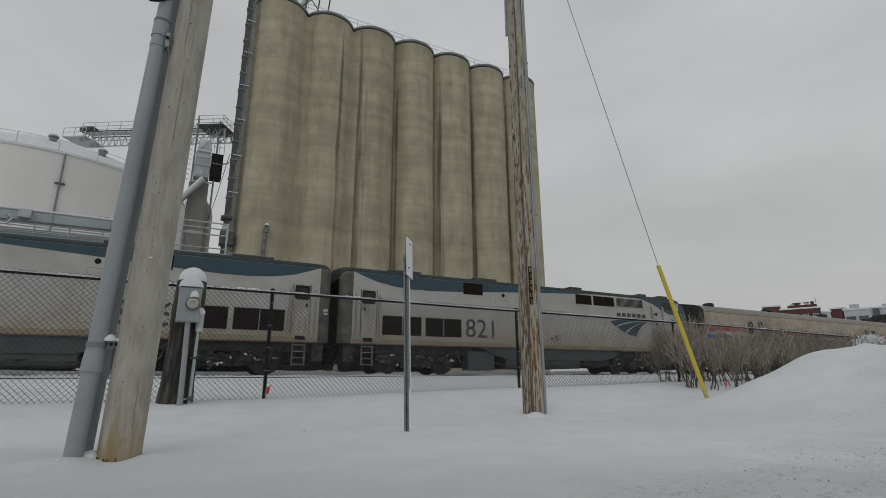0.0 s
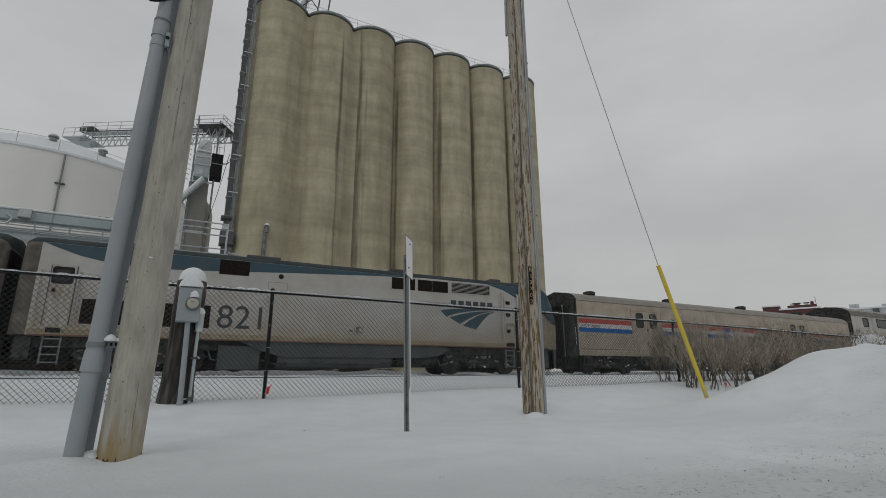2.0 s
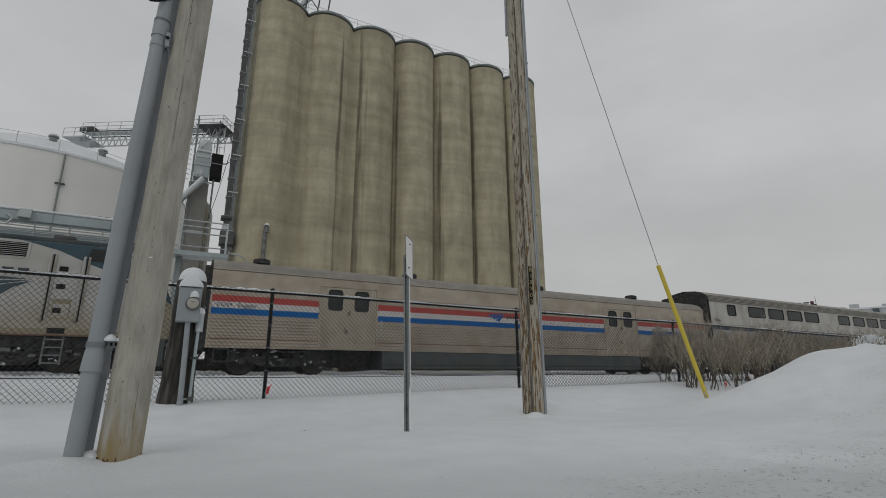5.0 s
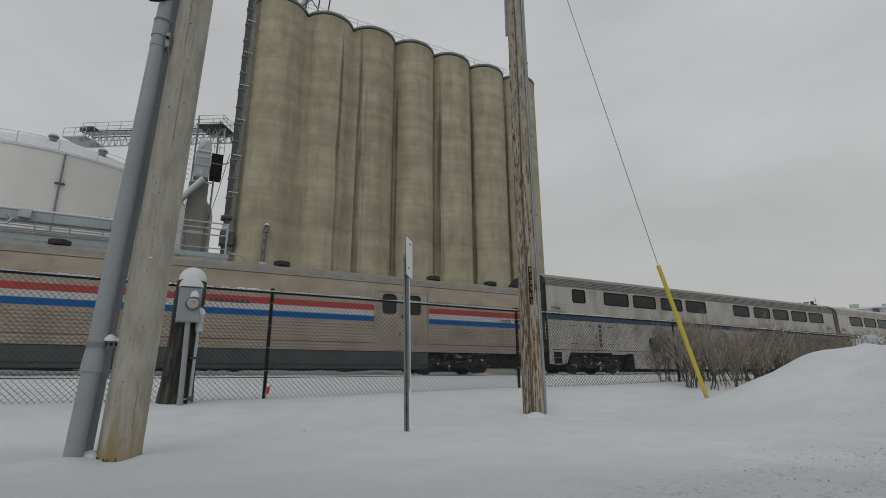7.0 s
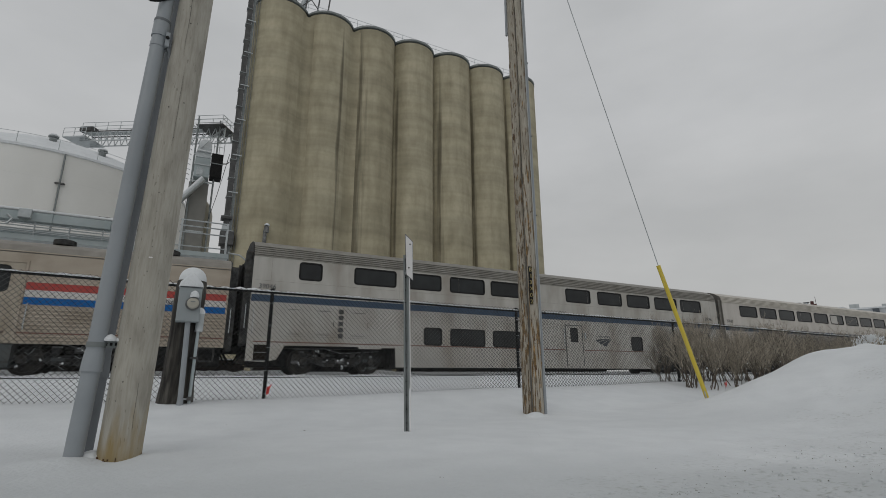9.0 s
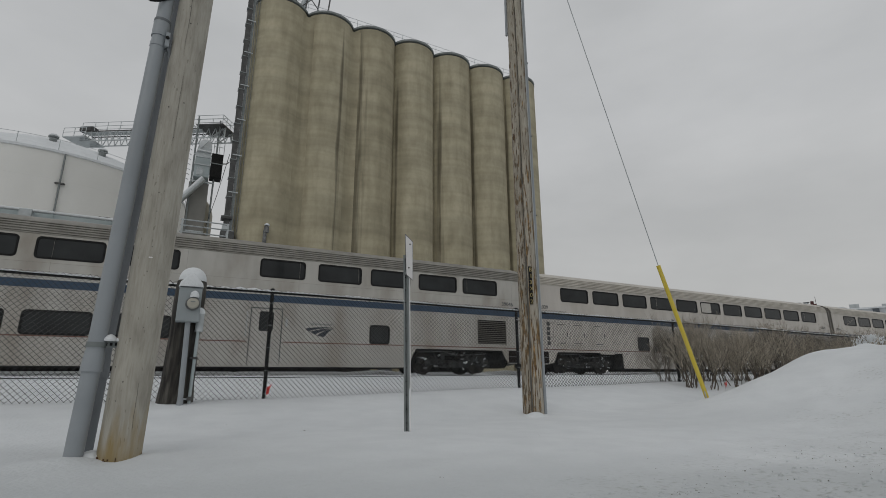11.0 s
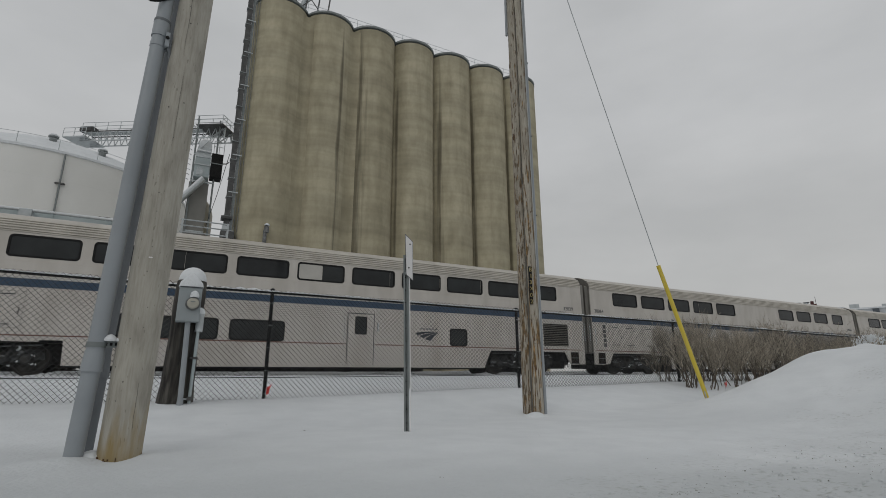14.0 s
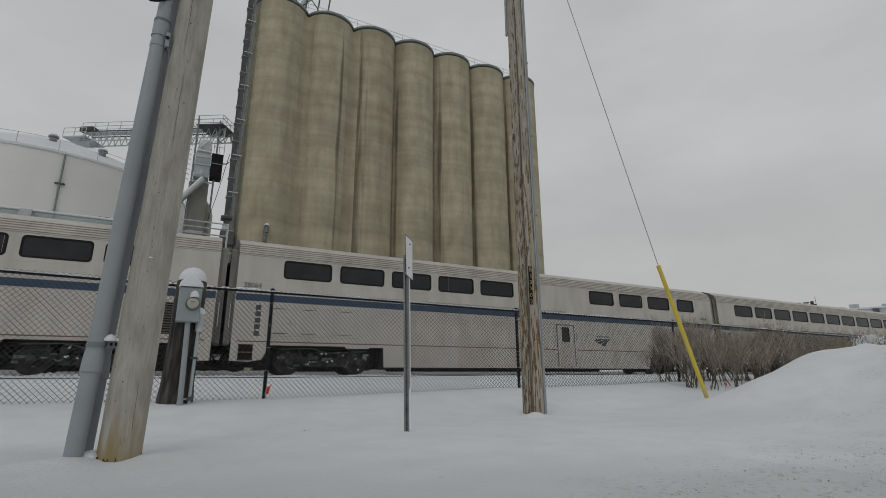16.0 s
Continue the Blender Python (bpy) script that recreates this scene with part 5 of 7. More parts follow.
    part("drip_rail", Shape().box(0, ln, -0.02, 0.0, 4.06, 4.085), roofing, car)
    if door:
        d = part("door", Shape().wall(rounded(door + 0.06, door + 0.98, 0.36, 2.2, 0.05), [rounded(door + 0.3, door + 0.77, 1.45, 2.12, 0.06)], -0.012, 0.0), skin, car)
        window_parts(d, door + 0.3, door + 0.77, 1.45, 2.12, 0.06)
        for a in (door + 0.0, door + 1.03):
            part("door_seal", Shape().box(a + 0.01, a + 0.035, -0.014, 0.0, 0.36, 2.25), SKIRT, d)
        part("handle", Shape().slab(door + 1.18, door + 1.24, -0.05, 0, 1.6, 1.9, 0.01), GALV, d)
        part("handrail", Shape().tube([(door - 0.1, 0, 2.1), (door - 0.1, -0.06, 2.05), (door - 0.1, -0.06, 1.3), (door - 0.1, 0, 1.25)], 0.014, 6), GALV, d)
        part("top_seal", Shape().box(door, door + 1.07, -0.014, 0.0, 2.215, 2.245), SKIRT, d)
    if louvre:
        lv = part("louvre", Shape().box(22.9, 24.35, 0.035, 0.05, 1.25, 2.25), RUBBER, car, "dark louvred grille")
        for k in range(12):
            z = 1.27 + k * 0.081
            part("slat", Shape().prism([(-0.016, z), (0.03, z + 0.03), (0.03, z + 0.046), (-0.016, z + 0.018)], 22.92, 24.33), SLATSTEEL, lv)
    # corner steps, access ladder, hatches
    for a, b in ((0.24, 0.70), (ln - 0.88, ln - 0.40)):
        st = part("step_well", Shape().box(a, b, -0.010, -0.004, 0.46, 0.99), GRILLE, car, "dark corner step opening")
        for z in (0.46, 0.72):
            part("step_tread", Shape().box(a + 0.02, b - 0.02, -0.030, -0.010, z, z + 0.025), TRUCKGREY, st)
        for x in (a - 0.02, b):
            part("step_side", Shape().box(x, x + 0.02, -0.022, 0.0, 0.44, 1.0), skin, st)
    part("grab_handle", Shape().tube([(0.13, 0, 2.2), (0.13, -0.06, 2.15), (0.13, -0.06, 1.4), (0.13, 0, 1.35)], 0.014, 6), GALV, car)
    part("grab_handle", Shape().tube([(ln - 0.13, 0, 2.2), (ln - 0.13, -0.06, 2.15), (ln - 0.13, -0.06, 1.4), (ln - 0.13, 0, 1.35)], 0.014, 6), GALV, car)
    lad = part("ladder_recess", Shape().slab(steps_x - 0.03, steps_x + 0.21, -0.006, 0.0, 1.22, 2.4, 0.002), skin, car)
    for k in range(5):
        part("foothold", Shape().box(steps_x, steps_x + 0.18, -0.009, -0.005, 1.28 + k * 0.22, 1.45 + k * 0.22), DARKSTEEL, lad)
    for a, b, c, d in ((1.05, 1.95, 1.3, 2.32), (2.05, 3.0, 1.3, 2.32), (3.4, 4.3, 1.3, 2.32)):
        part("hatch_gap", Shape().box(a - 0.010, b + 0.010, -0.0035, 0.0, c - 0.010, d + 0.010), DULLROOF, car)
        hb = part("hatch", Shape().slab(a, b, -0.014, 0.002, c, d, 0.006), skin, car)
        part("latch", Shape().box(a + 0.22, b - 0.22, -0.022, -0.012, d - 0.10, d - 0.07), DARKSTEEL, hb)
        part("latch", Shape().box(a + 0.22, b - 0.22, -0.022, -0.012, c + 0.07, c + 0.10), DARKSTEEL, hb)
        part("pull", Shape().box(b - 0.10, b - 0.075, -0.024, -0.012, c + 0.38, c + 0.58), RUBBER, hb)
    if number:
        lettering(number, 0.24, 0.22, 2.92, -0.004, INK, car)
        lettering(number, 0.24, ln - 1.15, 2.92, -0.004, INK, car)
    if emblem:
        swoosh(car, emblem - 0.28, 1.31, 0.44, -0.006, INK, 0.9)
        bars(car, emblem - 0.08, 1.73, 0.80, 0.06, 6, -0.005, TRUCKGREY)
    build_truck(car, 3.25, 2.55, 0.457, "car")
    build_truck(car, 21.95, 2.55, 0.457, "car")
    coupling(car, 0, -1), coupling(car, ln, 1)
    rnd = random.Random(int(x0 * 10))
    for xa, o in ((0.15, 1), (ln - 0.15, -1)):
        for k in range(5):
            xx, z = xa + o * rnd.uniform(0, 0.7), rnd.uniform(0.3, 0.8)
            part("cable", Shape().tube([(xx, 0.35, 0.95), (xx + 0.1 * o, 0.3, z), (xx - 0.35 * o, 0.35, z - 0.05), (xx - 0.5 * o, 0.5, 0.8)], 0.022, 6), RUBBER, car)
        part("end_sill", Shape().slab(min(xa, xa + 0.8 * o), max(xa, xa + 0.8 * o), 0.35, 2.7, 0.62, 1.0, 0.03), UNDER, car)
        part("snow_patch", Shape().slab(min(xa, xa + 0.5 * o), max(xa, xa + 0.5 * o), 0.36, 0.9, 1.0, 1.03, 0.01), SNOW, car)
    part("tread_hose", Shape().tube([(25.1, 0.6, 0.6), (25.35, 0.5, 0.3), (25.7, 0.5, 0.25), (25.95, 0.6, 0.5)], 0.03, 6), RUBBER, car)
    return car


GRID = [(1.64 + 2.043 * k, 1.64 + 2.043 * k + 1.68) for k in range(11)]


def build_superliners():
    superliner(51.8, "39046", [(1.6, 2.38)] + [(3.66, 5.33), (5.71, 7.34), (7.8, 9.46), (9.83, 11.5), (14.06, 15.57), (16.1, 17.7), (18.13, 19.73), (20.17, 21.87), (22.22, 23.9)],
               [(6.6, 7.36), (7.8, 9.42), (9.87, 11.5), (18.15, 18.9)], 13.85, "stainless double-deck sleeping car with a dark blue band", emblem=16.0, steps_x=3.1, skin=STAINLESS, roofing=DULLROOF)
    superliner(77.71, "32039", GRID, [(6.51, 7.29), (7.66, 9.38), (9.78, 11.5), (18.1, 18.86)], 13.75,
               "stainless double-deck sleeping car with one blanked window", emblem=16.8, blinds=(5,))
    superliner(103.6, "38064", [(1.55, 3.22), (3.6, 5.3), (5.68, 7.35), (7.75, 9.38), (9.79, 11.46), (16.04, 17.6), (18.08, 19.66), (20.14, 21.73), (22.44, 23.74)],
               [], 13.82, "stainless double-deck dining car with no lower windows", emblem=16.4, louvre=False)
    superliner(129.5, "", GRID, [(6.51, 7.29), (7.66, 9.38), (9.78, 11.5), (18.1, 18.86)], 13.75,
               "stainless double-deck coach with a dark blue band", emblem=16.8)


build_superliners()


def build_baggage_car():
    x0, ln, wid = 25.8, 25.3, 3.05
    car = thing("baggage_car", (x0, TRACK, 0), "tan stainless baggage car with red, white and blue stripes", "train car")
    ROLLING.append((car, x0))
    d1, d2 = (3.68, 5.80), (17.68, 19.86)
    roof = [(0.0, 3.44), (0.012, 3.47), (0.0, 3.50), (0.04, 3.58), (0.14, 3.70), (0.30, 3.80), (0.60, 3.90), (1.525, 4.07)]
    out = [(0, 0.86), (0, 3.44), (ln, 3.44), (ln, 0.86)]
    holes = []
    for a, b in (d1, d2):
        m = (a + b) / 2
        holes += [rounded(a + 0.25, m - 0.25, 2.28, 3.06, 0.14), rounded(m + 0.19, b - 0.30, 2.28, 3.06, 0.14)]
    body_shell(car, ln, wid, roof, out, holes, FLUTED, ROOFMETAL, 0.86, UNDER)
    part("skirt", Shape().slab(6.1, 19.9, 0.02, wid - 0.02, 0.20, 0.86, 0.03), SKIRT, car, "dark grey equipment skirt")
    part("skirt_edge", Shape().box(6.1, 19.9, 0.0, 0.02, 0.34, 0.37), UNDER, car)
    part("gutter", Shape().box(0, ln, -0.025, 0.0, 3.47, 3.50), FLUTED, car)
    spans = [(0.06, d1[0] - 0.08), (d1[1] + 0.08, d2[0] - 0.08), (d2[1] + 0.08, ln - 0.06)]
    for a, b in spans:
        part("red_stripe", Shape().box(a, b, -0.004, -0.0005, 2.38, 2.60), RED, car)
        part("white_stripe", Shape().box(a, b, -0.004, -0.0005, 2.17, 2.38), WHITESTRIPE, car)
        part("blue_stripe", Shape().box(a, b, -0.004, -0.0005, 1.96, 2.17), LIVERYBLUE, car)
        part("red_line", Shape().box(a, b, -0.006, -0.0005, 1.14, 1.175), DULLRED, car)
        for k in range(9):
            z = 0.93 + k * 0.108
            if 1.08 < z < 1.2:
                continue
            part("flute", Shape().slab(a, b, -0.026, 0.002, z, z + 0.055, 0.012), FLUTED, car)
    for a, b in (d1, d2):
        m = (a + b) / 2
        part("door_frame", Shape().wall([(a - 0.06, 0.9), (a - 0.06, 3.22), (b + 0.06, 3.22), (b + 0.06, 0.9)], [[(a, 0.92), (a, 3.15), (b, 3.15), (b, 0.92)]], -0.03, 0.0), FLUTED, car)
        for p0, p1 in ((a + 0.015, m - 0.01), (m + 0.01, b - 0.015)):
            h0, h1 = (a + 0.25, m - 0.25) if p0 < m - 0.5 else (m + 0.19, b - 0.30)
            dr = part("door_leaf", Shape().wall([(p0, 0.94), (p0, 3.13), (p1, 3.13), (p1, 0.94)], [rounded(h0, h1, 2.28, 3.06, 0.14)], -0.012, 0.0), OLIVEDOOR, car, "stained baggage door leaf")
            window_parts(dr, h0, h1, 2.28, 3.06, 0.14)
            part("handle", Shape().slab(m - 0.05, m + 0.03, -0.05, -0.012, 2.12, 2.26, 0.01) if p0 > m - 0.5 else Shape().slab(p1 - 0.12, p1 - 0.04, -0.04, -0.012, 1.45, 1.60, 0.01), OLIVERUST, dr)
            for q in (0.25, 0.55, 0.8):
                part("rust_spot", Shape().turned([(0.003, -0.006), (0.03, -0.005), (0.04, 0.0)], (p0 + q * (p1 - p0), -0.012, 1.12 + 0.06 * q), 8, "y"), OLIVERUST, dr)
        part("grab_rail", Shape().tube([(b + 0.2, 0, 2.0), (b + 0.2, -0.06, 1.95), (b + 0.2, -0.06, 1.3), (b + 0.2, 0, 1.25)], 0.016, 6), GALV, car)
    for x in (1.6, 7.5, 14.2, 20.5, 23.4):
        part("roof_vent", Shape().turned([(0.28, 0), (0.30, 0.02), (0.30, 0.16), (0.2, 0.20)], (x, 0.75, 3.90), 16), UNDER, car, smooth=40)
    swoosh(car, 10.9, 2.22, 0.36, -0.011, LIVERYBLUE)
    bars(car, 11.85, 2.36, 1.3, 0.11, 8, -0.007, INK)
    lettering("61039   Baggage", 0.19, 0.22, 2.215, -0.008, INK, car)
    lettering("Baggage   61039", 0.19, ln - 1.95, 2.215, -0.008, INK, car)
    for x, o in ((0.5, 1), (ln - 0.5, -1)):
        part("corner_step", Shape().wall([(x - 0.25, 0.4), (x - 0.25, 0.86), (x + 0.25, 0.86), (x + 0.25, 0.4)], [[(x - 0.2, 0.45), (x - 0.2, 0.8), (x + 0.2, 0.8), (x + 0.2, 0.45)]], 0.02, 0.07), UNDER, car)
    build_truck(car, 2.45, 2.5, 0.457, "car")
    for a, b in ((0.1, 1.2), (3.7, 6.0), (19.9, 20.1), (22.7, 25.3)):
        part("underfloor_gear", Shape().slab(a, b, 1.15, 1.9, 0.27, 0.95, 0.04), UNDER, car)
    build_truck(car, 21.4, 2.6, 0.457, "car")
    coupling(car, 0, -1), coupling(car, ln, 1)


build_baggage_car()


def build_locomotive(number, rear, o):
    """A streamlined diesel engine; o = 1: its nose points along +x from the rear."""
    ln, wid = 19.7, 3.05
    car = thing("locomotive", (rear, TRACK, 0), "silver diesel locomotive with a blue swept roof stripe", "locomotive", "locomotives of the train")
    ROLLING.append((car, rear))

    def X(x):
        return x * o

    def flip(s):
        s.v = [(x * o, y, z) for x, y, z in s.v]
        return s

    def put(name, s, m, parent=None, label="", smooth=None):
        return part(name, flip(s), m, parent or car, label, smooth)

    # cross sections: x, inset at the sides, roof height
    secs = [(-0.20, 0.34, 3.64), (-0.14, 0.16, 3.76), (-0.02, 0.05, 3.81), (0.26, 0.0, 3.82), (6.0, 0, 3.82), (12.0, 0, 3.82), (18.0, 0.0, 3.82), (18.7, 0.03, 3.82)]
    low, up = [], []
    for x, i, zt in secs:
        low.append([(x, i, 1.12), (x, i, zt), (x, wid - i, zt), (x, wid - i, 1.12)])
        up.append([(x, y, z) for y, z in ((i, zt), (i + 0.03, zt + 0.05), (i + 0.14, zt + 0.12), (i + 0.45, zt + 0.25), (wid / 2, zt + 0.36), (wid - i - 0.45, zt + 0.25),
                                          (wid - i - 0.14, zt + 0.12), (wid - i - 0.03, zt + 0.05), (wid - i, zt))])
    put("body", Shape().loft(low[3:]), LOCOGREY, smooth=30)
    put("rear_corner", Shape().loft(low[:4]), SOOT, label="sooty rounded rear end", smooth=50)
    put("roof", Shape().loft(up), LOCOROOF, label="dark blue-grey roof", smooth=30)
    # nose: windshield slope and tapering snout
    prof = [(18.7, 0.03, 3.82), (19.05, 0.05, 3.60), (19.38, 0.12, 3.00), (19.58, 0.22, 2.55), (19.72, 0.34, 2.2), (19.78, 0.42, 1.6), (19.76, 0.45, 1.12)]
    rings = []
    for x, i, z in prof:
        rings.append((x, i, z))
    nose = Shape()
    left = [(x, i, z) for x, i, z in rings]
    right = [(x, wid - i, z) for x, i, z in rings]
    base_l, base_r = (18.7, 0.03, 1.12), (18.7, wid - 0.03, 1.12)
    n = len(rings)
    nose.add(left + right + [base_l, base_r], [(k, k + 1, n + k + 1, n + k) for k in range(n - 1)] +
             [(2 * n, *range(0, n))] + [(2 * n + 1, *range(n, 2 * n))] + [(2 * n, n - 1, 2 * n - 1, 2 * n + 1)])
    put("nose", nose, LOCONOSE, label="dusty tapered nose, its turned-away sides painted darker")
    put("brow", Shape().loft([[(18.7, y, z) for y, z in ((0.03, 3.82), (0.17, 3.94), (0.48, 4.07), (wid / 2, 4.18), (wid - 0.48, 4.07), (wid - 0.17, 3.94), (wid - 0.03, 3.82))],
                              [(19.05, y, z) for y, z in ((0.05, 3.60), (0.2, 3.70), (0.5, 3.75), (wid / 2, 3.78), (wid - 0.5, 3.75), (wid - 0.2, 3.70), (wid - 0.05, 3.60))]]), LOCOROOF)
    # blue swoops on the side
    swo = [(0.30, 3.815), (0.55, 3.72), (1.2, 3.50), (1.9, 3.37), (2.7, 3.31), (3.6, 3.31), (4.6, 3.36), (5.8, 3.43), (7.2, 3.53), (8.8, 3.62), (10.5, 3.72), (12.6, 3.815)]
    nosecap = [(15.7, 3.815), (16.6, 3.60), (17.4, 3.26), (18.2, 2.98), (18.7, 2.78), (18.7, 3.815)]
    for y0, y1 in ((-0.004, 0.0), (wid, wid + 0.004)):
        put("blue_swoop", Shape().plate(swo, y0, y1), BLUE)
        put("blue_nose_panel", Shape().plate(nosecap, y0 + (0.0), y1), BLUE)
    put("blue_nose_side", Shape().add([(18.7, 0.026, 2.78), (18.7, 0.026, 3.81), (19.05, 0.046, 3.59), (19.38, 0.116, 2.99), (19.58, 0.216, 2.54), (19.70, 0.32, 2.22), (19.15, 0.085, 2.52)],
                                      [(0, 1, 2, 3, 4, 5, 6)]), BLUE)
    put("windshield", Shape().add([(19.07, 0.45, 3.60), (19.07, wid - 0.45, 3.60), (19.40, wid - 0.45, 3.02), (19.40, 0.45, 3.02)], [(0, 1, 2, 3)]), DARKGLASS)
    # lower grime strip, red line, skirt
    put("sill_panel", Shape().slab(0.3, 18.9, -0.012, wid + 0.012, 1.10, 1.30, 0.01), LOCOGRIME, label="road-grimed lower panel")
    put("red_line", Shape().box(0.3, 18.9, -0.018, -0.012, 1.10, 1.135), DULLRED)
    put("skirt", Shape().plate([(5.9, 1.10), (13.5, 1.10), (13.9, 0.98), (13.4, 0.72), (12.7, 0.62), (7.3, 0.60), (6.6, 0.80)], 0.06, 0.16), SKIRT, label="dark blue-grey skirt")
    put("skirt", Shape().plate([(5.9, 1.10), (13.5, 1.10), (13.9, 0.98), (13.4, 0.72), (12.7, 0.62), (7.3, 0.60), (6.6, 0.80)], wid - 0.16, wid - 0.06), SKIRT)
    put("pilot", Shape().plate([(18.55, 1.11), (19.66, 1.11), (19.62, 0.28), (18.75, 0.26)], 0.35, wid - 0.35), SKIRT, label="dark nose pilot")
    put("underframe", Shape().slab(0.2, 18.6, 0.3, wid - 0.3, 0.78, 1.11, 0.03), UNDER)
    put("fuel_tank", Shape().prism([(0.25, 0.25), (0.12, 0.4), (0.12, 0.8), (2.93, 0.8), (2.93, 0.4), (2.8, 0.25)], 7.2, 11.4), SKIRT)
    put("battery_box", Shape().slab(5.3, 6.6, 0.12, 0.6, 0.16, 0.95, 0.03), SKIRT)
    put("air_tank", Shape().tube([(11.7, 0.4, 0.55), (13.4, 0.4, 0.55)], 0.18, 12), UNDER, smooth=40)
    for k in range(5):
        put("pipe", Shape().tube([(6.6 + k * 1.3, 0.2, 0.5), (7.3 + k * 1.3, 0.1, 0.30 + 0.1 * (k % 2)), (7.8 + k * 1.3, 0.2, 0.55)], 0.03, 6), UNDER)
    # intake windows low at the rear, roof intakes and louvres
    for a, b in ((1.45, 3.11), (3.28, 4.94)):
        w = put("intake", Shape().wall([(a - 0.05, 1.42), (a - 0.05, 2.26), (b + 0.05, 2.26), (b + 0.05, 1.42)], [[(a, 1.47), (a, 2.21), (b, 2.21), (b, 1.47)]], -0.03, 0.0), LOCOGREY, label="dark air intake in a pale frame")
        put("mesh", Shape().box(a, b, -0.012, -0.002, 1.47, 2.21), GRILLE, w)
        put("divider", Shape().box((a + b) / 2 - 0.010, (a + b) / 2 + 0.010, -0.03, -0.012, 1.47, 2.21), LOCODOOR, w)
    put("roof_intake", Shape().slab(5.07, 6.02, -0.014, 0.0, 3.30, 3.80, 0.005), GRILLE)
    for a, b in ((11.30, 12.30), (12.43, 13.06), (13.08, 13.80)):
        put("upper_intake", Shape().slab(a, b, -0.012, 0.0, 3.28, 3.74, 0.005), GRILLE)
    lv = put("side_louvre", Shape().wall([(13.90, 3.27), (13.90, 3.77), (15.92, 3.77), (15.92, 3.27)], [[(13.97, 3.31), (13.97, 3.74), (15.86, 3.74), (15.86, 3.31)]], -0.02, 0.0), LOCOGREY)
    for k in range(8):
        z = 3.30 + k * 0.055
        put("slat", Shape().prism([(-0.03, z + 0.012), (-0.008, z + 0.024), (-0.008, z + 0.032), (-0.03, z + 0.020)], 13.97, 15.86), LOCOGREY, lv)
    put("louvre_backing", Shape().box(13.97, 15.86, -0.008, -0.001, 3.31, 3.74), RUBBER, lv)
    # engine-room door at the rear, with handrails and steps
    d = put("rear_door", Shape().wall(rounded(0.60, 1.20, 1.40, 3.16, 0.04), [rounded(0.64, 1.13, 2.63, 3.10, 0.07)], -0.02, 0.0), LOCODOOR, label="streaked engine-room door")
    put("pane", Shape().plate(rounded(0.69, 1.08, 2.68, 3.05, 0.05), -0.014, -0.002), DARKGLASS, d)
    put("window_seal", Shape().wall(rounded(0.62, 1.15, 2.61, 3.12, 0.07), [rounded(0.69, 1.08, 2.68, 3.05, 0.05)], -0.026, 0.0), RUBBER, d)
    for x0, x1 in ((0.575, 0.595), (1.205, 1.225)):
        put("seal", Shape().box(x0, x1, -0.016, 0.0, 1.40, 3.16), SKIRT, d)
    put("latch", Shape().slab(0.68, 0.76, -0.05, -0.02, 2.36, 2.46, 0.01), RUBBER, d)
    for x in (0.42, 1.34):
        put("handrail_recess", Shape().box(x - 0.055, x - 0.03, -0.010, 0.0, 1.35, 3.00), LOCOGRIME)
        put("handrail", Shape().tube([(x, 0, 2.98), (x, -0.08, 2.93), (x, -0.08, 1.40), (x, 0, 1.35)], 0.022, 6), LOCODOOR)
    for x0, z0, x1, z1 in ((6.68, 1.50, 6.695, 3.17), (7.325, 1.50, 7.34, 3.17), (6.68, 3.155, 7.34, 3.17), (6.68, 1.50, 7.34, 1.515)):
        put("access_panel_seam", Shape().box(x0, x1, -0.003, 0.0, z0, z1), LOCOGRIME)
    st = put("ladder", Shape().box(0.66, 0.70, 0.02, 0.10, 0.30, 1.12), TRUCKGREY)
    put("stile", Shape().box(1.08, 1.12, 0.02, 0.10, 0.30, 1.12), TRUCKGREY, st)
    for k in range(4):
        put("rung", Shape().box(0.70, 1.08, 0.0, 0.10, 0.34 + k * 0.22, 0.37 + k * 0.22), POSTSTEEL, st)
    put("step_hole", Shape().box(0.71, 1.06, -0.018, -0.010, 1.19, 1.33), RUBBER)
    # cab door group at the nose
    c = put("cab_door", Shape().slab(16.62, 17.20, -0.012, 0.0, 1.35, 3.25, 0.005), LOCOGREY)
    for x in (16.40, 17.22):
        # flat dark strip painted in as the grab bar's shadow
        put("handrail_recess", Shape().box(x + 0.09, x + 0.13, -0.010, 0.0, 1.50, 3.48), RUBBER)
        put("handrail", Shape().tube([(x + 0.05, 0, 3.46), (x + 0.05, -0.09, 3.42), (x + 0.05, -0.09, 1.56), (x + 0.05, 0, 1.52)], 0.035, 8), LOCOGREY)
        put("recess_edge", Shape().box(x + 0.13, x + 0.19, -0.022, -0.010, 1.50, 3.48), LOCODOOR)
    for z in (2.98, 2.45, 1.75):
        put("foothold", Shape().box(16.68, 16.90, -0.018, -0.012, z, z + 0.15), RUBBER, c)
    put("kick_plate", Shape().wall([(16.66, 1.56), (16.66, 2.16), (17.12, 2.16), (17.12, 1.56)], [[(16.70, 1.62), (16.70, 2.02), (17.08, 2.02), (17.08, 1.62)]], -0.02, -0.012), LOCOGRIME, c)
    put("cab_step_hole", Shape().box(16.66, 17.08, -0.018, -0.010, 1.16, 1.32), RUBBER)
    st = put("ladder", Shape().box(16.62, 16.66, 0.02, 0.10, 0.28, 1.12), TRUCKGREY)
    put("stile", Shape().box(17.06, 17.10, 0.02, 0.10, 0.28, 1.12), TRUCKGREY, st)
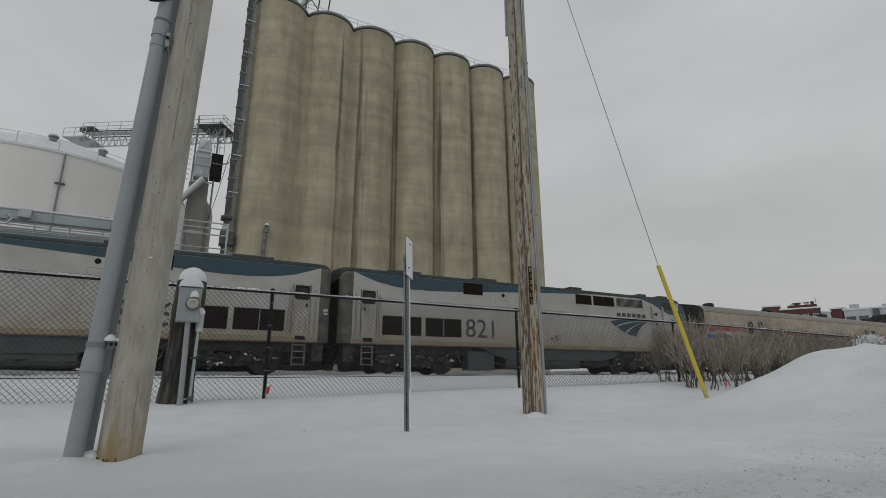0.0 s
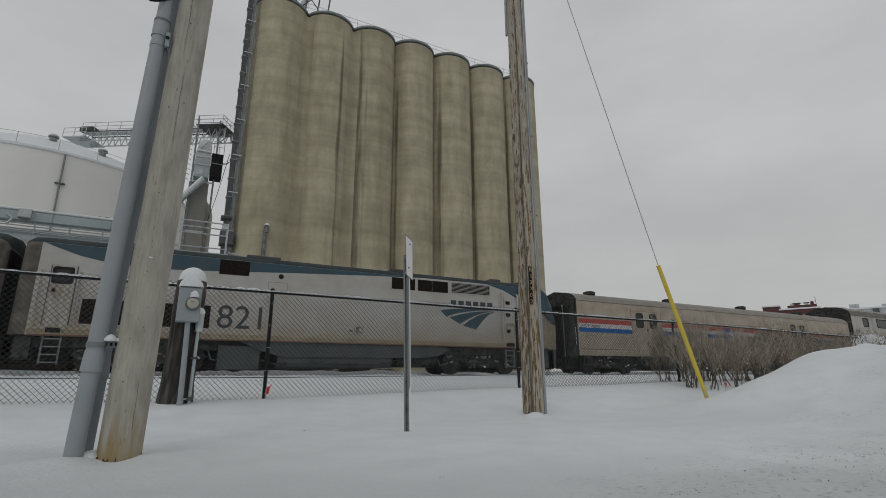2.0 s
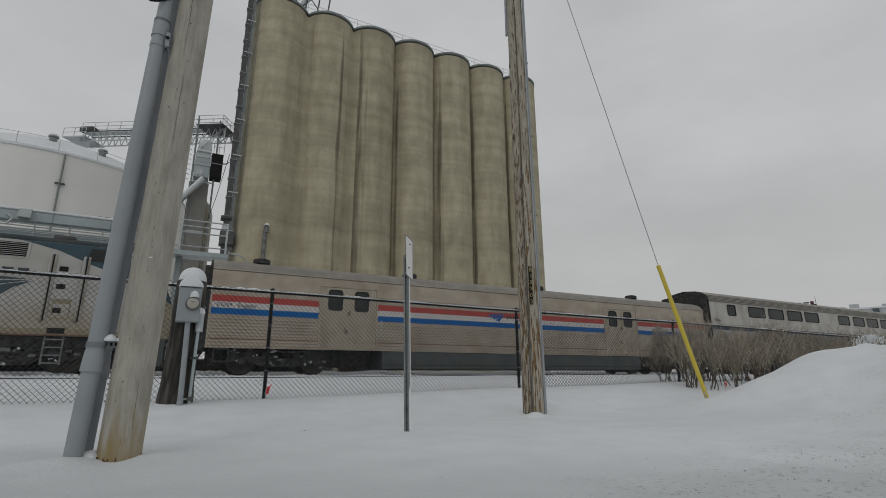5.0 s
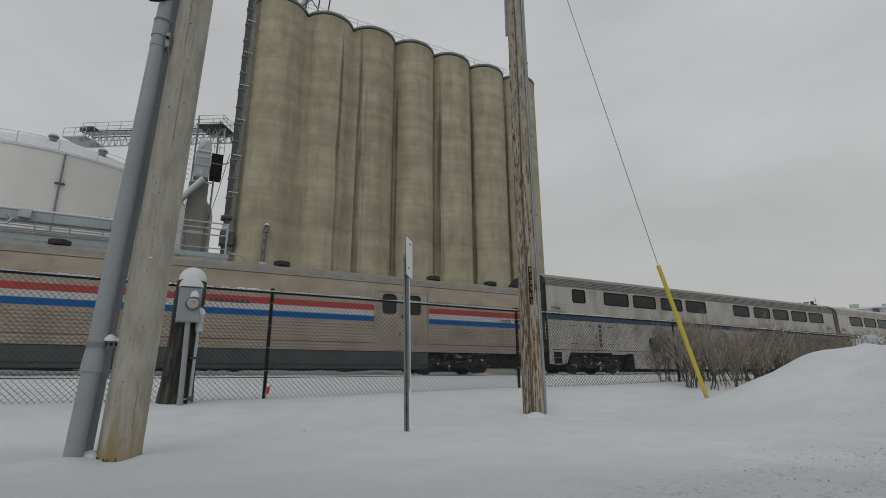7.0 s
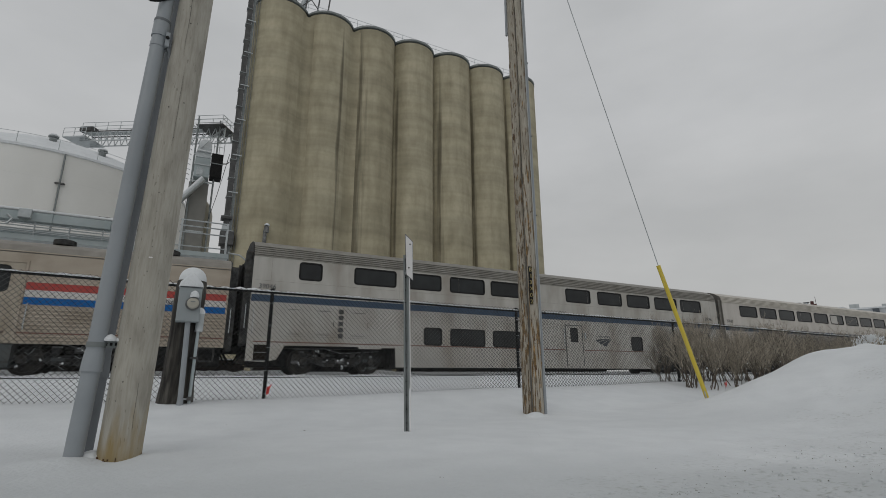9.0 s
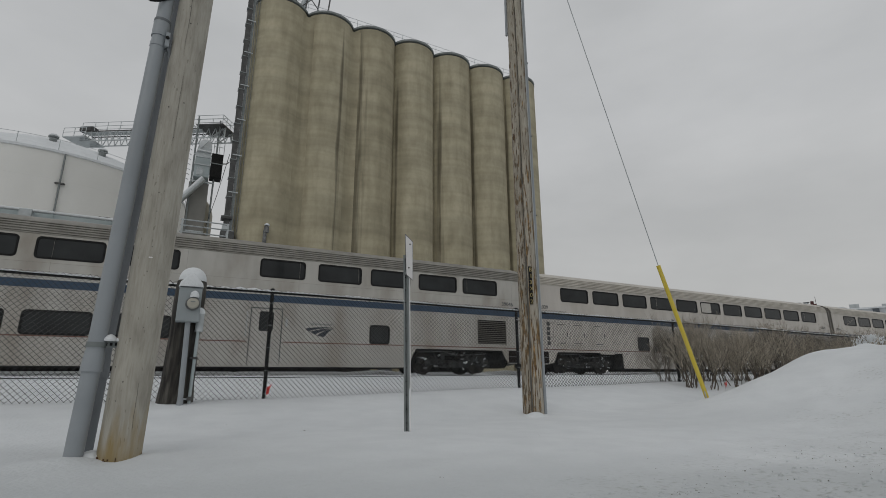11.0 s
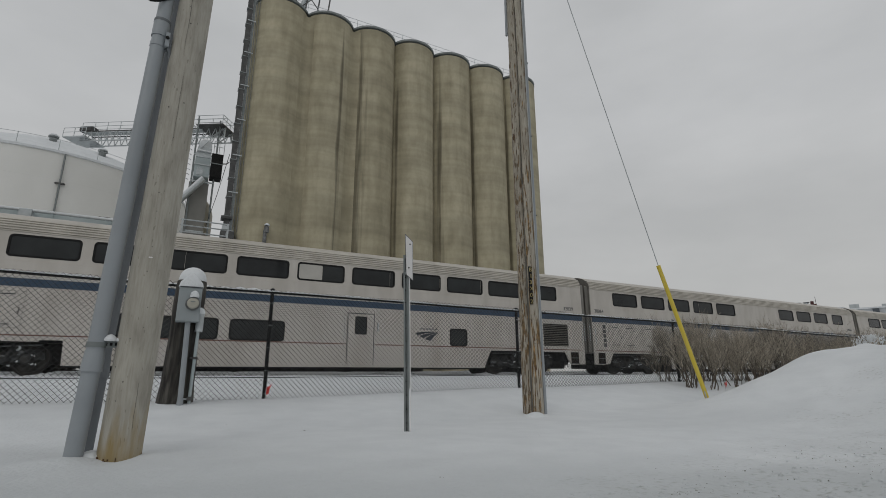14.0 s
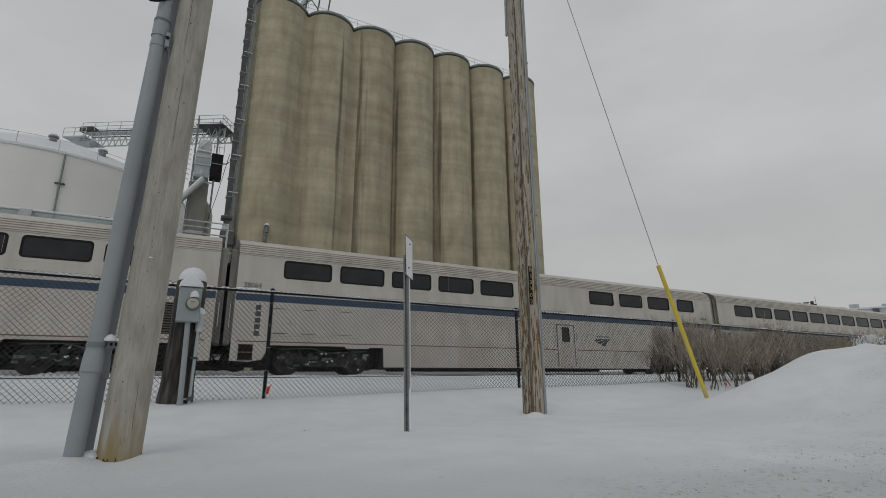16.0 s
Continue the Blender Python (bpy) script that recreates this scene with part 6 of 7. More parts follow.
    for k in range(4):
        put("rung", Shape().box(16.66, 17.06, 0.0, 0.10, 0.32 + k * 0.22, 0.35 + k * 0.22), POSTSTEEL, st)
    w = put("cab_window", Shape().plate([(17.26, 3.32), (17.32, 3.755), (18.46, 3.755), (18.62, 3.28)], -0.014, -0.002), BLUE)
    put("pane", Shape().plate([(17.32, 3.36), (17.38, 3.74), (18.34, 3.74), (18.42, 3.32)], -0.020, -0.013), DARKGLASS, w)
    put("mirror", Shape().slab(18.44, 18.58, -0.05, -0.014, 3.33, 3.74, 0.01), GALV, w)
    for x in (17.98, 18.14):
        put("lettering_bar", Shape().box(x, x + 0.12, -0.008, -0.002, 3.02, 3.10), WHITESTRIPE)
    put("fuel_filler", Shape().wall(rounded(9.85, 10.24, 1.43, 1.78, 0.03), [rounded(9.90, 10.19, 1.48, 1.73, 0.03)], -0.02, 0), LOCOGREY)
    put("fuel_recess", Shape().box(9.90, 10.19, -0.006, -0.002, 1.48, 1.73), TRUCKGREY)
    put("fuel_cap", Shape().turned([(0.01, -0.05), (0.075, -0.045), (0.085, 0.0)], (10.08, -0.006, 1.60), 12, "y"), LOCOGREY, smooth=40)
    put("fuel_plate", Shape().box(9.66, 9.78, -0.006, 0.0, 1.54, 1.60), RUBBER)
    put("marker_lamp", Shape().turned([(0.02, -0.03), (0.07, -0.025), (0.09, 0.0)], (7.09, 0, 3.38), 12, "y"), RUBBER, smooth=40)
    for a, b, h in ((1.9, 3.3, 0.10), (5.95, 7.1, 0.11), (11.5, 12.2, 0.13), (16.3, 16.8, 0.12), (17.9, 18.5, 0.12)):
        put("roof_hatch", Shape().slab(a, b, 0.5, 1.4, 4.06, 4.08 + h, 0.03), DARKSTEEL)
    put("rear_gangway", Shape().slab(-0.36, -0.16, 0.95, 2.1, 1.2, 3.3, 0.08), RUBBER)
    put("rear_plate", Shape().slab(-0.22, -0.20, 0.34, wid - 0.34, 1.12, 3.58, 0.01), RUBBER)
    # emblem and the running number
    for y in (-0.008,):
        sx = 13.44 if o > 0 else -15.95
        swoosh(car, sx, 1.85, 1.11, y, BLUE, 0.88)
        bars(car, sx + 0.50, 2.82, 2.15, 0.18, 6, y, INK)
    tx = 5.12 if o > 0 else -6.47
    lettering(number, 1.10, tx, 1.50, -0.006, INK, car)
    for a, b, z0 in ((0.3, 1.6, 0.35), (4.6, 7.3, 0.28), (11.3, 14.2, 0.30), (17.1, 18.6, 0.35)):
        put("underfloor_gear", Shape().slab(a, b, 1.1, 1.95, z0, 0.95, 0.04), UNDER)
    put("buffer_beam", Shape().slab(0.02, 0.4, 0.15, 2.9, 0.45, 1.15, 0.04), UNDER)
    put("pilot", Shape().slab(19.2, 19.5, 0.35, 2.7, 0.22, 1.1, 0.05), UNDER)
    put("drawbar_gear", Shape().slab(-0.45, 0.1, 1.2, 1.85, 0.4, 1.05, 0.05), UNDER)
    if o < 0:
        put("lettering_bar", Shape().box(-0.06, 0.10, 0.0, 0.06, 2.22, 2.32), WHITESTRIPE)
        put("lettering_bar", Shape().box(-0.06, 0.10, 0.0, 0.06, 2.12, 2.18), WHITESTRIPE)
    for k, x in enumerate((5.0, 5.5, 6.1, 12.3, 12.9, 13.5)):
        put("air_pipe", Shape().tube([(x, 0.5, 0.85), (x + 0.12, 0.42, 0.5 - 0.03 * k), (x + 0.5, 0.42, 0.45), (x + 0.6, 0.55, 0.8)], 0.025, 6), TRUCKGREY)
    build_truck(car, X(3.15), 2.5, 0.508, "loco")
    build_truck(car, X(15.7), 2.75, 0.508, "loco")
    coupling(car, X(0), -o), coupling(car, X(ln), o)


build_locomotive("821", 5.0, 1)
build_locomotive("816", 4.27, -1)


# ---- by the street: poles, meter post, sign, fence, shrubs ----
def build_tan_pole():
    t = thing("utility_pole", (-0.31, 4.35, -0.75), "weathered tan wooden utility pole standing in snow", "utility pole", "utility poles")
    rings = []
    for k in range(30):
        z = k * 0.35
        r = 0.138 - 0.0016 * k * 0.35
        cx = 0.018 * z
        rings.append([(cx + r * (1 + 0.02 * noise.noise((3 * math.cos(a), 3 * math.sin(a), z * 0.5))) * math.cos(a),
                       r * (1 + 0.02 * noise.noise((3 * math.cos(a), 3 * math.sin(a), z * 0.5))) * math.sin(a), z) for a in [2 * math.pi * j / 28 for j in range(28)]])
    part("shaft", Shape().loft(rings), POLEWOOD, t, smooth=60)
    part("tag", Shape().box(0.01, 0.035, -0.139, -0.134, 1.523, 1.532), SIGNWHITE, t, "small pale metal tag")
    rb = random.Random(14)
    for _ in range(22):
        a, w = rb.uniform(-2.9, -0.2), rb.uniform(0.002, 0.006)
        c, s, z, hh = math.cos(a), math.sin(a), 0.066 + rb.uniform(-0.02, 0.03) + 0.02 * abs(math.cos(a)), rb.uniform(0.006, 0.03)
        part("bark_crumb", Shape().loft([[((0.137 + d) * c - k * w * s, (0.137 + d) * s + k * w * c, zz) for k, d in ((-1, -0.003), (-0.8, 0.006), (0.8, 0.006), (1, -0.003))]
                                         for zz in (z, z + hh)]), BARKDARK, t)
    # drying cracks and knots
    rc = random.Random(8)
    for a0, z0, z1, w in ((-1.70, 3.3, 4.35, 0.0018), (-1.52, 2.45, 3.15, 0.0012), (-1.12, 0.30, 0.62, 0.0009)):
        ring, a, k = [], a0, 14
        for j in range(k + 1):
            z = z0 + (z1 - z0) * j / k
            a += rc.uniform(-0.018, 0.018)
            r, ww = 0.1395 - 0.0016 * z, w * (0.15 + math.sin(math.pi * j / k)) * rc.uniform(0.6, 1.2)
            ring.append([(0.018 * z + (r + d) * math.cos(a) - q * ww * math.sin(a), (r + d) * math.sin(a) + q * ww * math.cos(a), z) for q, d in ((-1, -0.004), (-0.8, 0.0012), (0.8, 0.0012), (1, -0.004))])
        part("crack", Shape().loft(ring), OLDPOLEGREY, t)
    for a, z, q in ((-1.62, 3.62, 0.008), (-1.25, 2.86, 0.006), (-2.05, 2.80, 0.006), (-1.75, 2.05, 0.005), (-1.35, 1.15, 0.004), (-1.9, 0.62, 0.005)):
        r = 0.1375 - 0.0016 * z
        knot = Shape().turned([(0.001, -0.005), (q * 0.6, -0.004), (q, 0.0), (q, 0.006)], (0, 0, 0), 10, "y")
        k = part("knot", knot, OLDPOLEGREY, t)
        k.location, k.rotation_euler = (0.018 * z + r * math.cos(a), r * math.sin(a), z), (0, 0, a + math.pi / 2)
    rnd = random.Random(2)
    for _ in range(16):
        a, z = rnd.uniform(-2.6, -0.5), rnd.uniform(0.4, 4.2)
        r = 0.137 - 0.0016 * z
        x, y = 0.018 * z + r * math.cos(a), r * math.sin(a)
        part("nail", Shape().turned([(0.001, -0.003), (0.0038, -0.002), (0.0038, 0.004)], (x, y, z), 6, "y"), DARKSTEEL, t)


build_tan_pole()


def build_conduits():
    t = thing("conduit_riser", (-0.572, 4.32, -0.74), "grey plastic conduit riser strapped to the pole", "conduit")
    lean = 0.029

    def at(z, dy=0.0):
        return (lean * z, dy + 0.002 * z, z)
    part("lower_pipe", Shape().tube([(-0.004, -0.005, -0.03), at(0.78)], 0.058, 24), PVC, t, smooth=40)
    part("upper_pipe", Shape().tube([at(0.74), at(6.0)], 0.057, 24), PVC, t, smooth=40)
    part("bell", Shape().tube([at(0.68), at(0.75), at(0.79), at(0.83)], 0.069, 24, 0.061), PVC, t, smooth=40)
    part("coupling", Shape().tube([at(3.46), at(3.62)], 0.064, 24), PVC, t, smooth=40)
    part("coupling_rim", Shape().tube([at(3.60), at(3.625)], 0.066, 24), PVCDARK, t, smooth=40)
    s = part("strap", Shape().tube([at(0.85), at(0.885)], 0.0635, 20), POSTSTEEL, t, smooth=40)
    part("bracket", Shape().box(0.06, 0.235, -0.01, 0.03, 0.85, 0.895), POSTSTEEL, s)
    for k in range(5):
        part("slot", Shape().box(0.075 + k * 0.031, 0.092 + k * 0.031, -0.013, -0.0105, 0.862, 0.882), RUBBER, s)
    part("snow_lump", Shape().turned([(0.044, 0.893), (0.047, 0.903), (0.040, 0.918), (0.024, 0.934), (0.006, 0.944)], (0.105, -0.01, 0), 11), SNOW, s, "lump of snow", smooth=60)
    part("snow_lump", Shape().turned([(0.036, 0.893), (0.038, 0.903), (0.028, 0.915), (0.004, 0.925)], (0.165, 0.0, 0), 9), SNOW, s, smooth=60)
    s = part("strap", Shape().tube([at(3.36), at(3.40)], 0.061, 20), PVC, t, smooth=40)
    part("bracket", Shape().slab(0.145, 0.215, -0.015, 0.045, 3.36, 3.42, 0.008), PVC, s)
    part("bracket_plate", Shape().slab(0.150, 0.182, -0.055, -0.015, 3.36, 3.50, 0.006), PVC, s)
    part("bracket_bolt", Shape().turned([(0.002, -0.012), (0.014, -0.010), (0.014, 0.006)], (0.166, -0.058, 3.44), 8, "y"), RUBBER, s)
    part("bracket_leg", Shape().tube([(0.175, -0.03, 3.38), (0.205, -0.01, 3.28), (0.225, 0.02, 3.16)], 0.018, 6), PVCDARK, s)
    part("bracket_arm", Shape().tube([(0.17, -0.03, 3.40), (0.215, 0.0, 3.2), (0.22, 0.03, 3.06)], 0.012, 6), POSTSTEEL, s)
    part("cable", Shape().tube([(-0.30, -0.03, 4.02), (-0.09, -0.04, 3.83), (-0.045, -0.05, 3.775), (0.0, -0.06, 3.755), (0.05, -0.065, 3.765), (0.13, -0.05, 3.83), (0.19, -0.04, 3.90)], 0.011, 8), RUBBER, t, smooth=40)
    # rear riser: the shade between the pipes is put into its colour
    t = thing("conduit_riser", (-0.582, 4.85, -0.80), "conduit riser standing behind the pale one, its shade painted dark grey", "conduit")
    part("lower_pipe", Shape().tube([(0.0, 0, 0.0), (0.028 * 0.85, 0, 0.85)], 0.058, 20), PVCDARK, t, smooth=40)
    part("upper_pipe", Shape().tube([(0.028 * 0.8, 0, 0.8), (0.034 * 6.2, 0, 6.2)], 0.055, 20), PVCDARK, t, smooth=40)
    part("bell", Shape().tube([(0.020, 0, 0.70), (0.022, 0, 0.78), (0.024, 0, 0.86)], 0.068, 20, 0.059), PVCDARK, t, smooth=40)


build_conduits()


def build_snow_heap():
    """Snow drifted up between the riser and the pole."""
    t = thing("snow_heap", (-0.475, 4.37, -0.68), "small heap of snow drifted between conduit and pole", "snow")
    rings = []
    for r, z in ((0.12, 0.0), (0.10, 0.04), (0.075, 0.065), (0.04, 0.085), (0.012, 0.09)):
        rings.append([(r * 0.85 * math.cos(a) * (1 + 0.3 * noise.noise((2 * math.cos(a), 2 * math.sin(a), z * 9))),
                       r * math.sin(a) * (1 + 0.3 * noise.noise((2 * math.cos(a), 2 * math.sin(a), z * 9 + 4))), z) for a in [2 * math.pi * j / 14 for j in range(14)]])
    part("heap", Shape().loft(rings), SNOW, t, smooth=70)


build_snow_heap()


def build_old_pole():
    t = thing("utility_pole", (4.645, 6.05, -0.80), "old split wooden utility pole with peeling grey bark", "utility pole", "utility poles")
    rings, split, n = [], [], 72
    for k in range(100):
        z = k * 0.1
        r = 0.154 - 0.0035 * z
        mid = radians(218 + 14 * smooth(z / 5)) + 0.05 * math.sin(z * 1.3)
        half = 0.42 - 0.30 * smooth(z / 5.0)
        ring = []
        for j in range(n):
            a = 2 * math.pi * j / n
            c, s = math.cos(a), math.sin(a)
            f = 1 + 0.05 * noise.noise((2.5 * c, 2.5 * s, z * 0.35)) + 0.025 * noise.noise((7 * c, 7 * s, z * 1.4)) + 0.012 * noise.noise((16 * c, 16 * s, z * 4))
            gap = (a - mid + math.pi) % (2 * math.pi) - math.pi
            f -= 0.34 * smooth(1.35 * (1 - abs(gap) / half)) if abs(gap) < half else 0.0
            ring.append((r * f * c, r * f * s, z - (0.04 * c if k == 0 else 0.0)))
            if j < n and k < 99:
                # index 2: groove faces, with the groove's shade in their colour
                split.append(2 if abs(gap) < half * 0.34 else (1 if 0 < gap < 2.6 else 0))
        rings.append(ring)
    shaft = part("shaft", raw("shaft", Shape().loft(rings, caps=False), OLDPOLE), OLDPOLE, t)
    shaft.data.materials.append(OLDPOLECREAM)
    shaft.data.materials.append(OLDPOLEGREY)
    for f in shaft.data.polygons:
        f.material_index, f.use_smooth = split[f.index], True
    rings = [[((0.02 + 0.13 * f * (1 + 0.25 * noise.noise((3 * math.cos(a), 3 * math.sin(a), 2)))) * math.cos(a) - 0.085, f * 0.13 * math.sin(a) - 0.15, z) for a in [2 * math.pi * j / 18 for j in range(18)]]
             for f, z in ((1.7, 0.10), (1.25, 0.150), (0.8, 0.174), (0.4, 0.198), (0.05, 0.208))]
    part("foot_snow", Shape().loft(rings), SNOW, t, "small heap of snow at the foot", smooth=60)
    part("pole_top", Shape().turned([(0.11, 9.82), (0.11, 9.88), (0.02, 9.92)], n=24), OLDPOLEGREY, t)
    part("ground_wire_cover", Shape().tube([(0.150, -0.075, 0.0), (0.130, -0.075, 9.9)], 0.030, 10), PVC, t, "grey plastic riser on the pole", smooth=40)
    part("ground_wire", Shape().tube([(0.085, -0.142, 1.2), (0.07, -0.122, 9.9)], 0.007, 6), GALV, t)
    part("side_strip", Shape().tube([(-0.125, 0.09, 6.6), (-0.105, 0.08, 9.9)], 0.022, 8), PVC, t, smooth=40)
    for z in (3.2, 4.6, 6.0, 7.4, 8.8):
        part("staple", Shape().tube([(0.165 - 0.003 * z, -0.12, z), (0.19 - 0.003 * z, -0.085, z + 0.01), (0.17 - 0.003 * z, -0.04, z)], 0.008, 5), DARKSTEEL, t)
    # number tags nailed one under another, facing the street
    a = radians(250)
    c, s = math.cos(a), math.sin(a)
    for k, ch in enumerate("B13X02"):
        z, r = 2.235 - k * 0.098, 0.156
        tag = part("tag", Shape().box(-0.026, 0.026, -0.004, 0.006, 0.0, 0.096), RUBBER, t, "small black number tag" if k == 0 else "")
        tag.location, tag.rotation_euler = (r * c, r * s, z), (0, 0, a + math.pi / 2)
        lettering(ch, 0.086, -0.019 if ch != "1" else -0.012, 0.016, -0.0075, TAGYELLOW, tag, "character")
    rnd = random.Random(9)
    for _ in range(60):
        a, z = radians(rnd.uniform(150, 320)), rnd.uniform(0.3, 9.0)
        if abs(a - radians(224)) < 0.42:
            continue
        w, hh, r = rnd.uniform(0.005, 0.014), rnd.uniform(0.04, 0.20), 0.151 - 0.0035 * z
        c, s = math.cos(a), math.sin(a)
        ring = []
        for zz, ww, dr in ((z, 0.3, 0.0), (z + hh * 0.25, 1.0, 0.006), (z + hh * 0.7, 0.9, 0.008), (z + hh, 0.2, 0.012)):
            ring.append([((r + d) * c - k * w * ww * s, (r + d) * s + k * w * ww * c, zz) for k, d in ((-1, -0.006), (-1, dr), (1, dr), (1, -0.006))])
        part("bark_flake", Shape().loft(ring), OLDPOLE if rnd.random() < 0.7 else BARKDARK, t)


build_old_pole()


def build_sign():
    t = thing("street_sign", (2.165, 4.957, -0.72), "edge-on white sign on a grey steel U-channel post", "sign")
    u = [(-0.032, 0.0), (-0.032, 0.006), (-0.018, 0.008), (-0.012, 0.034), (0.012, 0.034), (0.018, 0.008), (0.032, 0.006), (0.032, 0.0), (0.014, 0.0), (0.009, 0.028), (-0.009, 0.028), (-0.014, 0.0)]
    ang = radians(-35)

    def turn(x, y):
        return (x * math.cos(ang) - y * math.sin(ang), x * math.sin(ang) + y * math.cos(ang))
    n = len(u)
    low = [(*turn(x, y), 0.0) for x, y in u]
    top = [(p[0] - 0.040, p[1], 1.95) for p in low]
    part("post", Shape().loft([low, top]), POSTSTEEL, t)
    for k in range(12):
        z = 0.15 + k * 0.14
        part("bolt_hole", Shape().turned([(0.001, -0.002), (0.006, -0.001), (0.006, 0.002)], (-0.055 * z / 1.95 + 0.006, 0.012, z), 6, "y"), RUBBER, t)
    sg = [(-0.105, 2.155), (0.018, 2.095), (0.026, 1.655), (-0.080, 1.700)]
    part("panel", Shape().add([(x, -0.115 + 0.55 * (x + 0.105), z) for x, z in sg] + [(x + 0.006, -0.109 + 0.55 * (x + 0.105), z) for x, z in sg],
                              [(0, 1, 2, 3), (7, 6, 5, 4), (0, 4, 5, 1), (1, 5, 6, 2), (2, 6, 7, 3), (3, 7, 4, 0)]), SIGNWHITE, t, "weathered white sign panel")
    for (xa, za), (xb, zb) in zip(sg, sg[1:] + sg[:1]):
        part("panel_edge", Shape().tube([(xa, -0.116 + 0.55 * (xa + 0.105), za), (xb, -0.116 + 0.55 * (xb + 0.105), zb)], 0.0035, 5), TRUCKGREY, t)
    for q in (0.16, 0.84):
        x, z = -0.045 + 0.02 * q, 1.72 + 0.40 * q
        part("bolt", Shape().turned([(0.001, -0.008), (0.008, -0.007), (0.009, 0.002)], (x, -0.118 + 0.55 * (x + 0.105), z), 8, "y"), DARKSTEEL, t)
    part("spacer", Shape().box(-0.055, -0.02, -0.06, 0.02, 1.72, 1.76), POSTSTEEL, t)
    part("spacer", Shape().box(-0.060, -0.03, -0.062, 0.02, 1.90, 1.94), POSTSTEEL, t)
    # pale strip stands in for the highlight on the steel edge
    part("post_edge", Shape().tube([(0.032, -0.018, 0.0), (-0.008, -0.018, 1.95)], 0.005, 5), SIGNWHITE, t, "bright strip painted as the highlight on the post's edge")
    part("post_snow", Shape().tube([(0.026, -0.012, 0.02), (0.015, -0.012, 0.5)], 0.008, 6), SNOW, t)


build_sign()


def build_meter_post():
    t = thing("meter_post", (0.03, 8.02, -0.55), "electric meter on a dark creosoted post capped with snow", "electric meter")
    rings = []
    for k in range(27):
        z = k * 0.07
        r = 0.208 - 0.008 * z + 0.03 * max(0.0, 1 - z / 0.4)
        rings.append([(r * (1 + 0.09 * noise.noise((2 * math.cos(a), 2 * math.sin(a), z * 1.6)) + 0.05 * noise.noise((5 * math.cos(a), 5 * math.sin(a), z * 4))) * math.cos(a) - 0.04 + 0.02 * z, r * math.sin(a), z) for a in [2 * math.pi * j / 20 for j in range(20)]])
    part("post", Shape().loft(rings), METERWOOD, t, smooth=50)
    part("snow_cap", Shape().turned([(0.165, 1.785), (0.182, 1.81), (0.184, 1.85), (0.176, 1.90), (0.155, 1.95), (0.125, 1.985), (0.085, 2.012), (0.045, 2.027), (0.01, 2.032)], n=28), SNOW, t, "rounded cap of snow", smooth=60)
    b = part("meter_box", Shape().slab(-0.155, 0.135, -0.36, -0.19, 1.20, 1.68, 0.015), METERGREY, t, "grey steel meter box")
    part("meter_ring", Shape().turned([(0.02, -0.052), (0.080, -0.05), (0.092, -0.035), (0.095, 0.0)], (0.035, -0.36, 1.45), 24, "y"), TRUCKGREY, b, smooth=40)
    part("meter_glass", Shape().turned([(0.01, -0.085), (0.066, -0.075), (0.078, -0.045)], (0.035, -0.36, 1.45), 20, "y"), BEIGE, b, smooth=40)
    part("dial_bar", Shape().box(0.005, 0.06, -0.451, -0.443, 1.463, 1.474), POSTSTEEL, b)
    part("box_snow", Shape().loft([[(-0.01 + k * (x + 0.01), y, 1.68 + 0.01 + k2 * (z - 1.68)) for x, z in ((-0.165, 1.68), (-0.15, 1.74), (-0.10, 1.80), (-0.04, 1.855), (-0.01, 1.87), (0.03, 1.85), (0.09, 1.79), (0.135, 1.73), (0.145, 1.68))] for y, k, k2 in ((-0.385, 0.85, 0.75), (-0.365, 1.0, 0.95), (-0.28, 1.02, 1.05), (-0.19, 0.95, 1.0))]), SNOW, b, "peaked snow on the meter box", smooth=60)
    part("ring_snow", Shape().turned([(0.055, 1.535), (0.058, 1.56), (0.045, 1.605), (0.015, 1.63)], (0.045, -0.385, 0), 10), SNOW, b, smooth=60)
    part("conduit", Shape().tube([(0.0, -0.27, 1.20), (0.01, -0.27, 0.9), (0.03, -0.28, 0.0)], 0.036, 12), PVC, t, smooth=40)
    part("conduit_foot", Shape().tube([(0.027, -0.285, 0.02), (0.027, -0.285, 0.16)], 0.05, 12, 0.04), PVC, t, smooth=40)
    part("strut", Shape().tube([(0.03, -0.26, 0.17), (0.135, -0.2, 0.17)], 0.012, 6), GALV, t)
    part("clamp", Shape().box(0.10, 0.18, -0.24, -0.17, 0.15, 0.20), DARKSTEEL, t)
    c = part("side_conduit", Shape().tube([(0.145, -0.2, 1.2), (0.135, -0.2, 0.05)], 0.022, 10), GALVPAINT, t, smooth=40)
    part("side_box", Shape().tube([(0.15, -0.2, 1.08), (0.153, -0.2, 1.14), (0.153, -0.2, 1.33)], 0.052, 12), GALV, c, smooth=40)
    part("box_snow", Shape().turned([(0.06, 1.33), (0.065, 1.36), (0.045, 1.40), (0.015, 1.42)], (0.145, -0.2, 0), 10), SNOW, c, smooth=60)
    part("clip", Shape().box(0.08, 0.18, -0.23, -0.16, 0.70, 0.73), DARKSTEEL, c)


build_meter_post()


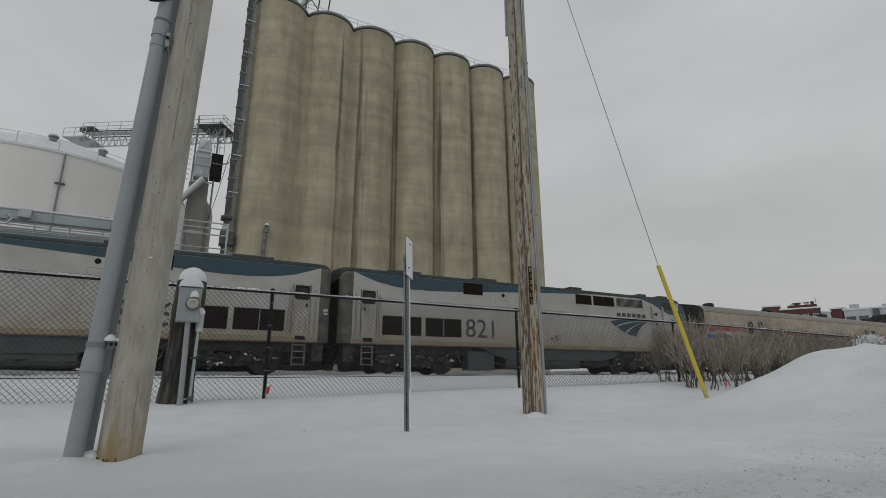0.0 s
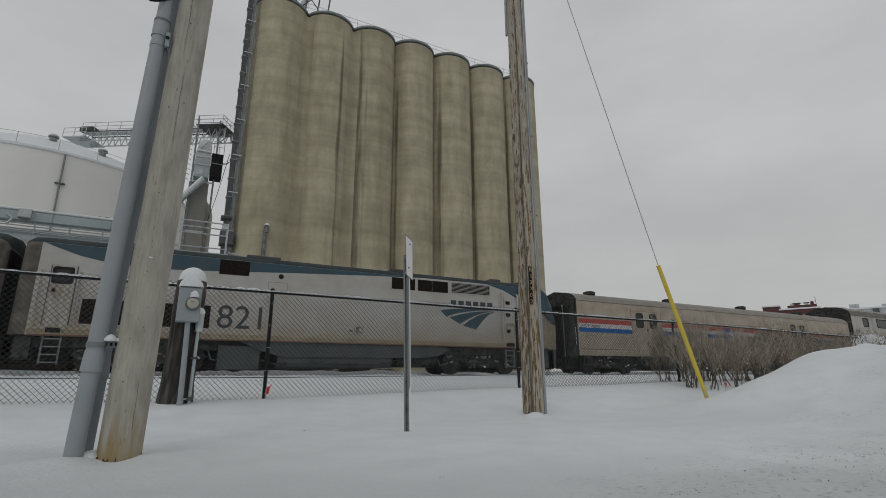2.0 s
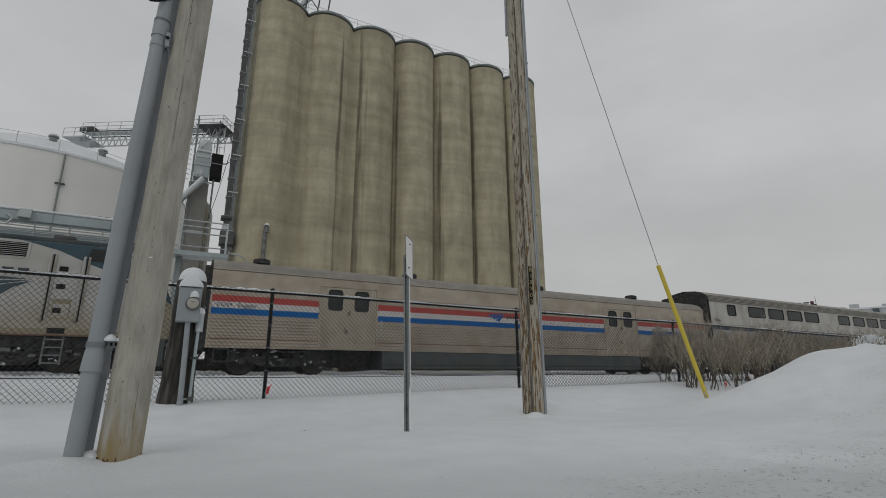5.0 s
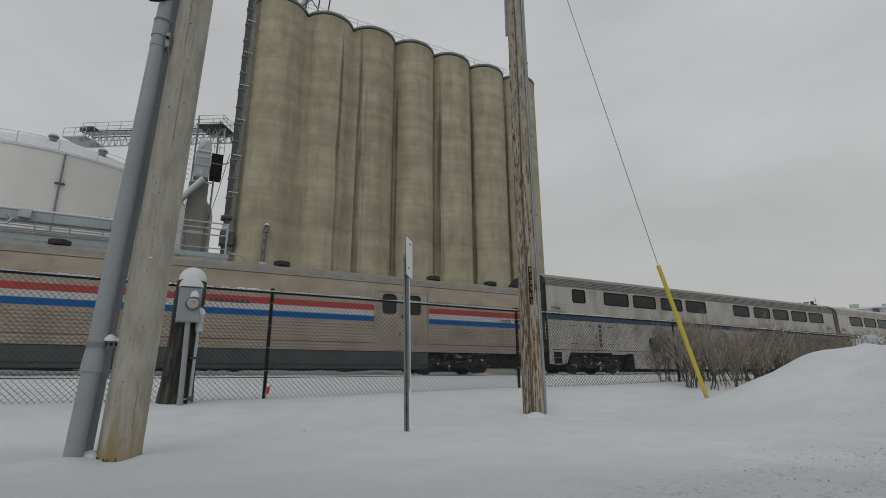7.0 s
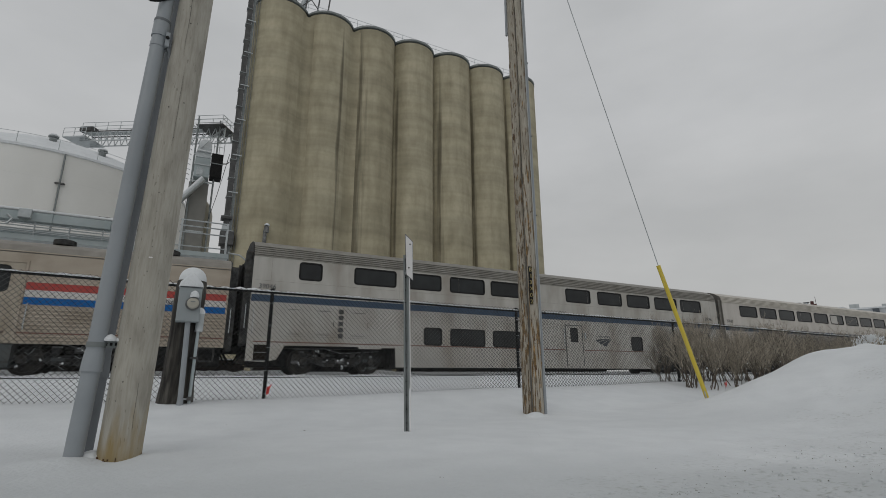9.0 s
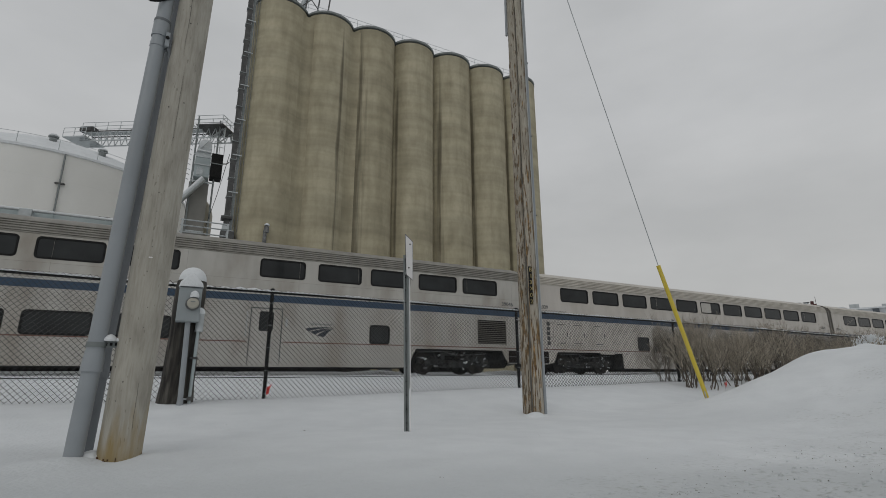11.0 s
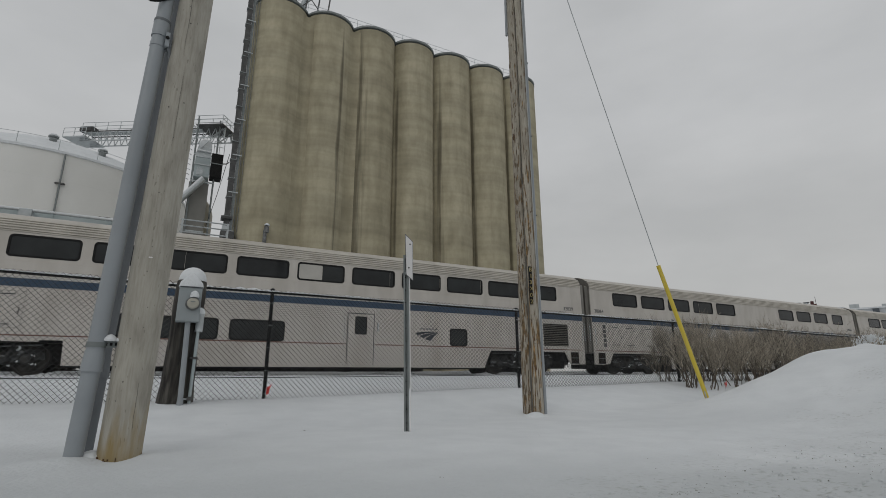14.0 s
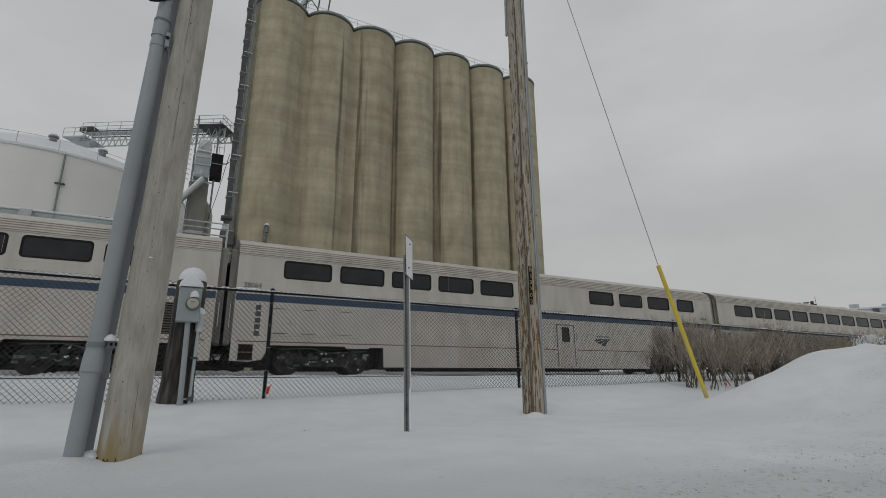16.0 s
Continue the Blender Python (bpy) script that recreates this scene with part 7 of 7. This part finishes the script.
def build_guy():
    t = thing("guy_wire", (8.175, 5.75, -0.512), "guy wire with a yellow plastic guard anchored in snow", "guy wire")
    foot, head, top = Vector((0.03, 0, -0.1)), Vector((-0.782, 0.067, 2.32)), Vector((-3.2, 0.274, 10.43))
    part("wire", Shape().tube([foot, head, Vector((-2.315, 0.198, 7.466)), top], 0.0085, 6), GALV, t)
    part("guard", Shape().tube([foot, head], 0.036, 14), YELLOW, t, "yellow plastic guy guard", smooth=40)
    part("anchor_rod", Shape().tube([foot + Vector((-0.065, -0.02, 0.02)), foot + Vector((-0.125, -0.02, 0.25))], 0.010, 6), GALV, t)


build_guy()


FENCE_Y = 8.5


def build_fence():
    t = thing("chain_link_fence", (0, FENCE_Y, 0), "black chain-link fence with snow along its top rail", "fence")
    x0, x1 = -4.0, 21.0

    def top(x):
        return along(x, [(-4, 1.315), (1.2, 1.27), (6.2, 1.24), (11, 1.225), (21, 1.14)])

    def foot(x):
        return ground_z(x, FENCE_Y) - 0.05
    for x in (-3.7, 1.24, 6.21, 11.12, 16.0, 20.9):
        p = part("post", Shape().tube([(x, 0.03, foot(x) - 0.1), (x, 0.03, top(x) + 0.03)], 0.030, 10), FENCEBLACK, t, smooth=40)
        for k in range(5):
            z = foot(x) + 0.12 + k * (top(x) - foot(x) - 0.3) / 4
            part("wire_tie", Shape().tube([(x - 0.034, 0.0, z), (x, -0.012, z + 0.004), (x + 0.034, 0.0, z)], 0.004, 5), GALV, p)
        part("cap", Shape().turned([(0.045, top(x) + 0.0), (0.045, top(x) + 0.05), (0.02, top(x) + 0.075)], (x, 0.03, 0), 10), FENCEBLACK, p)
    xs = [x0 + (x1 - x0) * k / 60 for k in range(61)]
    part("top_rail", Shape().tube([(x, 0, top(x)) for x in xs], 0.019, 8), FENCEBLACK, t, smooth=40)
    part("tension_wire", Shape().tube([(x, 0, 0.02 + 0.25 * foot(x)) for x in xs], 0.006, 5), FENCEBLACK, t)
    # the woven wires
    s, pitch, w = Shape(), 0.039, 0.0038
    n = int((x1 - x0) / pitch)
    for k in range(n):
        xa = x0 + k * pitch
        zt, zb = top(x0) - 0.039 * int((top(x0) - top(xa)) / 0.039) + 0.03, foot(xa)
        m = int((zt - zb) / 0.039)
        for d in (k % 2,):
            ring = len(s.v)
            for i in range(m + 1):
                z = zt - i * 0.039
                x = xa + (pitch / 2) * (1 if (i + d) % 2 else -1)
                y = -0.025 + (0.005 if (i + d) % 2 else -0.005)
                s.v += [(x - w, y, z), (x + w, y - w, z), (x + w, y + w, z)]
                if i:
                    a, b = ring + 3 * (i - 1), ring + 3 * i
                    s.f += [(a, a + 1, b + 1, b), (a + 1, a + 2, b + 2, b + 1), (a + 2, a, b, b + 2)]
    tagged(part("mesh", raw("mesh", s, FENCEWIRE), FENCEWIRE, t), "black diamond wire mesh", kind="stuff")
    # snow lying on the rail
    rnd = random.Random(11)
    rings = []
    for i in range(520):
        x = x0 + (x1 - x0) * i / 519
        h = 0.024 + 0.020 * noise.noise((x * 1.7, 0, 4)) + 0.022 * noise.noise((x * 9, 0, 6))
        h = max(0.004, h)
        z = top(x) + 0.014
        rings.append([(x, -0.026, z), (x, -0.020, z + h * 0.7), (x, 0.0, z + h), (x, 0.020, z + h * 0.7), (x, 0.026, z)])
    part("rail_snow", Shape().loft(rings), SNOW, t, "thin ridge of snow on the top rail", smooth=60)


build_fence()


def build_flags():
    for x, y in ((1.22, 8.3), (10.74, 7.1)):
        z = ground_z(x, y)
        t = thing("marker_flag", (x, y, z), "small red plastic marker flag on a wire", "marker flag", "red marker flags")
        part("wire", Shape().tube([(0, 0, -0.1), (0.02, 0, 0.33)], 0.004, 5), GALV, t)
        part("flag", Shape().add([(0.01, 0, 0.06), (0.06, 0.02, 0.08), (0.055, -0.01, 0.14), (0.10, 0.02, 0.23), (0.05, 0.0, 0.19), (0.005, 0.01, 0.17),
                                  (0.01, 0.006, 0.06), (0.06, 0.026, 0.08), (0.055, -0.004, 0.14), (0.10, 0.026, 0.23), (0.05, 0.006, 0.19), (0.005, 0.016, 0.17)],
                                 [(0, 1, 2, 3, 4, 5), (11, 10, 9, 8, 7, 6), (0, 6, 7, 1), (1, 7, 8, 2), (2, 8, 9, 3), (3, 9, 10, 4), (4, 10, 11, 5), (5, 11, 6, 0)]), FLAGRED, t)


build_flags()


def twigs(rnd, s, base, way, length, r, depth, bend=0.35, trunk=None):
    """One crooked stem and its side twigs."""
    p, d = Vector(base), Vector(way).normalized()
    path = [p.copy()]
    k = (2, 2, 4, 6)[depth]
    for i in range(k):
        d = (d + Vector((rnd.uniform(-bend, bend), rnd.uniform(-bend, bend), rnd.uniform(0.0, 0.28)))).normalized()
        p = p + d * length / k
        path.append(p.copy())
    (trunk or s).tube(path, r, 5 if depth == 3 else 3, r * 0.4, caps=False)
    if depth > 0:
        for _ in range((0, 5, 5, 9)[depth]):
            f = rnd.uniform(0.3 if depth < 3 else 0.42, 0.98) * k
            i = min(k - 1, int(f))
            q = path[i].lerp(path[i + 1], f - i)
            w = (d * 0.7 + Vector((rnd.uniform(-0.75, 0.75), rnd.uniform(-0.75, 0.75), rnd.uniform(0.1, 0.8)))).normalized()
            twigs(rnd, s, q, w, length * rnd.uniform(0.32, 0.58), max(0.0024, r * 0.5), depth - 1)


def build_shrubs():
    made = []
    for v in range(5):
        rnd = random.Random(20 + v)
        t = thing("shrub", (0, 0, 0), "bare brown twiggy shrub rising from the snow by the fence", "shrub", "row of bare shrubs")
        s = Shape()
        for _ in range(9):
            w = Shape()
            a, o = rnd.uniform(0, 6.283), rnd.uniform(0.0, 0.28)
            twigs(rnd, s, (o * math.cos(a), o * math.sin(a), -0.15), (0.34 * math.cos(a), 0.34 * math.sin(a), 1.0), rnd.uniform(0.85, 1.32), rnd.uniform(0.011, 0.018), 3, 0.42, w)
            part("stem", w, STEMBARK, t, "dark main stem")
        tagged(part("brush", raw("brush", s, TWIG), TWIG, t), kind="stuff")
        c = Shape()
        for _ in range(8):
            x, y, z, q = rnd.uniform(-0.45, 0.45), rnd.uniform(-0.35, 0.2), rnd.uniform(0.05, 1.0) ** 1.3, rnd.uniform(0.35, 0.8)
            c.turned([(0.004, -0.012 * q), (0.028 * q, 0.0), (0.03 * q, 0.014 * q), (0.008, 0.03 * q)], (x, y, z), 6)
        tagged(part("snow_dusting", raw("snow_dusting", c, SNOW), SNOW, t, "small clots of snow caught in the twigs"), kind="stuff")
        made.append(t)
    rnd = random.Random(5)
    x, k = 10.05, 0
    while x < 30:
        for y in ((7.45 if x < 13.2 else 8.05) + rnd.uniform(-0.25, 0.25), 8.95 + rnd.uniform(-0.15, 0.15), 9.5 + rnd.uniform(-0.2, 0.2)):
            if y > 8.5 and x < 10.9:
                continue
            q = rnd.uniform(0.86, 1.06) * ((0.90 if x < 13.2 else 0.94) if y < 8.5 else 0.96 + 0.14 * smooth((x - 12.5) / 3))
            m = pose(x + rnd.uniform(-0.35, 0.35), y, ground_z(x, y), 0, 0, rnd.uniform(0, 360)) @ Matrix.Scale(q, 4)
            o = made[k] if k < 5 else copy_thing(made[k % 5], m)
            if k < 5:
                o.matrix_basis = m
            k += 1
        x += rnd.uniform(0.8, 1.15)


build_shrubs()


def build_snowy_clump():
    """A snow-laden clump of twigs on top of the bank."""
    rnd = random.Random(31)
    x0, y0 = 13.15, 5.25
    lift = 0.70 - ground_z(x0, y0)
    t = thing("snowy_bush", (x0, y0, ground_z(x0, y0)), "low bush weighed down with snow on the bank", "shrub")
    s = Shape()
    for _ in range(14):
        a = rnd.uniform(0, 6.283)
        twigs(rnd, s, (0.1 * math.cos(a), 0.1 * math.sin(a), -0.1), (0.6 * math.cos(a), 0.6 * math.sin(a), 0.9), rnd.uniform(0.9, 1.2) * lift, 0.01, 1)
    tagged(part("brush", raw("brush", s, TWIG), TWIG, t), kind="stuff")
    c = Shape()
    for _ in range(260):
        a, q = rnd.uniform(0, 6.283), rnd.uniform(0, 0.33)
        w = rnd.uniform(0.005, 0.014)
        c.turned([(w * 0.4, -w * 2.4), (w, 0), (w * 0.8, w * 1.2), (0.003, w * 2.0)], (q * math.cos(a), q * math.sin(a), lift - 0.9 * q * q + rnd.uniform(-0.12, 0.04)), 6)
    tagged(part("snow_load", raw("snow_load", c, SNOW), SNOW, t, "clots of snow on the twigs"), kind="stuff")


build_snowy_clump()


# ---- what moves ----
def motions():
    for car, x0 in ROLLING:
        walk(car, [(k * 0.5, pose(x0 - train_x(k * 0.5), TRACK, 0)) for k in range(33)])
    for ob, x, r in WHEELS:
        rows = []
        for k in range(241):
            t = k / 15
            rows.append((t, Matrix.Translation((x, 0, r)) @ Matrix.Rotation(-train_x(t) / r, 4, "Y")))
        walk(ob, rows)


motions()
